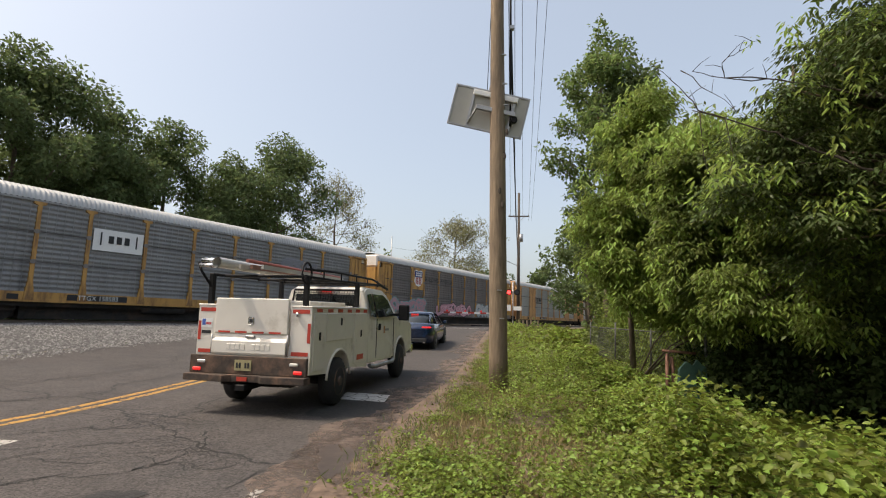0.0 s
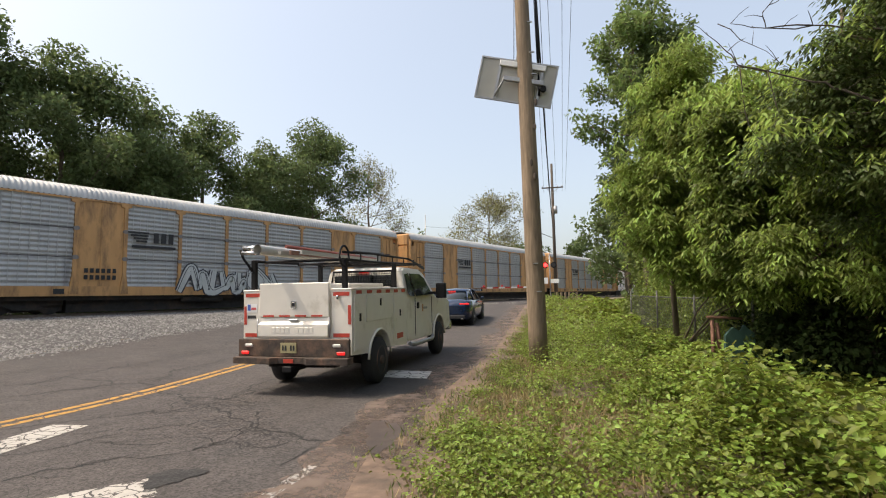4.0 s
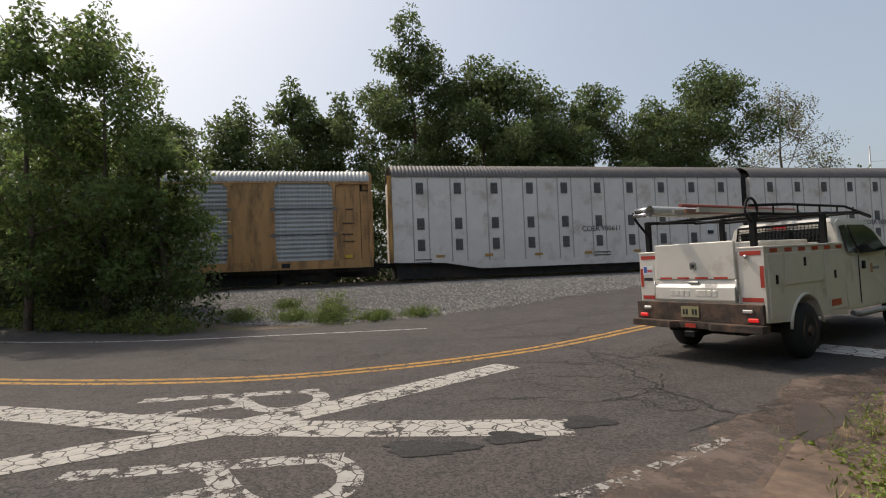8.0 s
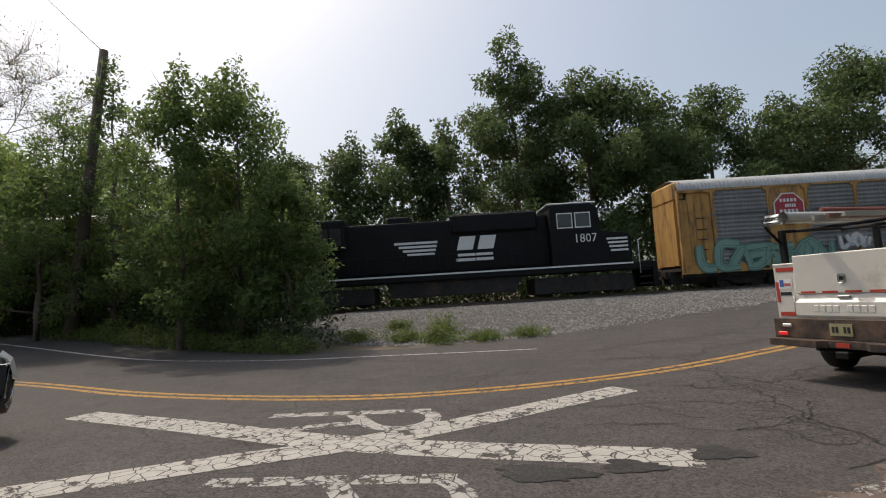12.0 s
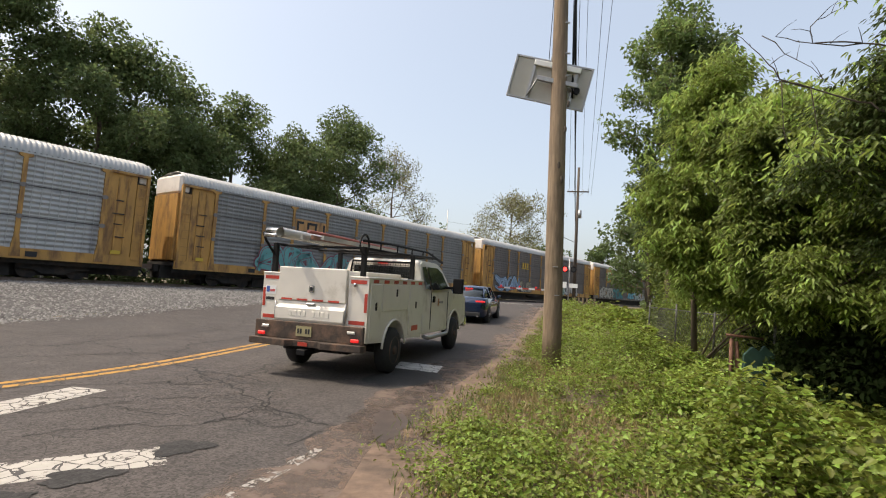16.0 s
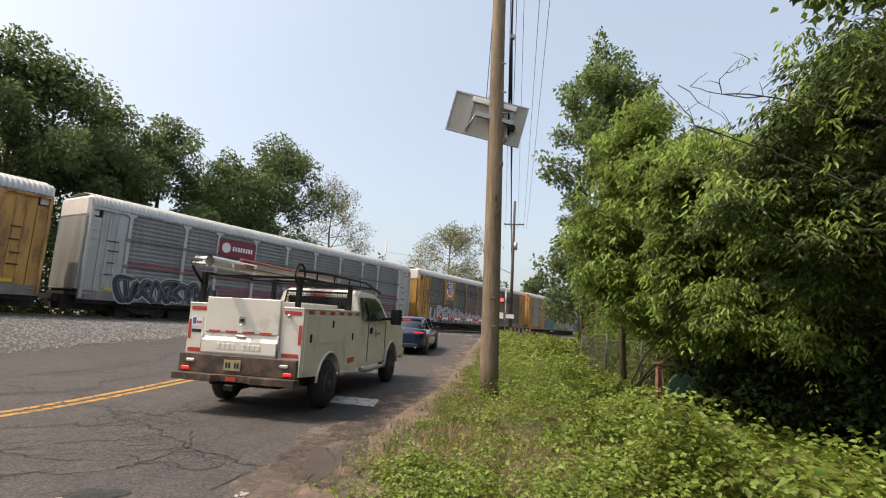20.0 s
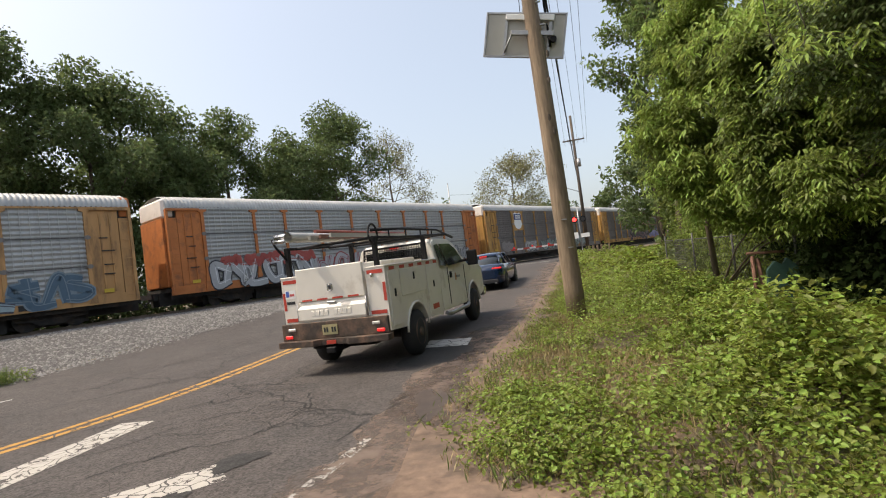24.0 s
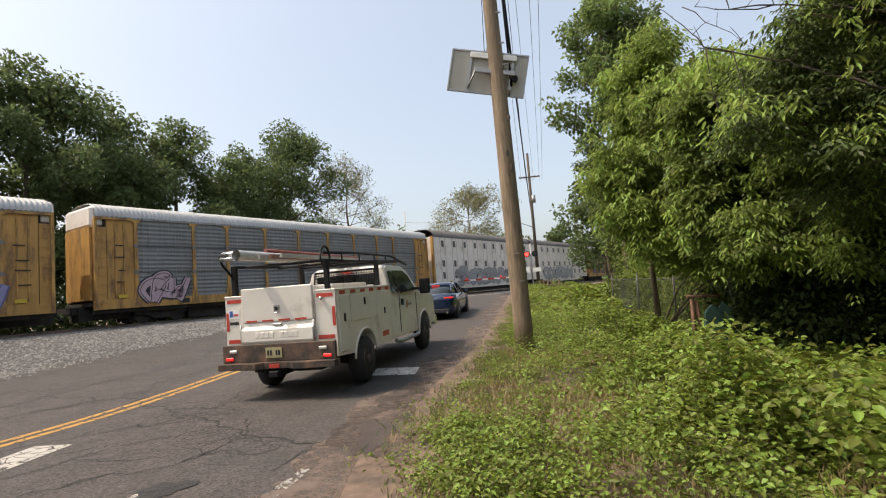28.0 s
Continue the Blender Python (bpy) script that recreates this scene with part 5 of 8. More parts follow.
def cracks():
    """Jagged branching cracks in the asphalt, as narrow dark strips of uneven width."""
    rng = random.Random(11)
    V, F = [], []
    def jag(a, b, amp):
        d = math.dist(a, b)
        if d < 0.09:
            return [b]
        m = ((a[0] + b[0]) / 2 + rng.gauss(0, amp * d), (a[1] + b[1]) / 2 + rng.gauss(0, amp * d))
        return jag(a, m, amp) + jag(m, b, amp)
    def crack(pts, w, twigs=0.1):
        line = [pts[0]]
        for a, b in zip(pts, pts[1:]):
            line += jag(a, b, 0.13)
        w0 = w
        for (x, y), (x2, y2) in zip(line, line[1:]):
            a = math.atan2(y2 - y, x2 - x)
            w1 = w * rng.uniform(0.4, 2.0)
            z, z2 = float(ground_z(x, y)) + 0.0225, float(ground_z(x2, y2)) + 0.0225
            nx, ny = -math.sin(a), math.cos(a)
            k = len(V)
            V.extend([(x - nx * w0, y - ny * w0, z), (x2 - nx * w1, y2 - ny * w1, z2), (x2 + nx * w1, y2 + ny * w1, z2), (x + nx * w0, y + ny * w0, z)])
            F.append((k, k + 1, k + 2, k + 3))
            w0 = w1
            if rng.random() < twigs:
                t = a + rng.choice((-1, 1)) * rng.uniform(0.5, 1.4)
                r = rng.uniform(0.2, 0.9)
                crack([(x, y), (x + math.cos(t) * r, y + math.sin(t) * r)], w * 0.6, twigs * 0.35)
    for pts, w in (([(-8.6, 9.9), (-6.8, 9.0), (-5.57, 8.4), (-4.68, 7.64), (-3.99, 7.16), (-3.41, 6.57), (-2.93, 6.26), (-2.41, 5.86), (-1.85, 5.52), (-1.57, 5.52)], 0.013), ([(-4.64, 7.8), (-4.11, 7.66), (-3.87, 8.24), (-4.1, 9.24), (-3.7, 10.2)], 0.013),
                   ([(-3.05, 5.15), (-2.94, 5.39), (-2.88, 5.88), (-3.04, 7.02)], 0.009), ([(-2.8, 5.44), (-2.37, 5.22), (-2.27, 5.77)], 0.008), ([(-6.22, 9.35), (-6.78, 10.64), (-6.46, 11.41), (-6.35, 13.2), (-5.6, 17)], 0.014),
                   ([(-1.93, 4.69), (-1.85, 5.05), (-1.78, 5.46)], 0.007), ([(-10.77, 15.77), (-9, 14.2), (-7.74, 13.39), (-6.5, 13.2)], 0.014), ([(-11.5, 10.0), (-9.4, 10.6), (-8.1, 11.6), (-7.4, 13.4)], 0.012),
                   ([(-12.9, 4.2), (-11.2, 5.4), (-9.6, 6.0), (-8.2, 7.3), (-6.8, 9.0)], 0.012), ([(-7.0, 4.3), (-6.0, 5.6), (-4.9, 6.6), (-4.0, 7.16)], 0.009), ([(-8.3, 2.5), (-7.2, 4.4), (-8.0, 6.0), (-8.2, 7.3)], 0.008),
                   ([(-17.0, -1.2), (-13.2, 1.6), (-10.4, 3.4), (-8.3, 4.9), (-7.0, 6.6)], 0.011), ([(-5.2, 4.7), (-4.4, 5.6), (-3.4, 6.57)], 0.007), ([(-9.3, -0.8), (-8.0, 0.1), (-6.9, 0.3), (-5.9, 1.3)], 0.006), ([(-4.2, 4.2), (-3.6, 4.9), (-2.8, 5.44)], 0.008),
                   ([(-10.2, 7.6), (-9.0, 8.4), (-8.6, 9.9), (-8.1, 11.6)], 0.01), ([(-3.9, 10.5), (-3.2, 13), (-2.4, 17), (-1.2, 24)], 0.012), ([(-8.4, 13), (-7.4, 18), (-6.0, 26)], 0.014)):
        crack(pts, w)
    for k in range(30):
        x, y, a, r = rng.uniform(-9.5, -2.2), rng.uniform(4.4, 12), rng.uniform(0, math.tau), rng.uniform(0.3, 1.1)
        if x < -1.6 - 0.16 * y:
            crack([(x, y), (x + math.cos(a) * r, y + math.sin(a) * r)], 0.006, 0.08)
    ob = new("road_cracks", np_mesh("road_cracks", V, F, "crack"))
    tagged(ob, "dark branching cracks in the old asphalt", "cracks", kind="stuff")


cracks()


# ---- plants ----
def leaf_arrays(P, D, N, length, width):
    """Kite-shaped leaves at P pointing along D, facing N: vertices and faces."""
    D = D / np.linalg.norm(D, axis=1, keepdims=True)
    S = np.cross(D, N)
    S /= np.maximum(np.linalg.norm(S, axis=1, keepdims=True), 1e-6)
    U = np.cross(S, D)
    l, w = length[:, None], width[:, None]
    V = np.stack([P, P + D * l * 0.45 + S * w * 0.5 + U * w * 0.12, P + D * l - U * l * 0.12, P + D * l * 0.45 - S * w * 0.5 + U * w * 0.12], 1)
    F = np.arange(len(P) * 4).reshape(-1, 4)
    return V.reshape(-1, 3), F


def fold_arrays(P, D, N, length, width):
    """Oval pointed leaves folded along the midrib."""
    D = D / np.linalg.norm(D, axis=1, keepdims=True)
    S = np.cross(D, N)
    S /= np.maximum(np.linalg.norm(S, axis=1, keepdims=True), 1e-6)
    U = np.cross(S, D)
    l, w = length[:, None], width[:, None]
    up = U * w * 0.16
    V = np.stack([P, P + D * l * 0.28 + S * w * 0.46 + up, P + D * l * 0.68 + S * w * 0.36 + up - U * l * 0.04, P + D * l - U * l * 0.16,
                  P + D * l * 0.68 - S * w * 0.36 + up - U * l * 0.04, P + D * l * 0.28 - S * w * 0.46 + up], 1)
    k = np.arange(len(P))[:, None] * 6
    F = np.concatenate([k + np.array([0, 1, 2, 3]), k + np.array([0, 3, 4, 5])], 1).reshape(-1, 4)
    return V.reshape(-1, 3), F


def unit(rng, n):
    v = rng.normal(size=(n, 3))
    return v / np.linalg.norm(v, axis=1, keepdims=True)


def crown_mesh(name, blobs, n, size, material, seed, droop=0.3, inner=0.5, aspect=0.55):
    """A crown of many small leaves on the outer parts of several lumps."""
    rng = np.random.default_rng(seed)
    C = np.array([b[0] for b in blobs], float)
    R = np.array([b[1] for b in blobs], float)
    vol = (R ** 2).sum(1)
    k = rng.choice(len(blobs), n, p=vol / vol.sum())
    u = unit(rng, n)
    rad = inner + (1 - inner) * rng.random(n) ** 0.6
    lump = 1 + 0.22 * np.sin(u[:, 0] * 5 + k) * np.sin(u[:, 2] * 6 + 2 * k)
    P = C[k] + u * R[k] * (rad * lump)[:, None]
    D = unit(rng, n) + u * 0.5 + np.array([0, 0, -droop])
    Nn = unit(rng, n) * 0.7 + np.array([0, 0, 0.8])
    L = size * rng.uniform(0.6, 1.35, n)
    V, F = leaf_arrays(P, D, Nn, L, L * aspect)
    return np_mesh(name, V, F, material)


def tufts(blobs, seed, k=6, lo=0.3, hi=0.52):
    """Each lump of a crown as several small tufts on its outside, so that sky and shade show between them."""
    rng = random.Random(seed)
    out = []
    for c, r in blobs:
        c = Vector(c)
        for q in range(k):
            u = Vector((rng.gauss(0, 1), rng.gauss(0, 1), rng.gauss(0.15, 1))).normalized() * rng.uniform(0.45, 1.05)
            f = rng.uniform(lo, hi)
            out.append(((c.x + u.x * r[0], c.y + u.y * r[1], c.z + u.z * r[2]), (r[0] * f, r[1] * f, r[2] * f * 0.85)))
    return out


def tree(x, y, h, r, seed, n=9000, size=0.35, material="leaf_far", base=0.3, trunk=0.25, label="tall green broad-leaved tree", limbs=9, inner=0.45, lean=0.0, droop=0.3, group="trees behind the track", lump=0.4, twigs=0, twig_r=0.02):
    rng = random.Random(seed)
    z0 = float(ground_z(x, y)) - 0.1
    t = thing("tree", pose(x, y, z0), label, "tree", group)
    top = Vector((lean, rng.uniform(-0.3, 0.3), h * 0.9))
    pts = [Vector((0, 0, 0)).lerp(top, k / 6) + Vector((rng.uniform(-1, 1), rng.uniform(-1, 1), 0)) * 0.03 * h * (k > 0) * 0.4 for k in range(7)]
    part("trunk", T(pts, [trunk * (1 - 0.13 * k) for k in range(7)], 9), "bark", t)
    blobs = []
    for k in range(limbs):
        f = base + (0.97 - base) * (k + rng.random() * 0.7) / limbs
        i = min(int(f * 6), 5)
        a = pts[i].lerp(pts[i + 1], f * 6 - i)
        ang = k * 2.4 + rng.uniform(-0.5, 0.5)
        g = math.sin(math.pi * min(0.93, 0.28 + 0.66 * (f - base) / (1 - base))) 
        ln = r * g * rng.uniform(0.7, 1.05)
        b = a + Vector((math.cos(ang) * ln, math.sin(ang) * ln, ln * rng.uniform(0.25, 0.7)))
        mid = a.lerp(b, 0.55) + Vector((0, 0, -0.06 * ln))
        part("branch", T([a, mid, b], [trunk * 0.42 * (1.15 - f), trunk * 0.25 * (1.15 - f), 0.02], 6), "bark", t)
        for q in range(twigs):
            e = mid.lerp(b, rng.random())
            w = e + Vector((rng.uniform(-1, 1), rng.uniform(-1, 1), rng.uniform(0.1, 1))) * r * 0.35
            part("twig", T([e, e.lerp(w, 0.5) + Vector((0, 0, 0.05)), w], [twig_r, twig_r * 0.7, twig_r * 0.25], 4), "bark", t)
        s = r * lump * rng.uniform(0.75, 1.2)
        blobs.append((b, (s, s, s * 0.85)))
        blobs.append((mid + Vector((0, 0, s * 0.2)), (s * 0.8, s * 0.8, s * 0.7)))
    s = r * lump * 0.9
    blobs.append((top + Vector((0, 0, h * 0.05)), (s * 0.8, s * 0.8, h * 0.09)))
    shrunk = [(c, tuple(v * 0.86 for v in q)) for c, q in blobs]
    mesh_part("crown", crown_mesh("crown", shrunk * 2 + tufts(blobs, seed, 7, 0.3, 0.5), n, size, material, seed, droop, inner), None, t)
    return t


# the wood behind the track, tall broad-leaved trees of differing shape
for x, y, h, r, seed, n in ((-38.6, 10.2, 13.4, 3.6, 1, 8000), (-37.2, 14.2, 14.6, 3.4, 2, 8000), (-34.6, 17.6, 16.6, 3.2, 3, 9000), (-32.6, 20.6, 15.4, 3.0, 4, 8000), (-30.6, 25.6, 23.2, 4.4, 5, 17000),
                            (-27.6, 30.4, 19.4, 5.4, 6, 20000), (-25.2, 34.8, 17.6, 4.4, 7, 11000), (-22.6, 38.8, 17.4, 4.8, 8, 15000), (-19.6, 43.6, 16.2, 4.2, 9, 12000), (-16.9, 48.6, 20.2, 5.0, 10, 17000),
                            (-41, 5.0, 13.0, 3.8, 11, 8000), (-43, -2, 14, 4, 12, 7000), (-46, -9, 15, 4.2, 13, 7000), (-34, 30, 17, 4.5, 14, 9000), (-28, 41, 15, 4, 15, 8000), (-23, 51, 14, 4, 16, 7000)):
    tree(x, y, h * 0.9, r * 0.98, seed, int(n * 1.45), 0.3, "leaf_far", 0.12, 0.26, "tall dark green broad-leaved tree behind the track", limbs=17, lump=0.4, inner=0.45)
tree(-12.9, 55.5, 16.6, 4.8, 21, 9000, 0.19, "leaf_pale", 0.2, 0.2, "sparse pale tree with thin twigs behind the track", limbs=24, inner=0.2, twigs=9, lump=0.3, twig_r=0.025)
tree(0.6, 88, 18.5, 7.0, 22, 12000, 0.3, "leaf_pale", 0.2, 0.26, "sparse pale tree beyond the crossing", limbs=24, inner=0.2, twigs=8, lump=0.3, twig_r=0.035)
tree(23.2, 128, 14.0, 5.5, 23, 5000, 0.7, "leaf_far", 0.2, 0.3, "round green tree far beyond the crossing", limbs=9)
tree(7, 96, 9.0, 5.5, 24, 3500, 0.6, "leaf_far", 0.15, 0.3, "low green tree beyond the crossing", limbs=8)


def belt(name, spots, n, size, material, seed, label, droop=0.2):
    """A thicket of undergrowth: many leaves over overlapping lumps on the ground."""
    blobs = [((x, y, float(ground_z(x, y)) + h * 0.45), (rx, ry, h * 0.62)) for x, y, rx, ry, h in spots]
    ob = new(name, crown_mesh(name, blobs, n, size, material, seed, droop, 0.4))
    return tagged(ob, label, "undergrowth", kind="stuff")


rb = random.Random(4)
spots = []
for k in range(44):
    s = -58 + k * 2.7
    q = rb.uniform(33.6, 38)
    p = ND * q + SD * s
    spots.append((p.x, p.y, 2.4, 2.4, rb.uniform(3.5, 7.5)))
belt("thicket_behind_track", spots, 60000, 0.36, "leaf_far", 31, "dark green thicket behind the track")
# added belt of brush: covers bright gravel that showed below and between the cars
spots = [(ND.x * q + SD.x * s, ND.y * q + SD.y * s, 1.3, 1.3, h) for q, s, h in ((rb.uniform(31.8, 33.2), -60 + 1.15 * k, rb.uniform(1.4, 3.0)) for k in range(100))]
belt("fill_brush_behind_track", spots, 42000, 0.24, "leaf_far", 36, "added low brush hiding the sunlit gravel behind the track")
spots = [(ND.x * q + SD.x * s, ND.y * q + SD.y * s, 14, 14, 9 + (k % 3) * 3) for k, (q, s) in enumerate([(70 + 9 * (i % 3), 60 + 22 * i) for i in range(12)])]
belt("far_wood", spots, 16000, 1.3, "leaf_far", 32, "distant green wood beyond the track")
spots = [(30 + 16 * (i % 4) + i * 3, 70 + 16 * i, 14, 14, 10 + (i % 3) * 3) for i in range(9)]
belt("far_wood_right", spots, 12000, 1.2, "leaf_far", 33, "distant green wood beyond the road")

# trees and thicket at the road's left bend
LB = "leafy green roadside tree in its own shade"
for x, y, h, r, seed, n in ((-19.6, 3.25, 10.4, 2.35, 41, 9000), (-20.0, 1.3, 10.3, 2.15, 42, 8000), (-19.2, 4.95, 6.8, 1.6, 43, 5500), (-23.5, 3.2, 7.6, 2.4, 141, 6000), (-30.5, 0.5, 9.6, 2.4, 142, 6000), (-26.2, -0.75, 12.1, 2.1, 44, 4600), (-25, 2.6, 8.0, 2.2, 45, 5000), (-29.0, -2.7, 11.3, 2.2, 40, 4600), (-27, -3.5, 8.0, 2.6, 46, 6000), (-31, -6, 8, 3.0, 47, 5000)):
    tree(x, y, h, r, seed, int(n * 1.5), 0.17, "leaf_bend", 0.1, 0.13, LB, limbs=24, inner=0.2, group="trees at the bend", lump=0.36, twigs=1)
tree(-30.5, -5.6, 9.4, 3.0, 48, 15000, 0.2, "leaf_light", 0.1, 0.1, "yellow-green leafy tree beside a wooden pole", limbs=16, inner=0.25, group="trees at the bend")
tree(-42.0, -7.6, 21.0, 6.4, 49, 5200, 0.15, "leaf_pale", 0.2, 0.15, "nearly bare tall tree with fine grey twigs", limbs=40, inner=0.2, twigs=30, twig_r=0.013, group="trees at the bend", lump=0.3)
spots = []
for k in range(26):
    f = k / 25
    x, y = -19.4 - 22 * min(f, 0.4), 4.0 - 11.5 * min(f, 0.4)
    x, y = x - 10 * max(0, f - 0.4), y - 17 * max(0, f - 0.4)
    spots.append((x - rb.uniform(0, 1.0), y + rb.uniform(0.4, 1.4), 1.3, 1.3, rb.uniform(1.6, 4.0)))
for k in range(24):
    f = k / 23
    x, y = -16.7 - 24 * min(f, 0.55) - 10 * max(0, f - 0.55), 4.3 - 13.2 * min(f, 0.55) - 17 * max(0, f - 0.55)
    spots.append((x + rb.uniform(-0.2, 0.2), y + rb.uniform(0, 0.9), rb.uniform(0.5, 1.1), rb.uniform(0.5, 1.1), rb.uniform(0.9, 3.2)))
# the brush's own shade is put into its darkened leaf colour
belt("roadside_thicket", spots, 46000, 0.15, "leaf_half_shade", 34, "dark green brush beside the road bend")
spots = [(-15.9 - 0.9 * k, 4.3 - 0.56 * k, 0.6, 0.6, rb.uniform(0.4, 0.9)) for k in range(14)]
belt("roadside_weeds", spots, 9000, 0.1, "leaf_mid", 35, "low green weeds along the far road edge")


def rosette_arrays(base, height, count, size, rng, spread=0.16, arrays=fold_arrays):
    """Upright weeds: leaves held out round a stem at several heights."""
    n = len(base)
    idx = np.repeat(np.arange(n), count)
    m = len(idx)
    f = rng.random(m) ** 0.5
    a = rng.random(m) * math.tau
    out = np.stack([np.cos(a), np.sin(a), np.zeros(m)], 1)
    P = base[idx] + np.stack([np.zeros(m), np.zeros(m), f * height[idx]], 1) + out * (spread * 0.25) + rng.normal(size=(m, 3)) * np.array([0.05, 0.05, 0.01])
    D = out + np.array([0, 0, 1]) * rng.uniform(-0.65, 0.4, m)[:, None]
    N = np.array([0, 0, 1.0]) + rng.normal(size=(m, 3)) * 0.4
    L = size[idx] * rng.uniform(0.6, 1.25, m)
    return arrays(P, D, N, L, L * 0.7)


def verge_left(y):
    return np.interp(y, [-6, 0, 1.5, 4.2, 5.6, 7, 9.6, 13, 19, 41], [-1.6, 1.0, 0.9, -0.35, -0.5, -0.15, 0.25, 0.75, 1.5, 4.2])


GAPS = ((0.32, 7.65, 0.34, 0.5), (0.62, 4.95, 0.28, 0.3), (1.02, 4.35, 0.36, 0.3), (0.75, 5.9, 0.22, 0.32), (-0.2, 6.4, 0.24, 0.3), (0.9, 9.6, 0.25, 0.5), (0.55, 11.0, 0.3, 0.6), (1.3, 3.7, 0.3, 0.25))


def in_gap(x, y):
    """Bare, strawy spots in the verge, with ragged outlines."""
    g = np.zeros(len(x), bool)
    for cx, cy, rx, ry in GAPS:
        a = np.arctan2(y - cy, x - cx)
        g |= ((x - cx) / rx) ** 2 + ((y - cy) / ry) ** 2 < (1 + 0.3 * np.sin(3 * a + cx * 9) + 0.2 * np.sin(7 * a + cy * 5)) ** 2
    return g


def weeds(name, y0, y1, w, per_m2, size, hmin, hmax, seed, material, leaves, label):
    rng = np.random.default_rng(seed)
    n = int((y1 - y0) * w * per_m2)
    y = rng.uniform(y0, y1, n)
    u = rng.random(n)
    x = verge_left(y) + u * w
    patch = np.array([noise.noise((a * 0.55, b * 0.55, 3.1)) for a, b in zip(x, y)])
    keep = (patch > -0.4 + 0.5 * np.clip(0.08 - u, 0, 1) * 4)
    mound = np.array([noise.noise((a * 1.25, b * 1.25, 9.4)) + 0.45 * noise.noise((a * 3.1, b * 3.1, 2.2)) for a, b in zip(x, y)])
    keep &= ~((mound < -0.2) & (u * w < 1.5))   # gaps between the clumps near the road
    keep &= ~in_gap(x, y)
    x, y, patch, u, mound = x[keep], y[keep], patch[keep], u[keep], mound[keep]
    n = len(x)
    h = (hmin + (hmax - hmin) * np.clip(0.45 + patch * 1.1 + rng.normal(size=n) * 0.15, 0, 1)) * np.clip(0.35 + u * 5, 0.35, 1) * (0.22 + 1.3 * np.clip(0.45 + mound * 1.8, 0, 1.2))
    h *= 1 - 0.72 * np.clip((x - 3.3 - 0.12 * np.clip(y - 8, 0, 20)) / 0.9, 0, 1)   # cut low so no sunlit tops brighten the shaded strip under the trees
    base = np.stack([x, y, ground_z(x, y)], 1)
    V, F = rosette_arrays(base, h, leaves, size * (0.8 + 0.75 * np.clip((u * w - 1.3) / 2.2, 0, 1)), rng, arrays=fold_arrays if y0 < 7 else leaf_arrays)
    tagged(new(name, np_mesh(name, V, F, material)), label, "weeds", kind="stuff")


WL = "bright green broad-leaved weeds covering the verge"
weeds("weeds_behind", -7, 1.6, 8.0, 30, 0.12, 0.12, 0.5, 50, "leaf_weed", 10, WL)
weeds("weeds_near", 1.6, 7.5, 5.6, 125, 0.055, 0.08, 0.62, 51, "leaf_weed", 20, WL)
weeds("weeds_mid", 7.5, 16, 6.8, 76, 0.06, 0.15, 0.58, 52, "leaf_weed", 17, WL)
weeds("weeds_far", 16, 46, 9.0, 16, 0.17, 0.2, 0.6, 53, "leaf_weed", 9, WL)
weeds("weeds_pale", 2.0, 14, 6.0, 9, 0.055, 0.3, 0.62, 54, "leaf_light", 14, "yellow-green young shoots among the weeds")


def edge_weeds():
    """Small ragged weeds where the verge meets the dirt."""
    rng = np.random.default_rng(58)
    n = 2600
    y = 2.0 + 26 * rng.random(n) ** 1.6
    x = verge_left(y) + rng.normal(size=n) * 0.24 + 0.06
    keep = np.array([noise.noise((a * 1.7, b * 1.7, 1.3)) for a, b in zip(x, y)]) > -0.02
    keep &= ~in_gap(x, y)
    x, y = x[keep], y[keep]
    m = len(x)
    V, F = rosette_arrays(np.stack([x, y, ground_z(x, y) + 0.02], 1), rng.uniform(0.04, 0.24, m), 10, rng.uniform(0.025, 0.05, m), rng)
    tagged(new("edge_weeds", np_mesh("edge_weeds", V, F, "leaf_weed")), "small ragged weeds at the edge of the dirt", "weeds", kind="stuff")


edge_weeds()


def big_leaves():
    """Tall knotweed-like stems with large leaves at the foot of the trees."""
    rng = np.random.default_rng(61)
    n = 110
    y = rng.uniform(3.3, 5.6, n)
    x = 2.1 + rng.uniform(0.0, 2.2, n) + (y - 3.6) * 0.25
    base = np.stack([x, y, ground_z(x, y)], 1)
    V, F = rosette_arrays(base, rng.uniform(0.4, 0.85, n), 15, rng.uniform(0.075, 0.11, n), rng, 0.5)
    tagged(new("tall_weeds", np_mesh("tall_weeds", V, F, "leaf_weed")), "tall green weeds with large leaves", "weeds", kind="stuff")


big_leaves()


def grass(name, n, seed, region, hmin, hmax, material, label):
    rng = np.random.default_rng(seed)
    x, y = region(rng, n)
    n = len(x)
    base = np.stack([x, y, ground_z(x, y) + 0.02], 1)
    D = np.stack([rng.normal(size=n) * 0.5, rng.normal(size=n) * 0.5, np.ones(n)], 1)
    L = rng.uniform(hmin, hmax, n)
    V, F = leaf_arrays(base, D, unit(rng, n), L, np.full(n, 0.012))
    tagged(new(name, np_mesh(name, V, F, material)), label, "grass", kind="stuff")


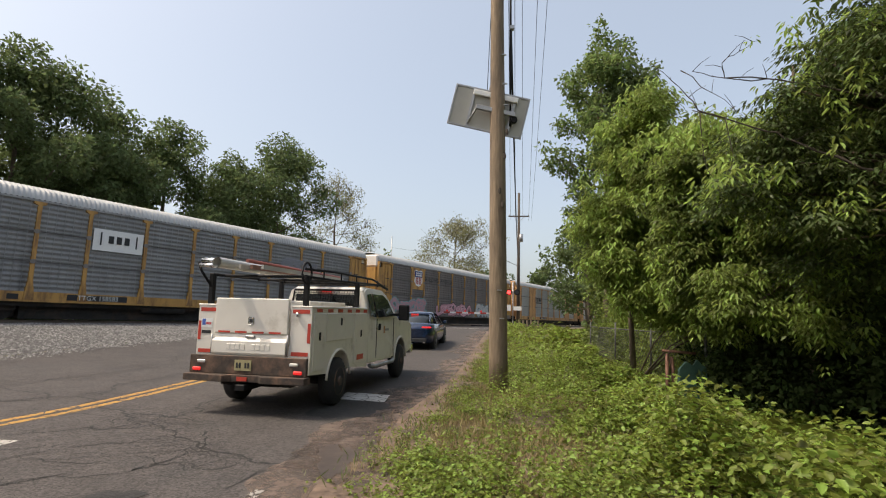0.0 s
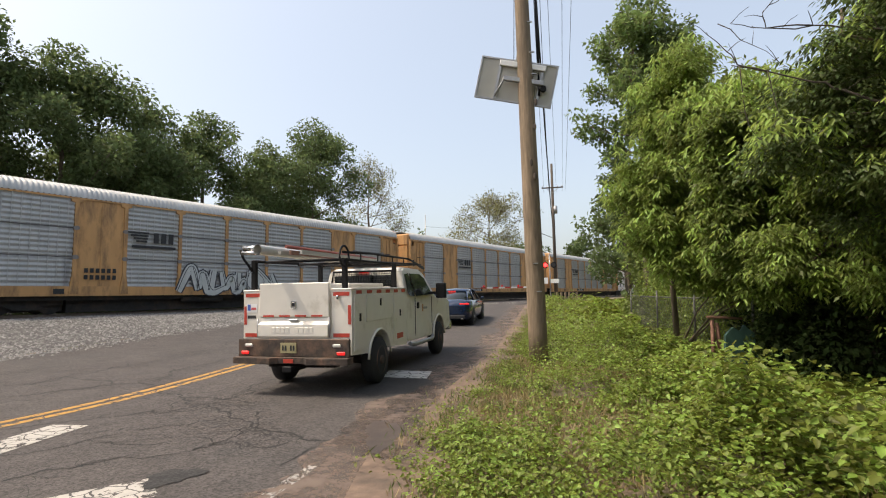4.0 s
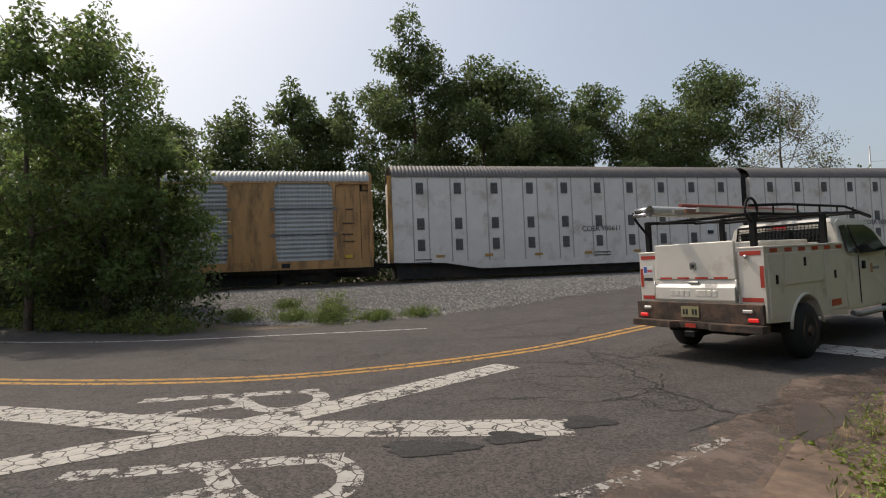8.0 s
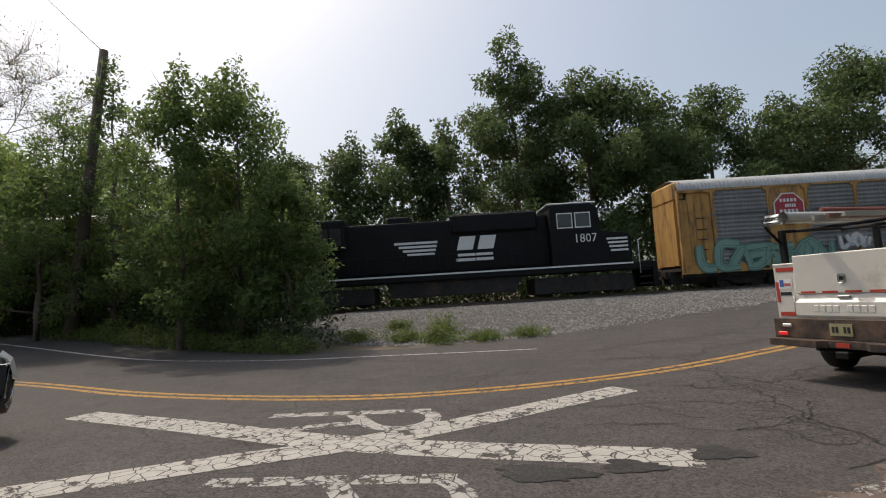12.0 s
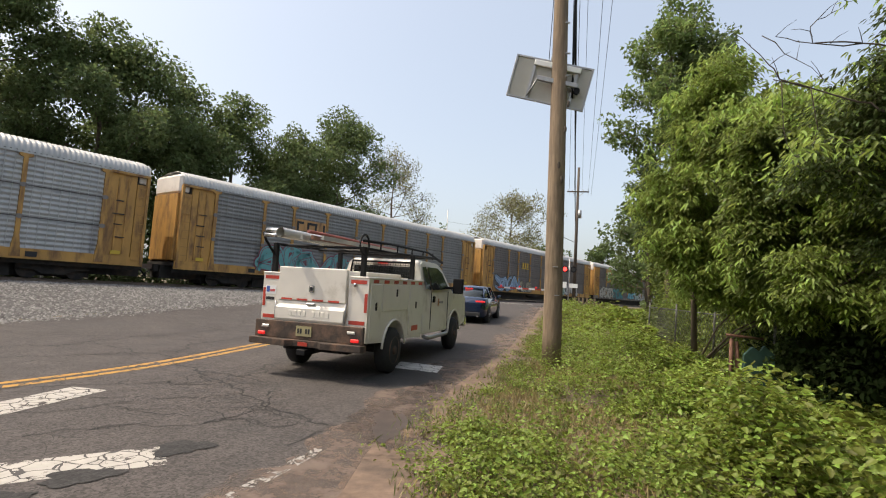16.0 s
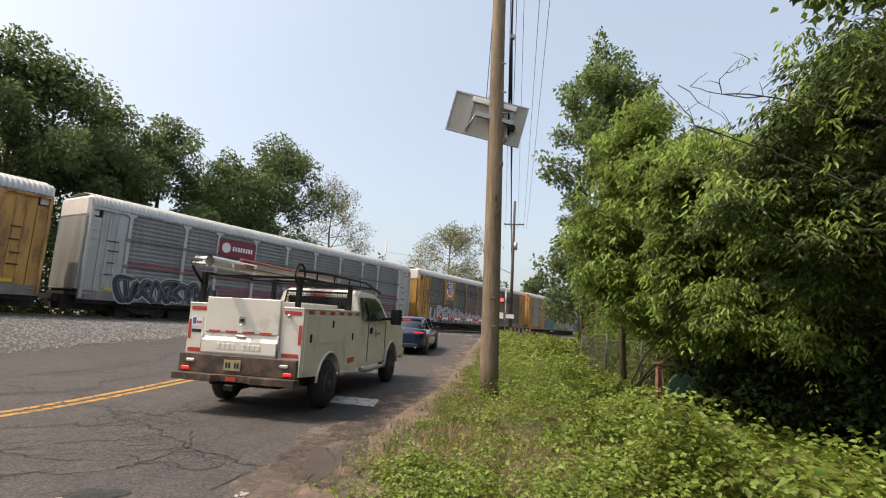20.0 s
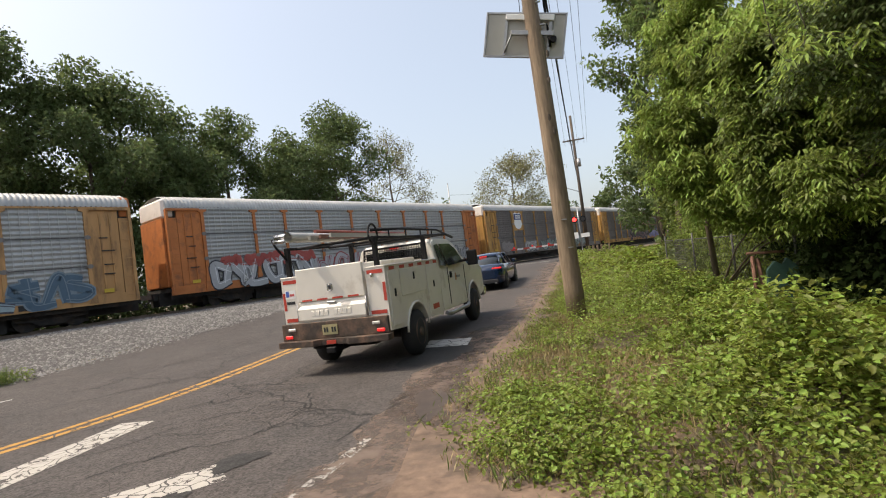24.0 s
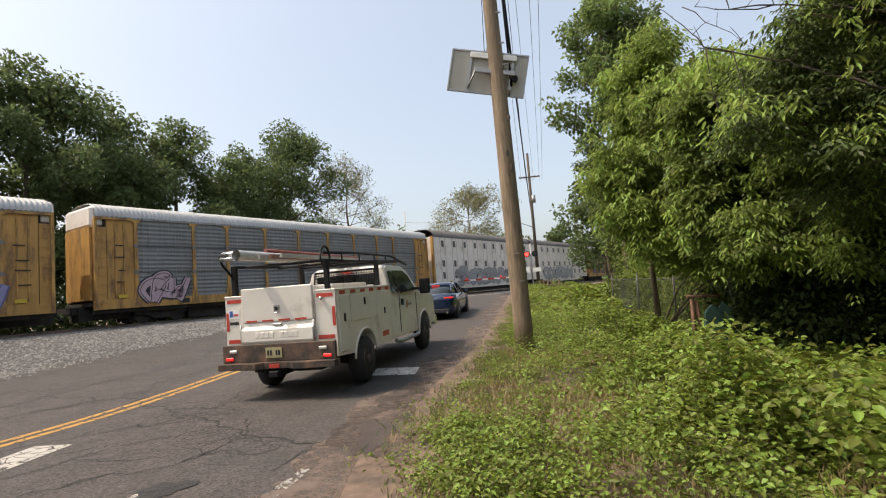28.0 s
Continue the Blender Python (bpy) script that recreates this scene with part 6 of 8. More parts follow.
M["straw"] = leaf_mat("straw", (0.28, 0.22, 0.11), 0.2, 0.3)
M["grass"] = leaf_mat("grass", (0.12, 0.17, 0.045), 0.3, 0.3)
def edge_region(rng, n):
    y = rng.uniform(2.0, 30, n) ** 1.0
    x = verge_left(y) + rng.normal(size=n) * 0.3 + 0.08
    keep = np.array([noise.noise((a * 2.2, b * 2.2, 7.7)) for a, b in zip(x, y)]) > -0.05
    return np.where(keep, x, x + 0.9), y
def bare_region(rng, n):
    y = rng.uniform(2.0, 12, n)
    x = verge_left(y) + rng.random(n) * 3.0
    keep = (np.array([noise.noise((a * 0.55, b * 0.55, 3.1)) for a, b in zip(x, y)]) < -0.2) | in_gap(x, y)
    return x[keep], y[keep]
grass("straw_patches", 22000, 75, bare_region, 0.05, 0.2, "straw", "dry straw-coloured grass in gaps between the weeds")
grass("dry_grass", 12000, 71, edge_region, 0.04, 0.15, "straw", "dry straw-coloured grass along the verge's edge")
grass("green_grass", 12000, 72, edge_region, 0.05, 0.18, "grass", "thin green grass along the verge's edge")
def gravel_region(rng, n):
    k = rng.integers(0, 7, n)
    c = np.array([(-14.2, 8.2), (-13.2, 9.4), (-15.3, 7.6), (-16.6, 6.4), (-15.6, 9.2), (-17.5, 8.5), (-12.7, 10.6)])[k]
    return c[:, 0] + rng.normal(size=n) * 0.24, c[:, 1] + rng.normal(size=n) * 0.24
grass("gravel_grass", 3500, 73, gravel_region, 0.12, 0.5, "grass", "tufts of green grass on the gravel")
rng0 = np.random.default_rng(74)
for cx, cy, rad, hgt, num in ((-14.2, 8.2, 0.3, 0.75, 70), (-13.2, 9.4, 0.22, 0.4, 30), (-15.3, 7.6, 0.36, 0.55, 50), (-16.6, 6.4, 0.4, 0.6, 60), (-15.9, 9.4, 0.3, 0.9, 60), (-17.5, 8.5, 0.25, 0.5, 30), (-12.7, 10.7, 0.3, 0.35, 30), (-14.9, 9.0, 0.5, 0.22, 40), (-13.6, 8.7, 0.45, 0.25, 40)):
    gx, gy = cx + rng0.normal(size=num) * rad, cy + rng0.normal(size=num) * rad
    V, F = rosette_arrays(np.stack([gx, gy, ground_z(gx, gy)], 1), hgt * rng0.uniform(0.25, 0.85, num), 17, np.full(num, 0.065), rng0)
    tagged(new("gravel_weed", np_mesh("gravel_weed", V, F, "leaf_mid")), "green weed clump growing on the gravel", "weeds", "weed clumps on the gravel", kind="stuff")


# compound-leaved trees on the right: drooping sprays of narrow leaflets
def spray_mesh(name, blobs, n, material, seed, leaflet=0.17, inner=0.1, per=7):
    rng = np.random.default_rng(seed)
    C = np.array([b[0] for b in blobs], float)
    R = np.array([b[1] for b in blobs], float)
    w = (R ** 2).sum(1)
    k = rng.choice(len(blobs), n, p=w / w.sum())
    u = unit(rng, n)
    rad = inner + (1 - inner) * rng.random(n) ** 0.6
    P = C[k] + u * R[k] * (rad * (1 + 0.25 * np.sin(u[:, 0] * 6 + k * 1.7) * np.cos(u[:, 2] * 5 + k)))[:, None]
    a = np.arctan2(u[:, 1], u[:, 0]) + rng.normal(size=n) * 0.8
    axis = np.stack([np.cos(a), np.sin(a), rng.uniform(-0.5, 0.25, n)], 1)
    side = np.stack([-np.sin(a), np.cos(a), np.zeros(n)], 1)
    VV, DD, NN, LL = [], [], [], []
    scale = rng.uniform(0.7, 1.25, n)
    for j in range(per):
        t = (j // 2) / (per / 2)
        sgn = 0 if j == per - 1 else (1 if j % 2 else -1)
        pos = P + axis * (t * 0.34 * scale)[:, None] + np.array([0, 0, -1]) * (t * t * 0.1 * scale)[:, None]
        d = axis * (0.5 + t) + side * sgn * 0.95 + np.array([0, 0, -0.75]) * rng.uniform(0.6, 1.3, n)[:, None]
        VV.append(pos)
        DD.append(d)
        NN.append(np.tile([0, 0, 1.0], (n, 1)) + rng.normal(size=(n, 3)) * 0.3)
        LL.append(leaflet * scale * rng.uniform(0.8, 1.2, n))
    L = np.concatenate(LL)
    V, F = leaf_arrays(np.concatenate(VV), np.concatenate(DD), np.concatenate(NN), L, L * 0.36)
    return np_mesh(name, V, F, material)


def spray_tree(x, y, pts, blobs, n, seed, material, label, trunk=0.12, leaflet=0.17, limbs=()):
    z0 = float(ground_z(x, y)) - 0.05
    t = thing("tree", pose(x, y, z0), label, "tree", "trees right of the road")
    P = [Vector((a - x, b - y, c - z0)) for a, b, c in pts]
    part("trunk", T(P, [trunk * (1 - 0.8 * k / (len(P) - 1)) for k in range(len(P))], 9), "bark", t)
    rng = random.Random(seed)
    for c, r in blobs[::2]:
        b = Vector((c[0] - x, c[1] - y, c[2] - z0))
        j = min(range(len(P)), key=lambda i: abs(P[i].z - b.z * 0.7))
        part("branch", T([P[j], P[j].lerp(b, 0.5) + Vector((0, 0, 0.25)), b], [trunk * 0.4, trunk * 0.25, 0.012], 6), "bark", t)
    bl = [((c[0] - x, c[1] - y, c[2] - z0), r) for c, r in blobs]
    mesh_part("crown", spray_mesh("crown", bl, n, material, seed, leaflet), None, t)
    return t


def shoots_mesh(name, blobs, n, material, seed, leaflet=0.2, per=9):
    """Young shoots: whorls of long leaflets that droop like an umbrella, on the sunny outside of the lumps."""
    rng = np.random.default_rng(seed)
    C = np.array([b[0] for b in blobs], float)
    R = np.array([b[1] for b in blobs], float)
    m = n // 7   # shoots stand in bunches
    k = rng.integers(0, len(blobs), m)
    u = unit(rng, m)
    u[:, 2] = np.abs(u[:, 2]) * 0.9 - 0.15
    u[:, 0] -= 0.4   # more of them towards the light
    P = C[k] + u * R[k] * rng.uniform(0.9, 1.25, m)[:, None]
    P = np.repeat(P, 7, 0) + rng.normal(size=(m * 7, 3)) * np.array([0.27, 0.27, 0.15])
    n = m * 7
    sc = rng.uniform(0.65, 1.3, n)
    VV, DD, NN, LL = [], [], [], []
    a0 = rng.random(n) * math.tau
    for j in range(per):
        a = a0 + j * math.tau * 0.382 + rng.normal(size=n) * 0.25
        tier = (j % 3) * 0.07
        out = np.stack([np.cos(a), np.sin(a), rng.uniform(-1.3, -0.25, n)], 1)
        VV.append(P + np.array([0, 0, 1]) * (tier * sc)[:, None] + out * 0.05)
        DD.append(out)
        NN.append(np.array([0, 0, 1.0]) + rng.normal(size=(n, 3)) * 0.2)
        LL.append(leaflet * sc * rng.uniform(0.75, 1.25, n))
    L = np.concatenate(LL)
    V, F = fold_arrays(np.concatenate(VV), np.concatenate(DD), np.concatenate(NN), L, L * 0.32)
    return np_mesh(name, V, F, material)


def broken(blobs, seed, k=8):
    """Break each lump into several smaller ones, for a ragged outline."""
    rng = random.Random(seed)
    out = []
    for c, r in blobs:
        for q in range(k):
            u = Vector((rng.gauss(0, 1), rng.gauss(0, 1), rng.gauss(0, 1))).normalized() * rng.random() ** 0.4 * 1.08
            f = rng.uniform(0.3, 0.52)
            out.append(((c[0] + u.x * r[0], c[1] + u.y * r[1], c[2] + u.z * r[2]), (r[0] * f, r[1] * f, r[2] * f)))
    return out


def fresh_tree(x, y, top, blobs, n, n_shoot, seed, label, material="leaf_mid", trunk=0.1, leaflet=0.2):
    blobs = broken(blobs, seed)
    t = spray_tree(x, y, [(x, y, 0), (x - 0.1, y - 0.1, top * 0.35), (x - 0.3, y - 0.3, top * 0.7), (x - 0.4, y - 0.5, top)], blobs, n, seed, material, label, trunk, leaflet)
    z0 = float(ground_z(x, y)) - 0.05
    bl = [((c[0] - x, c[1] - y, c[2] - z0), r) for c, r in blobs]
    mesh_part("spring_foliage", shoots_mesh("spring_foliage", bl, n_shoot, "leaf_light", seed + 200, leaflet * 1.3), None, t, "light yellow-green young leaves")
    return t


def lumps(rng, x0, x1, y0, y1, z0, z1, r, n):
    return [((rng.uniform(x0, x1), rng.uniform(y0, y1), rng.uniform(z0, z1)), (r * rng.uniform(0.75, 1.2), r * rng.uniform(0.75, 1.2), r * rng.uniform(0.55, 0.85))) for k in range(n)]


rt = random.Random(17)
fresh_tree(4.7, 13.4, 7.0, [((4.35, 11.6, 6.35), (0.6, 0.7, 0.5)), ((3.75, 11.8, 4.3), (0.5, 0.7, 0.5)), ((4.7, 11.4, 5.5), (0.8, 0.8, 0.6)), ((4.0, 11.8, 3.2), (0.7, 0.7, 0.6)), ((4.9, 11.3, 4.2), (0.9, 0.9, 0.7)),
            ((5.5, 11.2, 4.9), (0.9, 0.9, 0.7)), ((5.2, 11.4, 2.9), (0.8, 0.8, 0.7)), ((6.1, 11.4, 3.8), (1.0, 1.0, 0.9)), ((4.2, 11.8, 5.3), (0.6, 0.7, 0.6)), ((5.8, 11.2, 5.2), (0.9, 0.9, 0.6)), ((6.6, 11.0, 4.6), (0.9, 0.9, 0.8)), ((3.5, 11.8, 3.9), (0.5, 0.6, 0.5)), ((5.8, 11.6, 2.0), (0.7, 0.7, 0.5)), ((4.6, 12.2, 2.4), (0.45, 0.5, 0.4)), ((5.3, 12.0, 1.9), (0.45, 0.5, 0.4)), ((6.3, 10.6, 2.4), (0.6, 0.6, 0.5)), ((3.75, 11.8, 2.6), (0.4, 0.5, 0.5)), ((4.35, 11.5, 2.1), (0.5, 0.6, 0.45)), ((5.0, 11.6, 2.2), (0.6, 0.6, 0.5))],
           15000, 2300, 81, "slender tree with drooping light green compound leaves", "leaf_fresh", 0.08, 0.1)
fresh_tree(6.4, 9.2, 6.2, [((4.9, 8.3, 4.5), (0.6, 0.7, 0.5)), ((5.1, 8.2, 3.5), (0.7, 0.8, 0.6)), ((5.9, 7.8, 4.6), (0.9, 0.9, 0.7)), ((6.3, 7.8, 5.4), (0.9, 0.9, 0.7)), ((5.6, 8.3, 3.0), (0.7, 0.8, 0.5)),
            ((6.6, 7.6, 3.6), (1.0, 1.0, 0.8)), ((7.2, 7.6, 4.8), (1.1, 1.0, 0.8)), ((7.3, 7.8, 6.0), (1.1, 1.0, 0.8)), ((7.0, 8.4, 5.6), (1.0, 1.0, 0.8)), ((4.9, 8.4, 2.2), (0.5, 0.5, 0.5)), ((5.5, 8.1, 1.7), (0.5, 0.6, 0.4)), ((6.1, 7.9, 2.3), (0.6, 0.6, 0.5))],
           14000, 1100, 82, "tree with drooping green compound leaves beside the verge", "leaf_mid", 0.11, 0.095)
# the lumps out of view to the right are added to shade the hollow
fresh_tree(8.7, 5.7, 7.5, [((3.9, 6.5, 3.2), (0.6, 0.6, 0.4)), ((4.5, 6.0, 3.0), (0.7, 0.7, 0.5)), ((5.1, 5.3, 2.9), (0.7, 0.7, 0.5)), ((5.0, 6.8, 2.7), (0.7, 0.7, 0.5)), ((5.9, 5.0, 3.0), (0.8, 0.8, 0.6)), ((5.2, 4.3, 1.45), (0.26, 0.26, 0.22)), ((5.25, 4.2, 1.85), (0.26, 0.26, 0.22)), ((5.25, 4.25, 2.3), (0.24, 0.24, 0.2)), ((7.2, 1.9, 4.7), (1.1, 1.1, 0.8)), ((8.3, 3.4, 5.4), (1.2, 1.2, 0.9)), ((8.9, 1.6, 6.2), (1.3, 1.3, 0.9)), ((9.0, 4.2, 6.4), (1.3, 1.3, 0.9)), ((7.7, 4.0, 4.6), (1.0, 1.0, 0.7)), ((4.77, 6.04, 4.75), (0.6, 0.6, 0.45)), ((4.49, 6.25, 4.24), (0.6, 0.6, 0.45)), ((4.15, 6.48, 3.78), (0.6, 0.6, 0.45)), ((4.9, 4.4, 4.4), (1, 1, 0.8)), ((5.2, 3.6, 5), (1, 1, 0.8)), ((5.4, 2.6, 5.4), (1, 1, 0.8)), ((5.5, 6.2, 4.3), (0.7, 0.7, 0.5)), ((6, 5.9, 5.2), (0.9, 0.9, 0.7)), ((6.9, 5.6, 4.6), (1.1, 1, 0.8)), ((7, 5.4, 6), (1.2, 1.1, 0.9)), ((6.7, 4.4, 5.2), (1.2, 1.2, 0.8)), ((7.4, 4.2, 6.6), (1.4, 1.4, 0.9)), ((8.2, 5.6, 5.2), (1.3, 1.3, 1)), ((8, 7, 6.6), (1.4, 1.4, 1)), ((7, 3.2, 4.6), (1.1, 1.1, 0.8)), ((8, 2.4, 5.6), (1.4, 1.4, 1)), ((5.6, 4.6, 5), (1, 1, 0.8)), ((6, 3.6, 5.6), (1.2, 1.2, 0.9)), ((5.2, 3.2, 5.6), (1, 1, 0.8)), ((6.2, 2.4, 6), (1.2, 1.2, 0.9)), ((5.7, 5.2, 5.8), (0.9, 0.9, 0.8)), ((6.6, 4.6, 3.9), (0.9, 0.9, 0.6)), ((7.4, 6.4, 3.9), (1, 1, 0.6))],
           34000, 900, 83, "leafy tree overhanging the verge, its self-shade put into the colour", "leaf_half_shade", 0.12, 0.085)
fresh_tree(6.4, 11.8, 6.0, [((4.5, 10.0, 5.0), (0.6, 0.7, 0.5)), ((4.4, 10.0, 4.4), (0.6, 0.7, 0.6)), ((4.7, 10.0, 3.2), (0.7, 0.7, 0.6)), ((5.2, 9.9, 4.9), (0.7, 0.7, 0.6)), ((5.3, 9.8, 3.7), (0.7, 0.8, 0.6)), ((5.2, 10.0, 2.5), (0.7, 0.7, 0.6)), ((5.3, 10.0, 4.9), (0.6, 0.6, 0.5)), ((4.65, 10.0, 2.3), (0.45, 0.5, 0.5)), ((5.1, 9.8, 1.8), (0.45, 0.5, 0.4))],
           12000, 1050, 96, "young tree with drooping light green compound leaves", "leaf_mid", 0.08, 0.1)
# added tree, crown out of view overhead: it only shades the hollow below
rc = random.Random(97)
shade_tree = thing("tree", pose(10.4, 3.6, float(ground_z(10.4, 3.6)) - 0.05), "unseen tree added so that its crown shades the verge", "tree", "trees right of the road")
part("trunk", T([(0, 0, 0), (-0.8, 0.3, 3), (-2.2, 0.9, 6), (-3.2, 1.4, 8.5)], [0.24, 0.2, 0.15, 0.05], 10), "bark", shade_tree)
over = []
for k in range(16):
    c = (rc.uniform(-5.6, 0.4), rc.uniform(-1.6, 4.6), rc.uniform(6.8, 8.6))
    part("branch", T([(-2.2, 0.9, 6), (c[0] * 0.5 - 1.1, c[1] * 0.5 + 0.45, 6.9), c], [0.08, 0.05, 0.012], 6), "bark", shade_tree)
    over.append((c, (1.1, 1.1, 0.7)))
mesh_part("crown", crown_mesh("crown", over, 15000, 0.22, "leaf_mid", 97, 0.3, 0.1), None, shade_tree)
tree(6.7, 21.2, 14.4, 2.2, 84, 9000, 0.2, "leaf_bend", 0.5, 0.19, "tall thin vine-grown tree with an airy crown", limbs=20, inner=0.1, lean=-0.4, group="trees right of the road", lump=0.34, twigs=4)
tree(6.75, 22.0, 14.0, 1.7, 94, 9000, 0.2, "leaf_far", 0.62, 0.15, "tall tree with a dense dark top", limbs=12, inner=0.35, lean=0.9, group="trees right of the road", lump=0.5, twigs=1)
tree(7.7, 29.0, 9.6, 1.9, 85, 6500, 0.22, "leaf_far", 0.15, 0.16, "dark green tree beside the crossing road", limbs=13, inner=0.3, group="trees right of the road")
tree(9.0, 18.0, 9.0, 2.6, 86, 9000, 0.24, "leaf_mid", 0.1, 0.16, "leafy green tree behind the wire fence", limbs=13, inner=0.3, group="trees right of the road")
tree(9.6, 12.2, 8.0, 2.8, 87, 10000, 0.22, "leaf_far", 0.06, 0.15, "leafy green tree behind the wire fence", limbs=13, inner=0.3, group="trees right of the road")
tree(11.0, 7.0, 10, 3.6, 88, 12000, 0.24, "leaf_far", 0.25, 0.15, "dark leafy tree in deep shade", limbs=13, inner=0.3, group="trees right of the road")
tree(10.6, 2.6, 10, 3.6, 95, 12000, 0.24, "leaf_far", 0.3, 0.15, "dark leafy tree in deep shade", limbs=13, inner=0.3, group="trees right of the road")
tree(8.6, 25.0, 8.4, 2.2, 89, 7000, 0.24, "leaf_mid", 0.1, 0.14, "leafy green tree behind the wire fence", limbs=11, inner=0.3, group="trees right of the road")
tree(10.5, 40.0, 9.0, 3.2, 90, 6000, 0.32, "leaf_far", 0.1, 0.16, "green tree beside the road near the track", limbs=11, group="trees right of the road")
spots = [(6.6 + rb.uniform(0, 2.6), 10.0 + 0.5 * k, 0.9, 0.9, rb.uniform(1.0, 2.3)) for k in range(32)]
belt("thicket_right", spots, 34000, 0.15, "leaf_mid", 91, "green brush under the trees beside the verge")
spots = [(5.9 + rb.uniform(0, 2.4), 12.2 + 0.32 * k, 0.8, 0.8, rb.uniform(2.2, 4.2)) for k in range(28)]
belt("young_growth", spots, 42000, 0.12, "leaf_fresh", 193, "light green young growth behind the wire fence")
# the three belts in near-black green carry the understory's shade in their colour
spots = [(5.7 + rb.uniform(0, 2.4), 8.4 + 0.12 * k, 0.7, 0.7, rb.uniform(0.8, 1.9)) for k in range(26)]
belt("shrubs_under_trees", spots, 20000, 0.13, "leaf_dark_shade", 191, "shrubs at the foot of the trees, coloured as in shade")
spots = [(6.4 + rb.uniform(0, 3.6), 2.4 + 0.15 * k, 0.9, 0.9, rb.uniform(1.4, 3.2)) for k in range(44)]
belt("shade_brush_under_trees", spots, 46000, 0.12, "leaf_dark_shade", 192, "brush with the deep shade under trees put into its colour")
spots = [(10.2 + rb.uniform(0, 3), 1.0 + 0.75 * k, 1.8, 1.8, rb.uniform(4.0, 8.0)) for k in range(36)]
belt("thicket_right_deep", spots, 60000, 0.24, "leaf_dark_shade", 92, "brush deep under the trees, its shade put into the colour")


# three added trees, never in view, keep skylight off the undergrowth
for x, y, h, seed in ((8.2, 0.2, 8.5, 195), (7.6, -3.2, 8.0, 196), (6.8, -7.0, 9.0, 197)):
    tree(x, y, h, 3.6, seed, 13000, 0.24, "leaf_mid", 0.15, 0.16, "unseen leafy tree added along the verge to block skylight", limbs=14, inner=0.3, group="trees right of the road")


def bare_branches():
    """Dead, leafless branches reaching out of the canopy."""
    rng = random.Random(9)
    t = thing("dead_branch", pose(7.2, 5.6, 4.4), "bare dark dead branch reaching out of the trees", "branch")
    o = Vector((7.2, 5.6, 4.4))
    for pts, r in (([(7.6, 4.2, 2.4), (5.6, 5.0, 2.9), (4.54, 5.59, 3.34), (4.06, 5.94, 3.77), (3.83, 6.1, 3.95), (3.45, 6.32, 4.2), (3.12, 6.49, 4.37)], 0.024), ([(7.4, 4.4, 3.4), (4.59, 5.55, 4.18), (4.19, 5.86, 4.46), (3.86, 6.07, 4.62), (3.47, 6.31, 4.74), (3.14, 6.48, 4.91)], 0.016),
                   ([(3.86, 6.07, 4.62), (3.47, 6.31, 4.74), (3.45, 6.32, 4.95), (3.62, 6.22, 5.06), (3.81, 6.11, 5.15)], 0.01), ([(3.45, 6.32, 4.2), (3.18, 6.46, 4.36), (2.99, 6.55, 4.72), (2.7, 6.68, 5.08)], 0.012), ([(6.6, 4.2, 2.6), (4.72, 5.44, 4.11), (4.48, 5.64, 4.5), (4.26, 5.8, 4.91)], 0.02),
                   ([(3.2, 6.45, 4.33), (3.22, 6.44, 3.74), (3.39, 6.35, 3.17)], 0.008), ([(3.45, 6.32, 4.22), (3.51, 6.28, 3.71), (3.53, 6.28, 3.16)], 0.008), ([(3.01, 6.54, 4.95), (3.33, 6.38, 4.57), (3.67, 6.19, 4.14)], 0.007)):
        fine = []
        for a, b in zip(pts, pts[1:]):
            fine += [Vector(a).lerp(Vector(b), k / 3) + Vector((rng.gauss(0, 1), rng.gauss(0, 1), rng.gauss(0, 1))) * 0.016 * (k > 0) for k in range(3)]
        fine.append(Vector(pts[-1]))
        m = len(fine)
        part("limb", T([p - o for p in fine], [r * (1 - 0.75 * k / (m - 1)) for k in range(m)], 5), "dead_wood", t)
        for k in range(3, m, 2):
            e = fine[k] + Vector((rng.uniform(-1, 1), rng.uniform(-1, 1), rng.uniform(-0.3, 1))) * 0.22
            part("twig", T([fine[k] - o, fine[k].lerp(e, 0.5) + Vector((0, 0, 0.02)) - o, e - o], [0.005, 0.004, 0.002], 4), "dead_wood", t)


bare_branches()


# ---- poles, wires, panel ----
def sag(a, b, drop, n=14):
    a, b = Vector(a), Vector(b)
    return [a.lerp(b, k / n) - Vector((0, 0, drop * 4 * (k / n) * (1 - k / n))) for k in range(n + 1)]


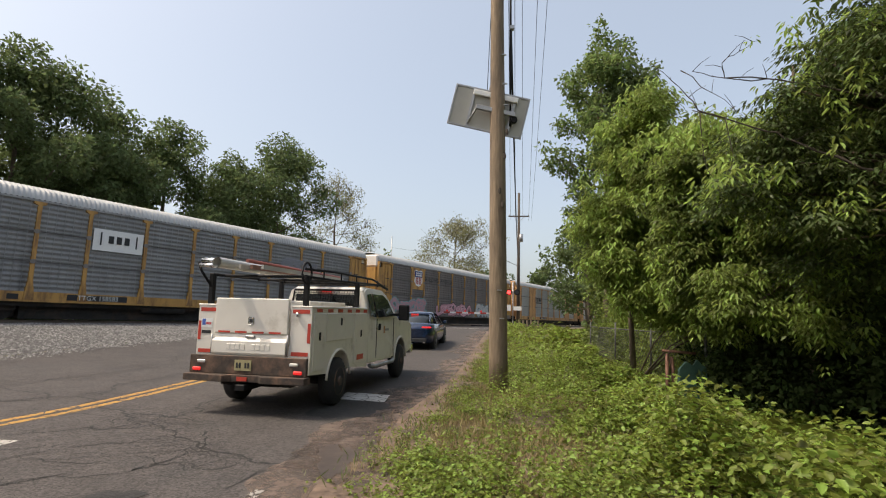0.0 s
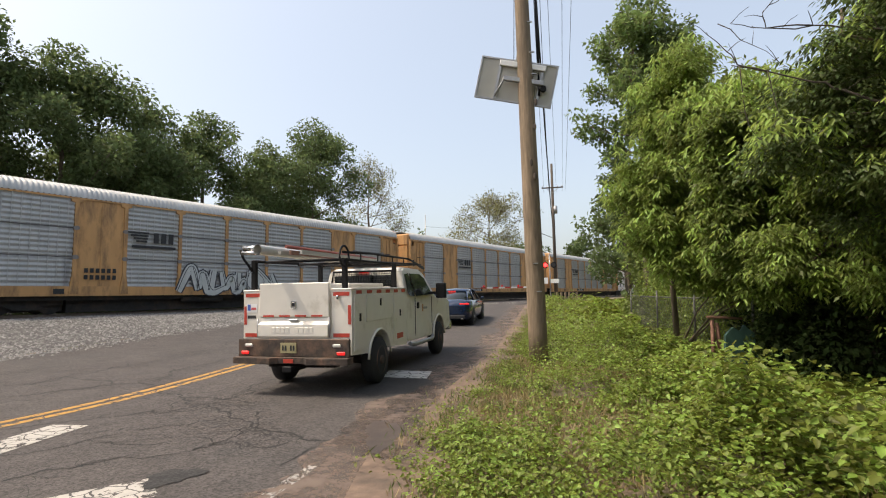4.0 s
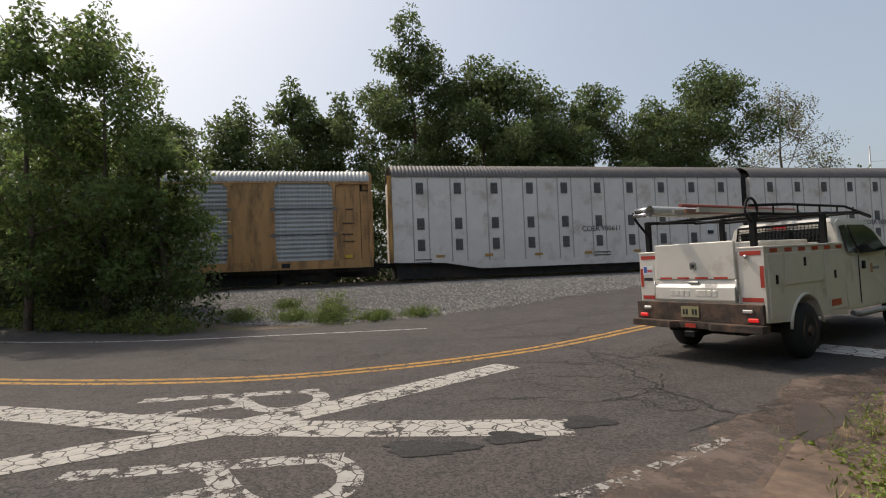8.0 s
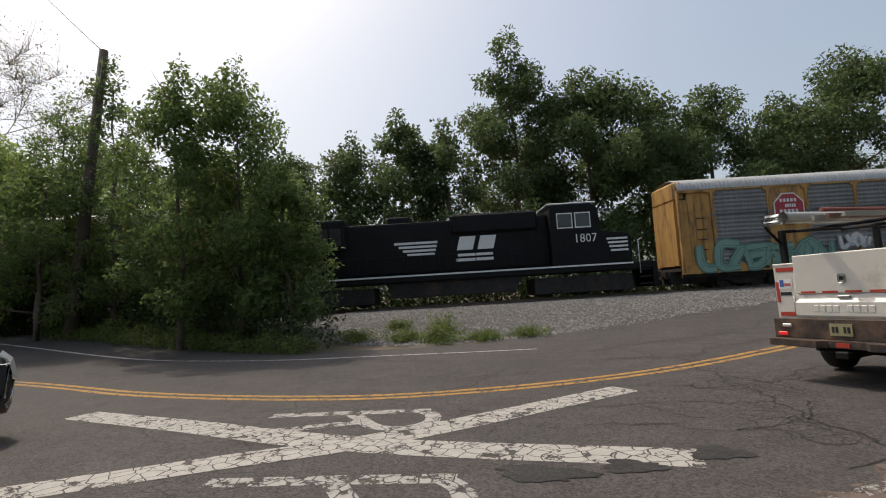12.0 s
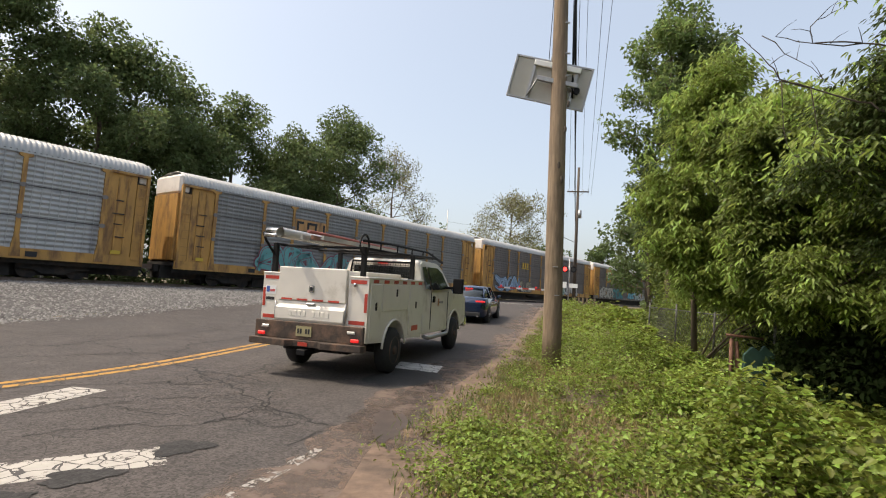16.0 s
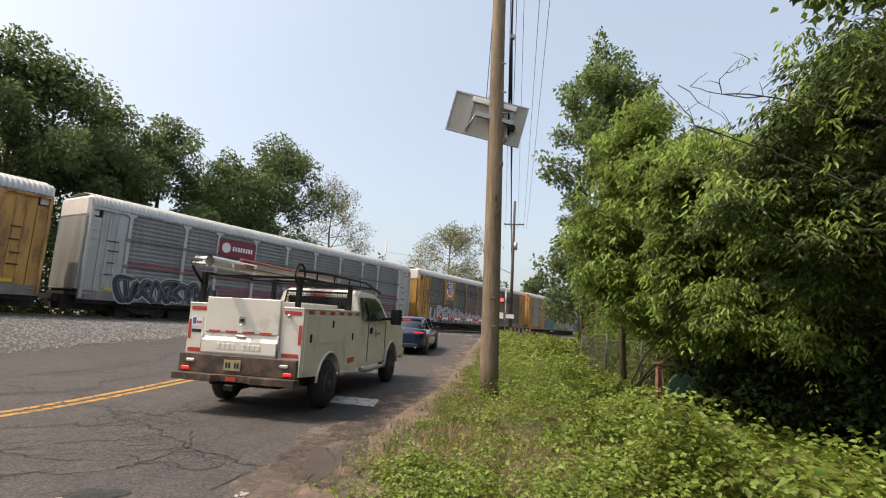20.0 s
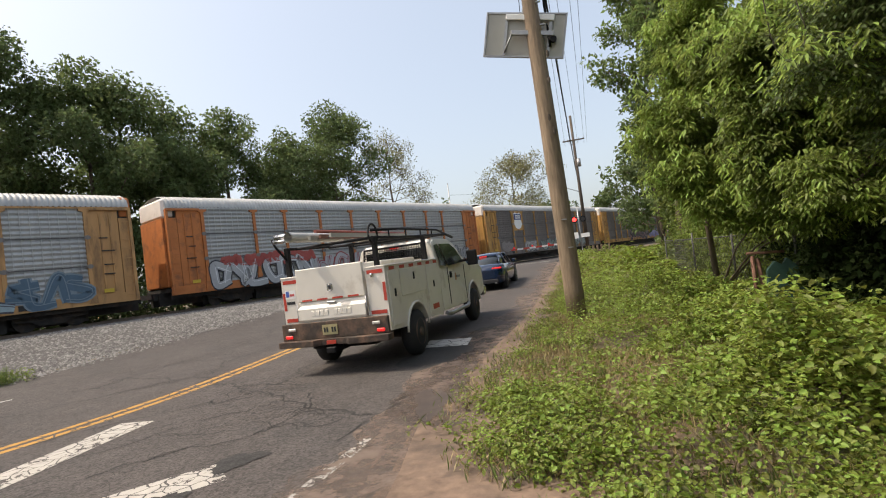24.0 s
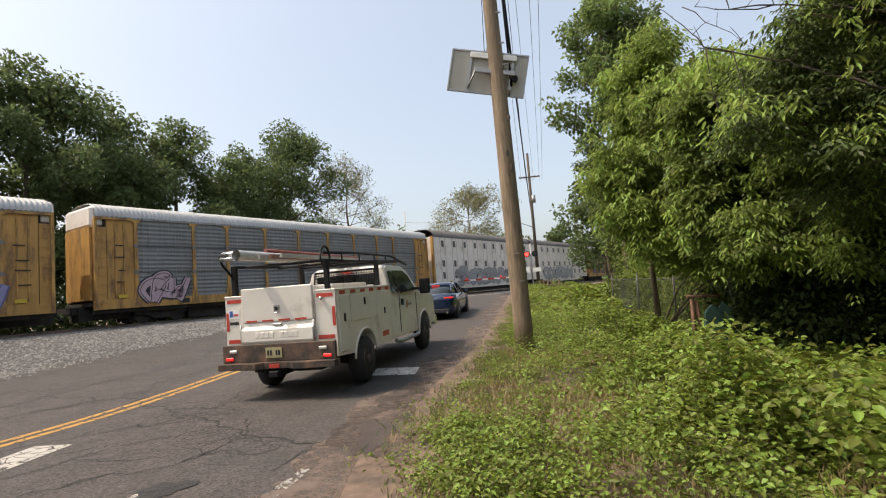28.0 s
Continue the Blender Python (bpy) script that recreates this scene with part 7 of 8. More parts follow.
def near_pole():
    x, y = 1.06, 11.25
    z0 = float(ground_z(x, y)) - 0.05
    t = thing("utility_pole", pose(x, y, z0), "weathered brown wooden utility pole with knots and nails", "utility pole")
    rng = random.Random(2)
    pts = [(-0.012 * k, 0.0, 12.4 * k / 16) for k in range(17)]
    bm = T(pts, [0.205 - 0.0045 * k for k in range(17)], 22)
    for v in bm.verts:
        a = math.atan2(v.co.y, v.co.x)
        v.co.x += 0.005 * math.sin(a * 7 + v.co.z * 0.4)
    part("shaft", bm, "pole_wood", t)
    for k in range(5):
        z, a = rng.uniform(1.2, 6), rng.uniform(-2.2, -0.9)
        bm = bmesh.new()
        bmesh.ops.create_uvsphere(bm, u_segments=8, v_segments=5, radius=0.05)
        for v in bm.verts:
            v.co = Vector((v.co.x * 0.7, v.co.y * 0.35, v.co.z * 1.6)) + Vector((math.cos(a) * 0.185, math.sin(a) * 0.185, z))
        part("knot", bm, "pole_dark", t)
    for z, a in ((6.9, -1.35), (7.6, -1.5), (6.4, -1.2), (1.6, -1.4), (2.2, -1.7)):
        c, s = math.cos(a) * 0.2, math.sin(a) * 0.2
        part("nail", B(c - 0.05, c + 0.05, s - 0.03, s + 0.02, z, z + 0.02), "steel", t)
    part("cable_conduit", T([(0.2, 0.06, 6.0), (0.2, 0.1, 7.6), (0.16, 0.1, 12)], 0.03, 8), "black", t)
    part("cable_clamp", B(0.17, 0.27, 0.03, 0.15, 8.4, 8.5, 0.01), "steel", t)


near_pole()


def solar_panel():
    """A solar panel on a bracket, seen from behind and below."""
    c = Vector((0.77, 11.0, 6.36))
    ux = Vector((1.56, -0.08, -0.36)).normalized()
    uy = Vector((0.2, -0.1, 0.95)).normalized()
    uz = ux.cross(uy).normalized()
    uy = uz.cross(ux)
    m = Matrix((ux, uy, uz)).transposed().to_4x4()
    m.translation = c + Vector((0, 0.36, 0))
    t = thing("solar_panel", m, "grey-backed solar panel on a steel bracket, mounted on the pole", "solar panel")
    part("back_sheet", B(-0.87, 0.85, -0.46, 0.46, -0.01, 0.01), "panel_back", t)
    part("cells", B(-0.78, 0.78, -0.42, 0.42, -0.03, -0.012), "glass", t)
    for a in ((-0.89, -0.85, -0.48, 0.48), (0.83, 0.87, -0.48, 0.48), (-0.85, 0.83, 0.44, 0.48), (-0.85, 0.83, -0.48, -0.44)):
        part("frame", B(*a, -0.035, 0.035, 0.004), "steel", t)
    part("rail", B(-0.46, -0.4, -0.45, 0.45, 0.012, 0.05), "steel", t)
    part("rail", B(0.5, 0.56, -0.45, 0.45, 0.012, 0.05), "steel", t)
    part("mount_bar", B(-0.45, 0.6, 0.3, 0.42, 0.05, 0.1, 0.01), "pure_white", t)
    part("arm", B(-0.3, 0.62, -0.05, 0.05, 0.1, 0.2, 0.01), "steel", t)
    part("strut", T([(-0.43, -0.4, 0.04), (-0.28, 0, 0.15)], 0.02, 6), "steel", t)
    part("junction_box", T([(0.62, -0.1, 0.06), (0.62, -0.1, 0.16)], 0.07, 10), "black", t)
    part("antenna_mount", B(-0.12, -0.03, 0.45, 0.58, -0.03, 0.05, 0.01), "steel", t)


solar_panel()


def far_pole(x, y, h, label, arms=((-2.3, 2.4),), dark="pole_dark", r=0.19):
    z0 = float(ground_z(x, y)) - 0.1
    t = thing("utility_pole", pose(x, y, z0, 0, 0, -7), label, "utility pole")
    part("shaft", T([(0, 0, 0), (0, 0, h)], [r, r * 0.65], 12), dark, t)
    for dz, w in arms:
        part("crossarm", B(-w / 2, w / 2, -0.17, -0.06, h + dz - 0.06, h + dz + 0.06), dark, t)
        for k in (-0.92, -0.5, 0.5, 0.92):
            part("insulator", T([(k * w / 2, -0.11, h + dz + 0.06), (k * w / 2, -0.11, h + dz + 0.2)], [0.05, 0.035], 8), "steel", t)
        part("brace", T([(-w * 0.3, -0.12, h + dz), (0, -0.12, h + dz - 0.6)], 0.02, 5), "steel", t)
        part("brace", T([(w * 0.3, -0.12, h + dz), (0, -0.12, h + dz - 0.6)], 0.02, 5), "steel", t)
    return t


fp = far_pole(7.1, 54.4, 14.6, "dark wooden utility pole with a crossarm beside the crossing", ((-2.6, 2.2),))
part("lamp_arm", T([(0, 0, 6.6), (-1.4, -0.2, 7.2), (-1.9, -0.3, 7.25)], 0.035, 6), "steel", fp)
part("transformer", T([(0.25, -0.2, 9.2), (0.25, -0.2, 10.0)], 0.2, 10), "steel", fp)
far_pole(-13.1, 109, 18.3, "thin grey pole far behind the train", (), "steel", 0.14)
lp = far_pole(-26.4, -2.36, 13.4, "leaning dark wooden pole among roadside trees", (), "pole_dark", 0.27)
lp.matrix_world = pose(-26.4, -2.36, 0, -5.3, 0, 0)
part("guy_wire", T([(0.3, 0, 11.0), (0.26, 0, 13.0)], 0.02, 5), "steel", lp)


def wires():
    for k, (a, b, r, d) in enumerate((((1.15, 11.35, 12.1), (6.2, 54.3, 12.3), 0.011, 0.5), ((1.32, 11.35, 11.8), (6.7, 54.3, 12.3), 0.011, 0.5), ((1.5, 11.35, 12.3), (7.5, 54.3, 12.3), 0.009, 0.4), ((2.0, 11.35, 12.6), (8.1, 54.2, 12.3), 0.01, 0.4),
                                      ((2.35, 11.35, 12.7), (8.4, 54.2, 12.3), 0.01, 0.4), ((1.26, 11.36, 8.4), (7.0, 54.2, 8.4), 0.03, 0.9), ((0.86, 11.2, 11.6), (0.72, 11.3, 6.85), 0.008, 0.0), ((-26.3, -1.1, 13.2), (-40.0, -9.0, 27.0), 0.016, 0.2),
                                      ((-13.1, 109, 16.5), (4, 112, 16.2), 0.02, 0.4))):
        ob = part("overhead_wire", T(sag(a, b, d), r, 5), "black")
        tagged(ob, "thin black overhead wire strung between poles", "wire", "overhead wires")
    # the line goes on behind the camera
    for a, b in (((1.15, 11.2, 12.1), (-3, -30, 12)), ((2.0, 11.2, 12.6), (-2, -30, 12.3))):
        tagged(part("overhead_wire", T(sag(a, b, 0.5), 0.011, 5), "black"), "thin black overhead wire strung between poles", "wire", "overhead wires")


wires()


# ---- crossing signals ----
def crossing_signal():
    x, y = 6.2, 51.6
    z0 = float(ground_z(x, y))
    t = thing("crossing_signal", pose(x, y, z0, 0, 0, -7), "railway crossing mast with red flashing lamp and white signs", "crossing signal")
    part("mast", T([(0, 0, 0), (0, 0, 4.6)], 0.06, 10), "steel", t)
    part("base", B(-0.25, 0.25, -0.25, 0.25, 0, 0.4, 0.03), "steel", t)
    part("lamp_bar", B(-0.6, 0.6, -0.05, 0.05, 3.55, 3.63), "steel", t)
    for sx in (-0.4, 0.4):
        part("lamp_hood", T([(sx, 0.05, 3.55), (sx, -0.12, 3.55)], 0.3, 18), "black", t)
        part("lamp", T([(sx, -0.12, 3.55), (sx, -0.15, 3.55)], 0.2, 18), "signal_red" if sx < 0 else "ink", t)
    part("sign", B(-0.75, -0.2, -0.1, -0.08, 1.7, 2.3), "pure_white", t)
    part("sign", B(0.05, 0.85, -0.1, -0.08, 1.75, 2.15), "pure_white", t)
    g = thing("crossing_gate", pose(5.0, 51.2, z0, 0, 0, 3), "lowered red and white striped crossing gate arm", "crossing gate")
    part("pedestal", B(-0.25, 0.25, -0.2, 0.2, 0, 1.2, 0.03), "steel", g)
    for k in range(9):
        part("arm_stripe", B(-0.3 - k * 0.6, -0.9 - k * 0.6, -0.03, 0.03, 1.3, 1.46), "pure_white" if k % 2 else "red_tape", g)
    for k in (2.0, 3.6, 5.4):
        part("arm_lamp", T([(-k, -0.04, 1.55), (-k, -0.09, 1.55)], 0.09, 12), "lamp_red", g)


crossing_signal()
for k in range(6):
    x, y = 6.9 + k * 0.5, 52.0 + k * 0.7
    b = thing("marker_post", pose(x, y, float(ground_z(x, y))), "short pale wooden post beside the track", "post", "posts beside the track")
    part("shaft", B(-0.09, 0.09, -0.09, 0.09, 0, 0.85, 0.01), "pole_wood", b)


# ---- fence and litter at the tree line ----
def fence():
    M["wire"] = mat("weathered_wire", (0.1, 0.1, 0.095), 0.7, 0.2, 9, 0.05, metal=0.3)
    t = thing("wire_fence", pose(5.4, 18.6, float(ground_z(5.4, 18.6))), "sagging grey-green chain-link fence under the trees", "fence")
    bm = bmesh.new()
    n = 70
    for k in range(n):
        y = -7.5 + k * 0.13
        for sgn in (1, -1):
            tube(bm, [(0.25 * math.sin(y * 0.7), y, 0.0), (0.25 * math.sin((y + sgn * 0.9) * 0.7), y + sgn * 0.9, 1.15)], 0.004, 3, False)
    part("mesh", bm, "wire", t)
    for k in range(4):
        part("post", T([(0, -7.5 + k * 3, 0), (0.03, -7.5 + k * 3, 1.35)], 0.028, 8), "wire", t)
    part("top_rail", T([(0, -7.5, 1.2), (0.2, -4, 1.12), (0, 1.5, 1.18)], 0.018, 6), "wire", t)
    M["tarp"] = mat("green_tarp", (0.03, 0.075, 0.062), 0.7, 0.25, 6, 0.3)
    M["clutter"] = mat("brown_clutter", (0.2, 0.1, 0.07), 0.8, 0.3, 6, 0.3)
    z = float(ground_z(5.1, 11.0))
    d = thing("debris_pile", pose(5.05, 11.0, z), "brown boards and a torn green sheet against the fence", "debris")
    part("sheet", prism([(-0.3, 0.0), (-0.26, 0.62), (-0.1, 0.78), (0.02, 0.7), (0.12, 0.82), (0.3, 0.66), (0.34, 0.3), (0.42, 0.0)], -0.04, 0.05, 0.015), "tarp", d)
    part("board", T([(-0.55, 0.1, 0.98), (0.15, 0.1, 0.94)], 0.028, 4), "clutter", d)
    part("board", T([(-0.5, 0.0, 0.0), (-0.45, 0.1, 0.92)], 0.04, 4), "clutter", d)
    part("board", T([(-0.3, 0.1, 0.0), (-0.36, 0.1, 0.86)], 0.045, 4), "clutter", d)


fence()


# ---- utility truck ----
def wheel(parent, x, y, z, r, w, name="wheel", rim="steel"):
    """A tyre with a rim, its axle along x."""
    s = 1 if x > 0 else -1
    bm = bmesh.new()
    tube(bm, [(-w / 2, 0, 0), (-w / 2 + 0.02, 0, 0), (-w / 2 + 0.05, 0, 0), (w / 2 - 0.05, 0, 0), (w / 2 - 0.02, 0, 0), (w / 2, 0, 0)], [r * 0.62, r * 0.9, r, r, r * 0.9, r * 0.62], 28)
    ty = part(name, bm, "rubber", parent)
    ty.matrix_local = pose(x, y, z)
    bm = bmesh.new()
    tube(bm, [(s * (w / 2 - 0.05), 0, 0), (s * (w / 2 + 0.004), 0, 0), (s * (w / 2 - 0.03), 0, 0), (s * (w / 2 - 0.03), 0, 0), (s * (w / 2 + 0.03), 0, 0)], [r * 0.61, r * 0.6, r * 0.5, r * 0.25, r * 0.16], 20)
    part("rim", bm, rim, ty)
    for k in range(8):
        a = k * math.tau / 8
        part("rim_hole", T([(s * (w / 2 - 0.024), math.cos(a) * r * 0.38, math.sin(a) * r * 0.38), (s * (w / 2 - 0.02), math.cos(a) * r * 0.38, math.sin(a) * r * 0.38)], r * 0.07, 8), "ink", ty)
    return ty


def truck():
    c, fwd = (-3.09, 8.109), -10.0
    z0 = float(ground_z(*c)) + 0.02
    t = thing("utility_truck", pose(c[0], c[1], z0, 0.9, 0, fwd), "white utility pickup truck with service body and black ladder rack", "truck")
    W = "truck_white"
    # service body: two side boxes, with a wheel arch cut out of the outline
    def side(s):
        arch = [(1.15 + 0.5 * math.cos(a), 0.42 + 0.5 * math.sin(a)) for a in np.linspace(0, math.pi, 11)]
        prof = [(0.0, 0.62), (0.0, 1.64), (2.62, 1.64), (2.62, 0.5)] + [(y, z) for y, z in arch if z > 0.5]
        bm = bmesh.new()
        x0, x1 = (0.63, 0.975)
        a = [bm.verts.new((s * x0, y, z)) for y, z in prof]
        b = [bm.verts.new((s * x1, y, z)) for y, z in prof]
        n = len(a)
        for i in range(n):
            bm.faces.new((a[i], b[i], b[(i + 1) % n], a[(i + 1) % n]))
        bm.faces.new(a)
        bm.faces.new(b)
        bmesh.ops.recalc_face_normals(bm, faces=bm.faces)
        p = part("side_box", bm, W, t)
        for y0, y1, za, zb in ((0.08, 0.5, 0.66, 1.56), (0.56, 1.78, 1.1, 1.56), (1.84, 2.54, 0.62, 1.56)):
            d = part("compartment_door", B(s * 0.972, s * 0.99, y0, y1, za, zb, 0.006), W, t)
            part("latch", B(s * 0.988, s * 1.0, (y0 + y1) / 2 - 0.035, (y0 + y1) / 2 + 0.035, (za + zb) / 2 + 0.02, (za + zb) / 2 + 0.15, 0.008), "black", d)
        part("top_lid", B(s * 0.62, s * 0.985, -0.01, 2.64, 1.64, 1.67, 0.008), W, t)
        bm = bmesh.new()
        pts = [(s * 0.985, 1.15 + 0.52 * math.cos(a), 0.42 + 0.52 * math.sin(a)) for a in np.linspace(0.1, math.pi - 0.1, 12)]
        tube(bm, pts, 0.022, 6)
        part("arch_trim", bm, W, t)
        for k in range(6):
            part("reflective_tape", B(s * 0.986, s * 0.989, 0.15 + k * 0.43, 0.36 + k * 0.43, 1.575, 1.63), "red_tape", t)
        part("reflective_tape", B(s * 0.988, s * 0.994, 2.0, 2.35, 0.68, 0.78), "red_tape", t)
        part("reflective_tape", B(s * 0.66, s * 0.94, -0.006, -0.002, 1.55, 1.61), "red_tape", t)
        part("reflective_tape", B(s * 0.66, s * 0.94, -0.006, -0.002, 0.9, 0.96), "red_tape", t)
        part("reflective_tape", B(s * 0.915, s * 0.965, -0.006, -0.002, 1.1, 1.4), "red_tape", t)
    side(1)
    side(-1)
    part("bed_floor", B(-0.63, 0.63, 0.05, 2.62, 0.8, 0.86), "steel", t)
    part("bed_lid", B(-0.2, 0.52, 0.9, 2.5, 1.6, 1.76, 0.015), W, t)
    part("bulkhead", B(-0.63, 0.63, 2.56, 2.62, 0.86, 1.7), W, t)
    # two-part tailgate
    up = part("tailgate_upper", B(-0.66, 0.6, -0.035, 0.03, 1.22, 1.77, 0.012), W, t)
    lo = part("tailgate_lower", prism([(-0.04, 0.86), (-0.08, 0.92), (-0.075, 1.1), (-0.03, 1.15), (-0.02, 1.21), (0.03, 1.21), (0.03, 0.86)], -0.66, 0.6, 0.006), W, t)
    lo.matrix_local = Matrix(((0, 1, 0, 0), (1, 0, 0, 0), (0, 0, 1, 0), (0, 0, 0, 1)))
    for k in range(4):
        part("reflective_tape", B(-0.58 + k * 0.29, -0.38 + k * 0.29, -0.041, -0.036, 1.225, 1.255), "red_tape", up)
    part("emblem", B(-0.07, 0.03, -0.05, -0.034, 1.36, 1.48, 0.015), "chrome", up)
    part("emblem_centre", B(-0.045, 0.005, -0.054, -0.048, 1.39, 1.45, 0.01), "ink", up)
    part("gate_handle", B(-0.1, 0.06, -0.06, -0.03, 1.155, 1.19, 0.008), "steel", t)
    for k in range(9):
        if k != 4:
            part("embossed_mark", B(-0.4 + k * 0.085, -0.335 + k * 0.085, -0.084, -0.07, 0.97, 1.06, 0.004), W, t)
    part("gate_rod", T([(0.615, -0.05, 0.9), (0.615, -0.05, 1.22)], 0.014, 8), "steel", t)
    part("gate_rod", T([(-0.675, -0.05, 0.9), (-0.675, -0.05, 1.2)], 0.014, 8), "steel", t)
    part("padlock", T([(0.75, -0.03, 1.5), (0.75, -0.03, 1.56)], 0.025, 8), "chrome", t)
    part("decal", B(-0.92, -0.72, -0.006, -0.002, 1.3, 1.44), "pure_white", t)
    part("decal", B(-0.9, -0.84, -0.009, -0.005, 1.33, 1.43), colour_mat((0.06, 0.12, 0.4)), t)
    part("decal", B(-0.83, -0.74, -0.009, -0.005, 1.34, 1.38), colour_mat((0.55, 0.1, 0.1)), t)
    part("number_bar", B(-0.9, -0.74, -0.006, -0.002, 1.2, 1.25), "ink", t)
    # bumper
    part("bumper_plate", B(-0.985, 0.985, -0.12, -0.06, 0.6, 0.88, 0.01), "rust_steel", t)
    part("bumper_step", prism([(-0.99, -0.25), (-0.99, -0.05), (1.02, -0.05), (1.02, -0.25), (0.35, -0.3), (0.25, -0.2), (-0.2, -0.2), (-0.3, -0.3)], 0.5, 0.6, 0.008), "rust_steel", t).matrix_local = Matrix(((1, 0, 0, 0), (0, 0, 1, 0), (0, 1, 0, 0), (0, 0, 0, 1))) @ Matrix(((1, 0, 0, 0), (0, 1, 0, 0), (0, 0, 1, 0), (0, 0, 0, 1)))
    for o in t.children:
        if o.name.startswith("bumper_step"):
            me = o.data
            for v in me.vertices:
                x, y, z = v.co
                v.co = (x, z, y)
            me.flip_normals()
            o.matrix_local = Matrix()
    part("reflective_tape", B(-0.1, 0.07, -0.215, -0.202, 0.515, 0.575), "red_tape", t)
    part("number_plate", B(-0.2, 0.08, -0.135, -0.12, 0.66, 0.82), "plate", t)
    for k in range(5):
        if k != 2:
            part("plate_bar", B(-0.17 + k * 0.048, -0.14 + k * 0.048, -0.14, -0.136, 0.7, 0.78), "ink", t)
    for s in (-1, 1):
        part("tail_lamp", B(s * 0.92, s * 0.78, -0.14, -0.118, 0.635, 0.69, 0.012), "lamp_red", t)
        part("reverse_lamp", B(s * 0.85, s * 0.71, -0.14, -0.118, 0.755, 0.805, 0.012), "lamp_clear", t)
    part("hitch", B(-0.08, 0.08, -0.28, 0.2, 0.38, 0.47, 0.01), "black", t)
    part("hitch_bar", B(-0.45, 0.45, 0.0, 0.12, 0.42, 0.5), "black", t)
    part("chassis", B(-0.5, 0.5, 0.0, 6.0, 0.42, 0.62), "dark", t)
    part("axle", T([(-0.8, 1.15, 0.4), (0.8, 1.15, 0.4)], 0.07, 8), "dark", t)
    part("shock_mount", B(-0.2, 0.2, 1.0, 1.3, 0.25, 0.52, 0.05), "dark", t)
    # cab
    prof = [(2.68, 0.55), (2.68, 1.5), (2.74, 2.02), (2.95, 2.1), (4.05, 2.08), (4.3, 1.98), (4.86, 1.45), (6.0, 1.36), (6.2, 1.28), (6.26, 0.62), (5.72, 0.52), (5.62, 0.75), (5.4, 0.92), (5.1, 0.98), (4.8, 0.92), (4.6, 0.75), (4.5, 0.52)]
    bm = bmesh.new()
    rows = []
    for s in (-1, 1):
        rows.append([bm.verts.new((s * (0.97 if z < 1.45 else 0.97 - 0.17 * (z - 1.45) / 0.65), y, z)) for y, z in prof])
    n = len(prof)
    for i in range(n):
        bm.faces.new((rows[0][i], rows[1][i], rows[1][(i + 1) % n], rows[0][(i + 1) % n]))
    bm.faces.new(rows[0])
    bm.faces.new(rows[1])
    bmesh.ops.recalc_face_normals(bm, faces=bm.faces)
    bmesh.ops.bevel(bm, geom=[e for e in bm.edges if abs(e.verts[0].co.y - e.verts[1].co.y) > 0.01 or abs(e.verts[0].co.z - e.verts[1].co.z) > 0.01], offset=0.03, segments=2, affect="EDGES")
    cab = part("cab", bm, W, t)
    def side_pane(name, s, pts, material, off):
        bm = bmesh.new()
        vs = [bm.verts.new((s * ((0.97 if z < 1.45 else 0.97 - 0.17 * (z - 1.45) / 0.65) + off), y, z)) for y, z in pts]
        f = bm.faces.new(vs)
        r = bmesh.ops.extrude_face_region(bm, geom=[f])
        for q in r["geom"]:
            if isinstance(q, bmesh.types.BMVert):
                q.co.x += s * 0.008
        bmesh.ops.recalc_face_normals(bm, faces=bm.faces)
        return part(name, bm, material, cab)
    for s in (-1, 1):
        side_pane("rear_side_window", s, [(2.84, 1.5), (2.88, 1.95), (3.12, 1.97), (3.2, 1.47)], "glass", 0.002)
        side_pane("door_window", s, [(3.3, 1.47), (3.22, 1.97), (3.95, 1.97), (4.25, 1.86), (4.55, 1.5)], "glass", 0.002)
        for y0, y1 in ((3.22, 3.235), (4.5, 4.515)):
            part("door_seam", B(s * 0.962, s * 0.974, y0, y1, 0.62, 1.44), "ink", cab)
        part("door_handle", B(s * 0.97, s * 1.0, 3.32, 3.44, 1.2, 1.34, 0.012), "black", cab)
        part("door_emblem", B(s * 0.968, s * 0.976, 3.72, 3.8, 1.12, 1.28), colour_mat((0.5, 0.25, 0.12)), cab)
        part("door_emblem", B(s * 0.968, s * 0.976, 3.83, 4.1, 1.17, 1.22), colour_mat((0.3, 0.3, 0.3)), cab)
        part("mirror_arm", B(s * 0.9, s * 1.16, 4.38, 4.44, 1.5, 1.56), "black", cab)
        part("mirror", B(s * 1.12, s * 1.36, 4.34, 4.48, 1.4, 1.76, 0.03, 2), "black", cab)
        part("running_board", T([(s * 0.98, 2.8, 0.5), (s * 1.02, 3.0, 0.46), (s * 1.02, 4.3, 0.46), (s * 0.98, 4.5, 0.5)], 0.045, 8), "steel", cab)
        bm = bmesh.new()
        tube(bm, [(s * 0.97, 5.11 + 0.52 * math.cos(a), 0.46 + 0.52 * math.sin(a)) for a in np.linspace(0.0, math.pi, 12)], 0.03, 6)
        part("wheel_arch_lip", bm, W, cab)
        part("headlamp", B(s * 0.55, s * 0.93, 6.2, 6.28, 0.95, 1.22, 0.02), "lamp_clear", cab)
    part("rear_window", B(-0.66, 0.66, 2.655, 2.69, 1.52, 1.94, 0.01), "glass", cab)
    part("roof_brake_lamp", B(-0.1, 0.1, 2.69, 2.73, 1.99, 2.03), "lamp_red", cab)
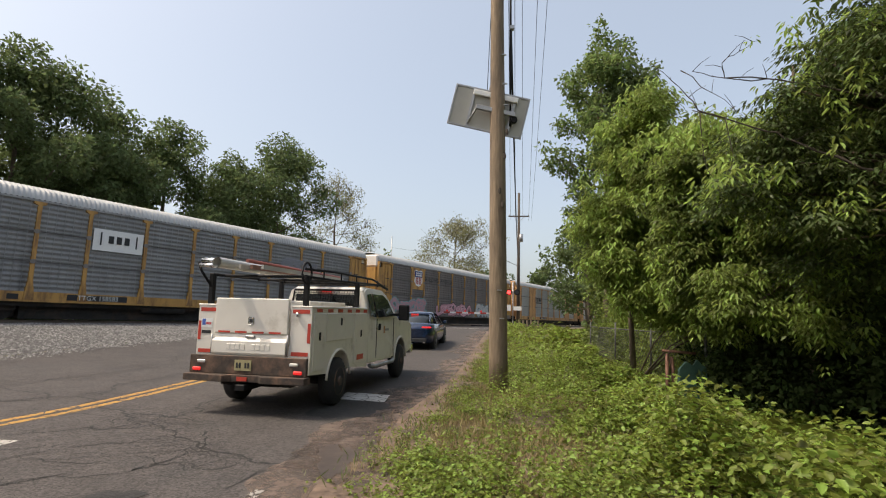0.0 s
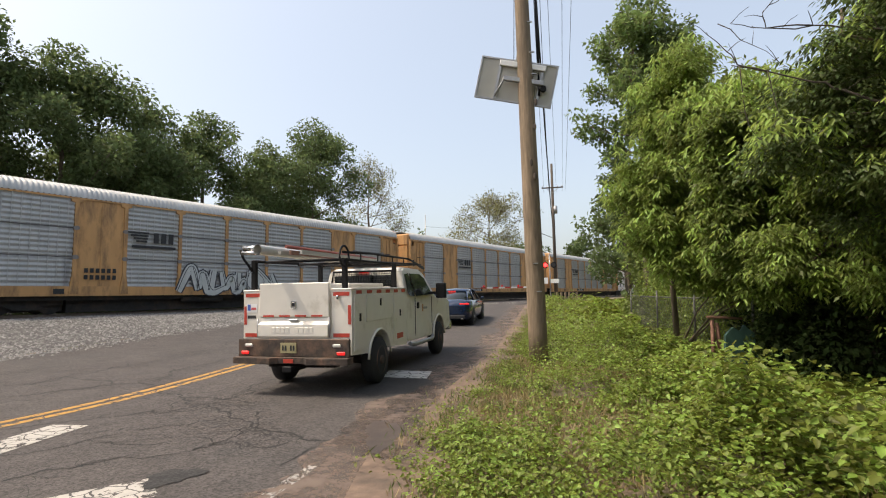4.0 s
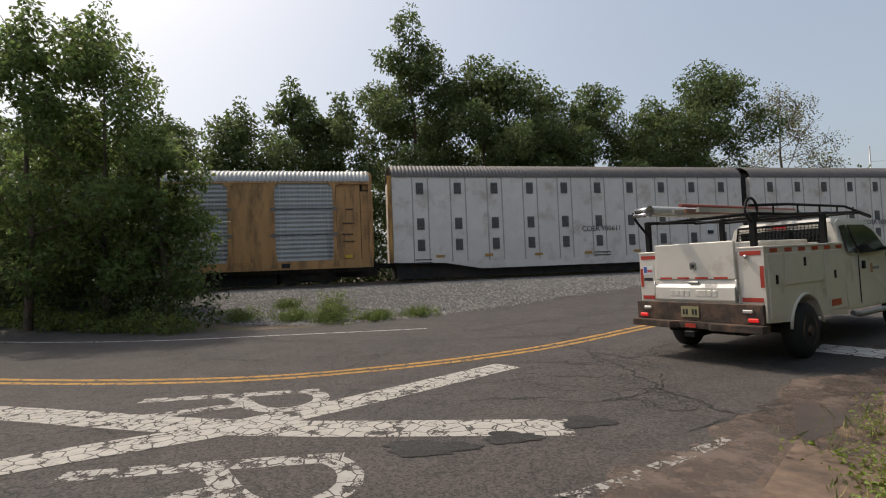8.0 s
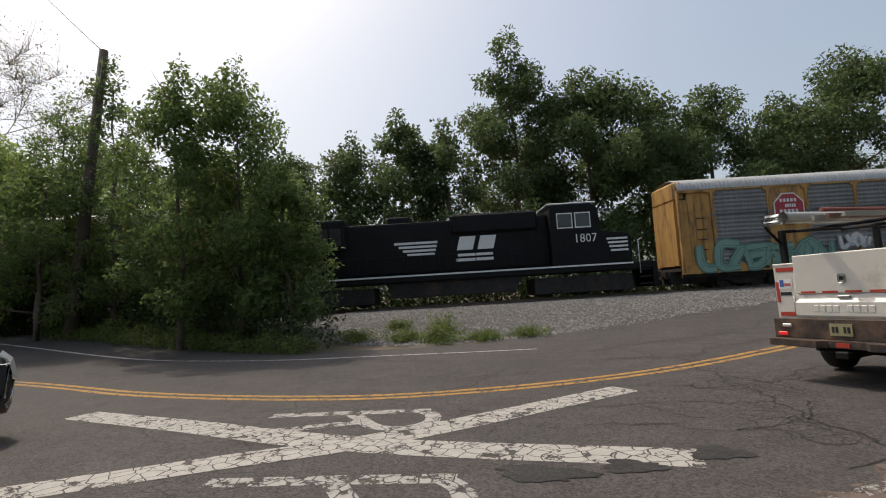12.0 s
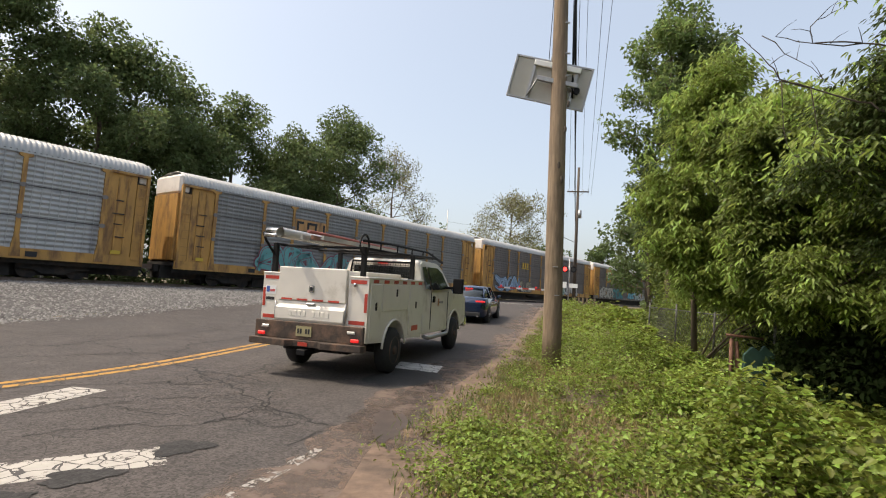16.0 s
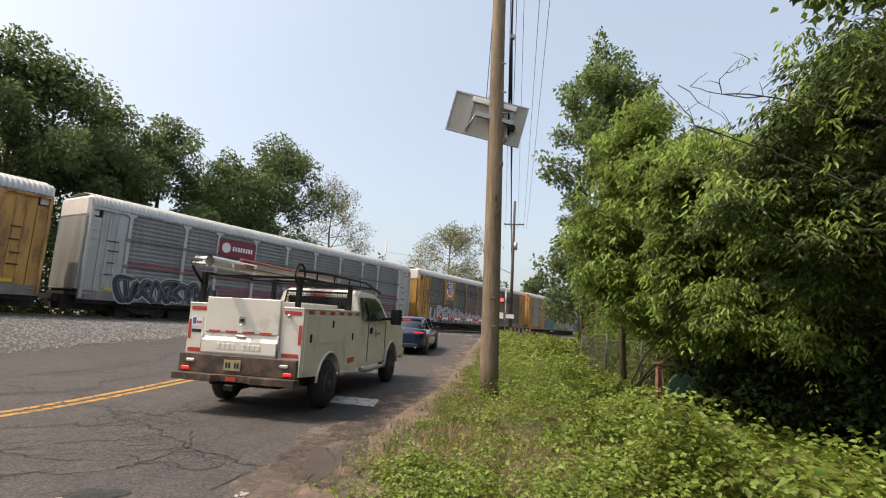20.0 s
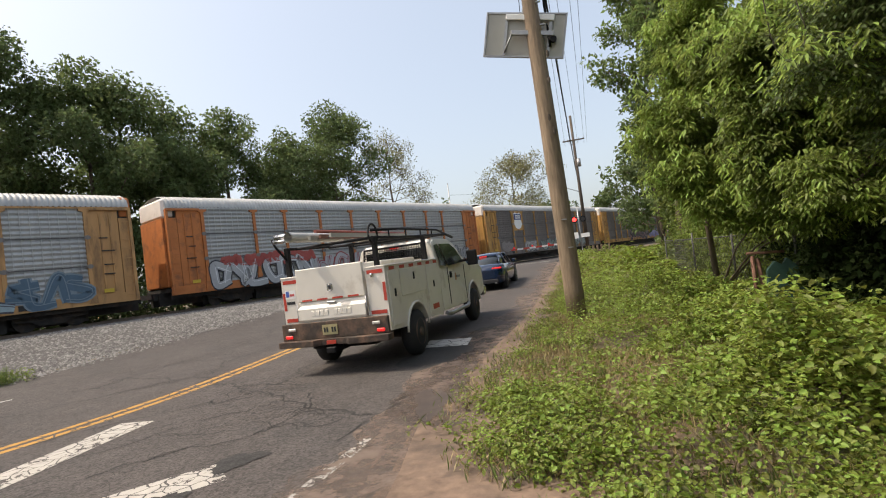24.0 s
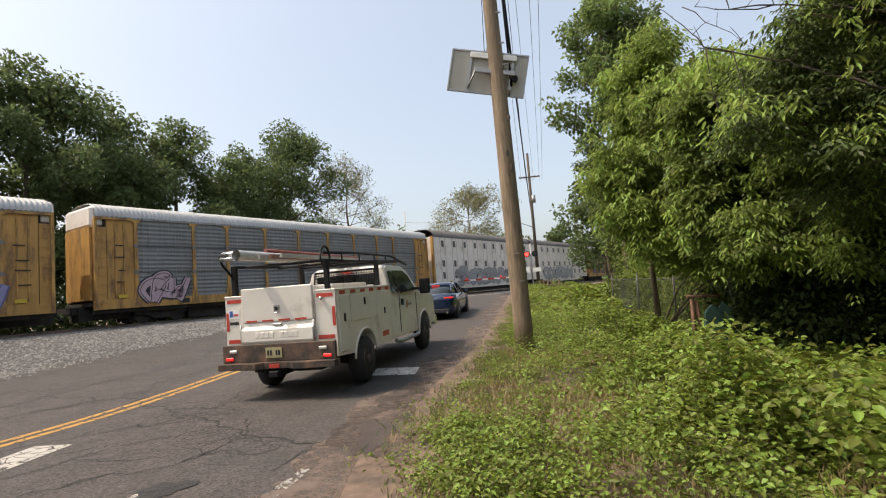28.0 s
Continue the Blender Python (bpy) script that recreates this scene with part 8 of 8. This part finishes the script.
    part("windscreen", prism([(4.32, 1.96), (4.86, 1.47), (4.9, 1.49), (4.36, 1.985)], -0.78, 0.78), "glass", cab).matrix_local = Matrix(((0, 1, 0, 0), (1, 0, 0, 0), (0, 0, 1, 0), (0, 0, 0, 1)))
    part("grille", B(-0.5, 0.5, 6.24, 6.29, 0.85, 1.22, 0.02), "chrome", cab)
    part("front_bumper", B(-0.98, 0.98, 6.2, 6.4, 0.5, 0.75, 0.04, 2), "chrome", cab)
    # mesh guard behind the cab
    g = part("window_guard", T([(-0.7, 2.6, 1.72), (-0.66, 2.6, 2.02), (0.66, 2.6, 2.02), (0.7, 2.6, 1.72)], 0.025, 6), "black", t)
    bm = bmesh.new()
    for k in range(24):
        x = -0.66 + k * 0.057
        tube(bm, [(x, 2.6, 1.7), (x + 0.03, 2.6, 2.02)], 0.006, 3, False)
    for k in range(6):
        tube(bm, [(-0.66, 2.6, 1.72 + k * 0.06), (0.66, 2.6, 1.72 + k * 0.06)], 0.006, 3, False)
    part("guard_mesh", bm, "black", t)
    # ladder rack with load
    for x, y in ((-0.86, 0.12), (0.66, 0.42), (-0.86, 2.4), (0.76, 2.5)):
        part("rack_post", B(x - 0.04, x + 0.04, y - 0.04, y + 0.04, 1.66, 2.17, 0.006), "black", t)
    part("rack_rail", T([(0.66, 0.35, 2.15), (0.68, 1.5, 2.15), (0.7, 4.2, 2.21), (0.7, 4.75, 2.13)], 0.026, 8), "black", t)
    part("rack_rail", T([(0.66, 0.35, 2.27), (0.68, 1.5, 2.31), (0.7, 3.6, 2.31), (0.7, 4.75, 2.15)], 0.022, 8), "black", t)
    part("rack_rail", T([(-0.86, 0.1, 2.15), (-0.86, 4.6, 2.21)], 0.026, 8), "black", t)
    for y, z in ((0.42, 2.15), (1.5, 2.15), (2.5, 2.16), (3.4, 2.19), (4.3, 2.21)):
        part("rack_bar", T([(-0.86, y, z), (0.7, y, z)], 0.024, 8), "black", t)
    for y in (1.0, 1.8, 2.6, 3.3, 4.0):
        part("rack_strut", T([(0.69, y, 2.16), (0.69, y, 2.31)], 0.014, 6), "black", t)
    bm = bmesh.new()
    tube(bm, [(0.66 + 0.0, 0.4 + 0.17 * math.cos(a) , 2.21 + 0.17 * math.sin(a)) for a in np.linspace(0, math.tau, 18)], 0.02, 6)
    part("spare_hoop", bm, "black", t)
    part("roller", T([(-0.95, -0.04, 2.36), (-0.62, -0.04, 2.36)], 0.05, 12), "chrome", t)
    part("roller", T([(-0.95, -0.1, 2.28), (-0.62, -0.1, 2.28)], 0.035, 12), "chrome", t)
    part("roller_bracket", T([(-1.02, -0.05, 2.34), (-0.98, -0.02, 2.2), (-0.86, 0.1, 1.95)], 0.022, 6), "black", t)
    bm = bmesh.new()
    tube(bm, [(-0.5, -0.32, 2.31), (-0.3, 3.0, 2.26)], 0.085, 16, False)
    tube(bm, [(-0.5, -0.319, 2.31), (-0.3, 3.0, 2.26)], 0.07, 16, False)
    part("pipe", bm, "lamp_clear", t)
    for x, cl in ((-0.34, "pure_white"), (-0.14, "clutter"), (0.06, "pure_white")):
        part("ladder_rail", B(x - 0.02, x + 0.02, 0.05, 3.4, 2.24, 2.31), "panel_back" if cl != "clutter" else "clutter", t)
    for k in range(9):
        part("ladder_rung", T([(-0.34, 0.3 + k * 0.34, 2.27), (0.06, 0.3 + k * 0.34, 2.27)], 0.015, 6), "steel", t)
    part("red_pole", T([(-0.25, 0.1, 2.38), (-0.1, 3.6, 2.34)], 0.03, 8), colour_mat((0.3, 0.09, 0.07)), t)
    for x in (-0.88, 0.88):
        wheel(t, x, 1.15, 0.4, 0.4, 0.26, rim="rust_steel")
        wheel(t, x, 5.11, 0.4, 0.4, 0.26, rim="rust_steel")
    return t


truck()


# ---- cars ----
def loft(sections, name, material, parent, bevel=0.0):
    """A closed skin over cross sections along y; each section is a list of (x, z) of the right half, mirrored."""
    bm = bmesh.new()
    rings = []
    for y, half in sections:
        ring = [(x, z) for x, z in half] + [(-x, z) for x, z in half[::-1]]
        rings.append([bm.verts.new((x, y, z)) for x, z in ring])
    n = len(rings[0])
    for a, b in zip(rings, rings[1:]):
        for i in range(n):
            f = bm.faces.new((a[i], a[(i + 1) % n], b[(i + 1) % n], b[i]))
            f.smooth = True
    bm.faces.new(rings[0])
    bm.faces.new(rings[-1])
    bmesh.ops.recalc_face_normals(bm, faces=bm.faces)
    return part(name, bm, material, parent)


def sedan():
    x, y = -1.62, 20.35
    t = thing("sedan_car", pose(x, y, float(ground_z(x, y)) + 0.02, 1.5, 0, -7), "dark blue sedan waiting with red brake lamps lit", "car")
    def sec(w, zl, zb, zs):
        return [(w * 0.86, zl), (w * 0.98, zl + 0.1), (w, (zl + zb) / 2), (w * 0.985, zb - 0.04), (w * 0.9, zb), (w * 0.5, zb + zs), (0.0, zb + zs)]
    body = loft([(0.0, sec(0.72, 0.5, 0.82, 0.0)), (0.06, sec(0.82, 0.3, 0.95, 0.02)), (0.25, sec(0.9, 0.24, 1.02, 0.03)), (0.9, sec(0.925, 0.2, 1.0, 0.02)), (1.6, sec(0.925, 0.2, 0.98, 0.0)), (3.2, sec(0.925, 0.2, 0.95, 0.0)), (4.2, sec(0.91, 0.22, 0.85, 0.04)), (4.7, sec(0.8, 0.26, 0.72, 0.03)), (4.86, sec(0.6, 0.35, 0.6, 0.0))], "body", "car_blue", t)
    loft([(0.55, [(0.66, 0.99), (0.64, 1.02), (0.0, 1.03)]), (1.15, [(0.74, 0.98), (0.6, 1.34), (0.0, 1.38)]), (1.9, [(0.8, 0.96), (0.62, 1.42), (0.0, 1.46)]), (2.6, [(0.8, 0.95), (0.62, 1.4), (0.0, 1.45)]), (3.65, [(0.78, 0.92), (0.66, 0.95), (0.0, 0.97)])], "glasshouse", "glass", t)
    loft([(1.12, [(0.6, 1.34), (0.58, 1.365), (0.0, 1.4)]), (1.9, [(0.63, 1.42), (0.6, 1.45), (0.0, 1.48)]), (2.62, [(0.63, 1.4), (0.6, 1.43), (0.0, 1.465)])], "roof", "car_blue", t)
    for s in (-1, 1):
        for a, b in (((0.74, 1.0, 0.62), (0.61, 1.36, 1.14)), ((0.8, 0.97, 1.75), (0.63, 1.42, 1.8)), ((0.79, 0.95, 3.5), (0.63, 1.41, 2.62))):
            part("pillar", T([(s * a[0], a[2], a[1]), (s * b[0], b[2], b[1])], 0.035, 6), "car_blue", t)
        part("tail_lamp", B(s * 0.5, s * 0.87, -0.0, 0.14, 0.85, 0.91, 0.02, 2), "lamp_red", t)
        part("mirror", B(s * 0.92, s * 1.08, 3.1, 3.22, 0.95, 1.08, 0.03, 2), "car_blue", t)
        part("exhaust", T([(s * 0.6, -0.03, 0.3), (s * 0.6, 0.1, 0.3)], 0.04, 8), "chrome", t)
        for wy in (0.95, 3.75):
            part("arch_liner", T([(s * 0.7, wy, 0.33), (s * 0.932, wy, 0.33)], 0.37, 22), "ink", t)
            wheel(t, s * 0.83, wy, 0.33, 0.33, 0.22)
    part("number_plate", B(-0.26, 0.06, -0.02, 0.01, 0.7, 0.86), "plate", t)
    part("plate_bar", B(-0.22, 0.02, -0.025, -0.021, 0.75, 0.81), "ink", t)
    part("emblem", B(-0.08, 0.08, 0.015, 0.04, 0.9, 0.93), "chrome", t)
    part("rear_bumper_trim", B(-0.7, 0.7, -0.01, 0.1, 0.3, 0.45, 0.02), "ink", t)
    part("roof_brake_lamp", B(-0.16, 0.16, 1.1, 1.14, 1.34, 1.38), "lamp_red", t)


sedan()


def suv():
    """A dark crossover waiting behind, its nose towards the crossing mark."""
    t = thing("crossover_car", pose(-8.43, -1.75, 0.03, 0, 0, -34), "dark grey crossover car with chrome-slatted grille", "car")
    def sec(w, zl, zb, zs):
        return [(w * 0.88, zl), (w * 0.99, zl + 0.12), (w, (zl + zb) / 2), (w * 0.98, zb - 0.08), (w * 0.88, zb), (w * 0.5, zb + zs), (0.0, zb + zs * 1.2)]
    D = "car_dark"
    loft([(-4.6, sec(0.75, 0.4, 1.0, 0.0)), (-4.4, sec(0.9, 0.28, 1.1, 0.02)), (-2.8, sec(0.94, 0.25, 1.12, 0.0)), (-1.5, sec(0.94, 0.25, 1.2, 0.04)), (-1.1, sec(0.94, 0.25, 1.18, 0.06)), (-0.7, sec(0.93, 0.26, 1.14, 0.08)), (-0.35, sec(0.88, 0.28, 1.08, 0.09)), (-0.14, sec(0.77, 0.3, 1.01, 0.08)), (-0.03, sec(0.64, 0.32, 0.93, 0.05)), (0.0, sec(0.56, 0.36, 0.89, 0.03))], "body", D, t)
    loft([(-4.4, [(0.7, 1.1), (0.6, 1.12), (0, 1.13)]), (-4.0, [(0.8, 1.1), (0.62, 1.56), (0, 1.6)]), (-2.6, [(0.84, 1.08), (0.66, 1.63), (0, 1.68)]), (-1.9, [(0.84, 1.07), (0.66, 1.58), (0, 1.62)]), (-1.0, [(0.82, 1.05), (0.7, 1.08), (0, 1.1)])], "glasshouse", "glass", t)
    loft([(-4.0, [(0.63, 1.57), (0.6, 1.6), (0, 1.63)]), (-2.6, [(0.67, 1.64), (0.64, 1.67), (0, 1.7)]), (-1.92, [(0.67, 1.59), (0.64, 1.62), (0, 1.64)])], "roof", D, t)
    for k in range(6):
        w = 0.5 - 0.012 * abs(k - 2) * 3
        z = 0.6 + k * 0.058
        part("grille_slat", T([(-w, -0.005, z), (-w * 0.5, 0.03, z - 0.004), (0, 0.04, z - 0.006), (w * 0.5, 0.03, z - 0.004), (w, -0.005, z)], 0.009, 6), "chrome", t)
    part("grille_back", B(-0.53, 0.53, -0.1, 0.01, 0.56, 0.95, 0.02), "ink", t)
    part("grille_surround", T([(-0.46, 0.03, 0.52), (-0.56, 0.0, 0.95), (0, 0.03, 0.97), (0.56, 0.0, 0.95), (0.46, 0.03, 0.52)], 0.016, 6), "chrome", t)
    bm = bmesh.new()
    tube(bm, [(0.1 * math.cos(a), 0.055, 0.78 + 0.085 * math.sin(a)) for a in np.linspace(0, math.tau, 20)], 0.016, 6)
    part("emblem", bm, "chrome", t)
    part("number_plate", B(-0.19, 0.15, 0.03, 0.05, 0.42, 0.58, 0.004), "plate", t)
    for k in range(7):
        if k != 3:
            part("plate_bar", B(-0.16 + k * 0.042, -0.13 + k * 0.042, 0.05, 0.054, 0.46, 0.54), "ink", t)
    for s in (-1, 1):
        part("headlamp", loft_lamp(s), "lamp_clear", t)
        part("bumper_trim", T([(s * 0.5, 0.0, 0.42), (s * 0.64, -0.03, 0.54), (s * 0.77, -0.13, 0.72)], 0.012, 5), "chrome", t)
        part("mirror", B(s * 0.96, s * 1.16, -1.65, -1.45, 1.13, 1.31, 0.04, 2), D, t)
        for wy in (-0.95, -3.7):
            part("arch_liner", T([(s * 0.7, wy, 0.37), (s * 0.948, wy, 0.37)], 0.42, 22), "ink", t)
            wheel(t, s * 0.84, wy, 0.37, 0.37, 0.24)


def loft_lamp(s):
    bm = bmesh.new()
    pts = [((0.58, -0.03, 0.95), (0.6, 0.0, 0.78)), ((0.74, -0.13, 1.02), (0.78, -0.08, 0.72)), ((0.88, -0.42, 1.12), (0.92, -0.36, 0.86))]
    a = [bm.verts.new((s * p[0], p[1] + 0.02, p[2])) for p, q in pts]
    b = [bm.verts.new((s * q[0], q[1] + 0.02, q[2])) for p, q in pts]
    c = [bm.verts.new((s * (p[0] - 0.04), p[1] - 0.06, (p[2] + q[2]) / 2)) for p, q in pts]
    for i in range(2):
        bm.faces.new((a[i], a[i + 1], b[i + 1], b[i]))
        bm.faces.new((a[i], c[i], c[i + 1], a[i + 1]))
        bm.faces.new((b[i], b[i + 1], c[i + 1], c[i]))
    bmesh.ops.recalc_face_normals(bm, faces=bm.faces)
    return bm


suv()


def motions():
    for car, mid in TRAIN:
        rows = []
        for t in (0.0, 7.0, 14.0, 21.0, 28.0):
            p = track_point(mid - SPEED * t)
            rows.append((t, pose(p.x, p.y, p.z, 0, 0, math.degrees(TRACK_A))))
        walk(car, rows)


motions()
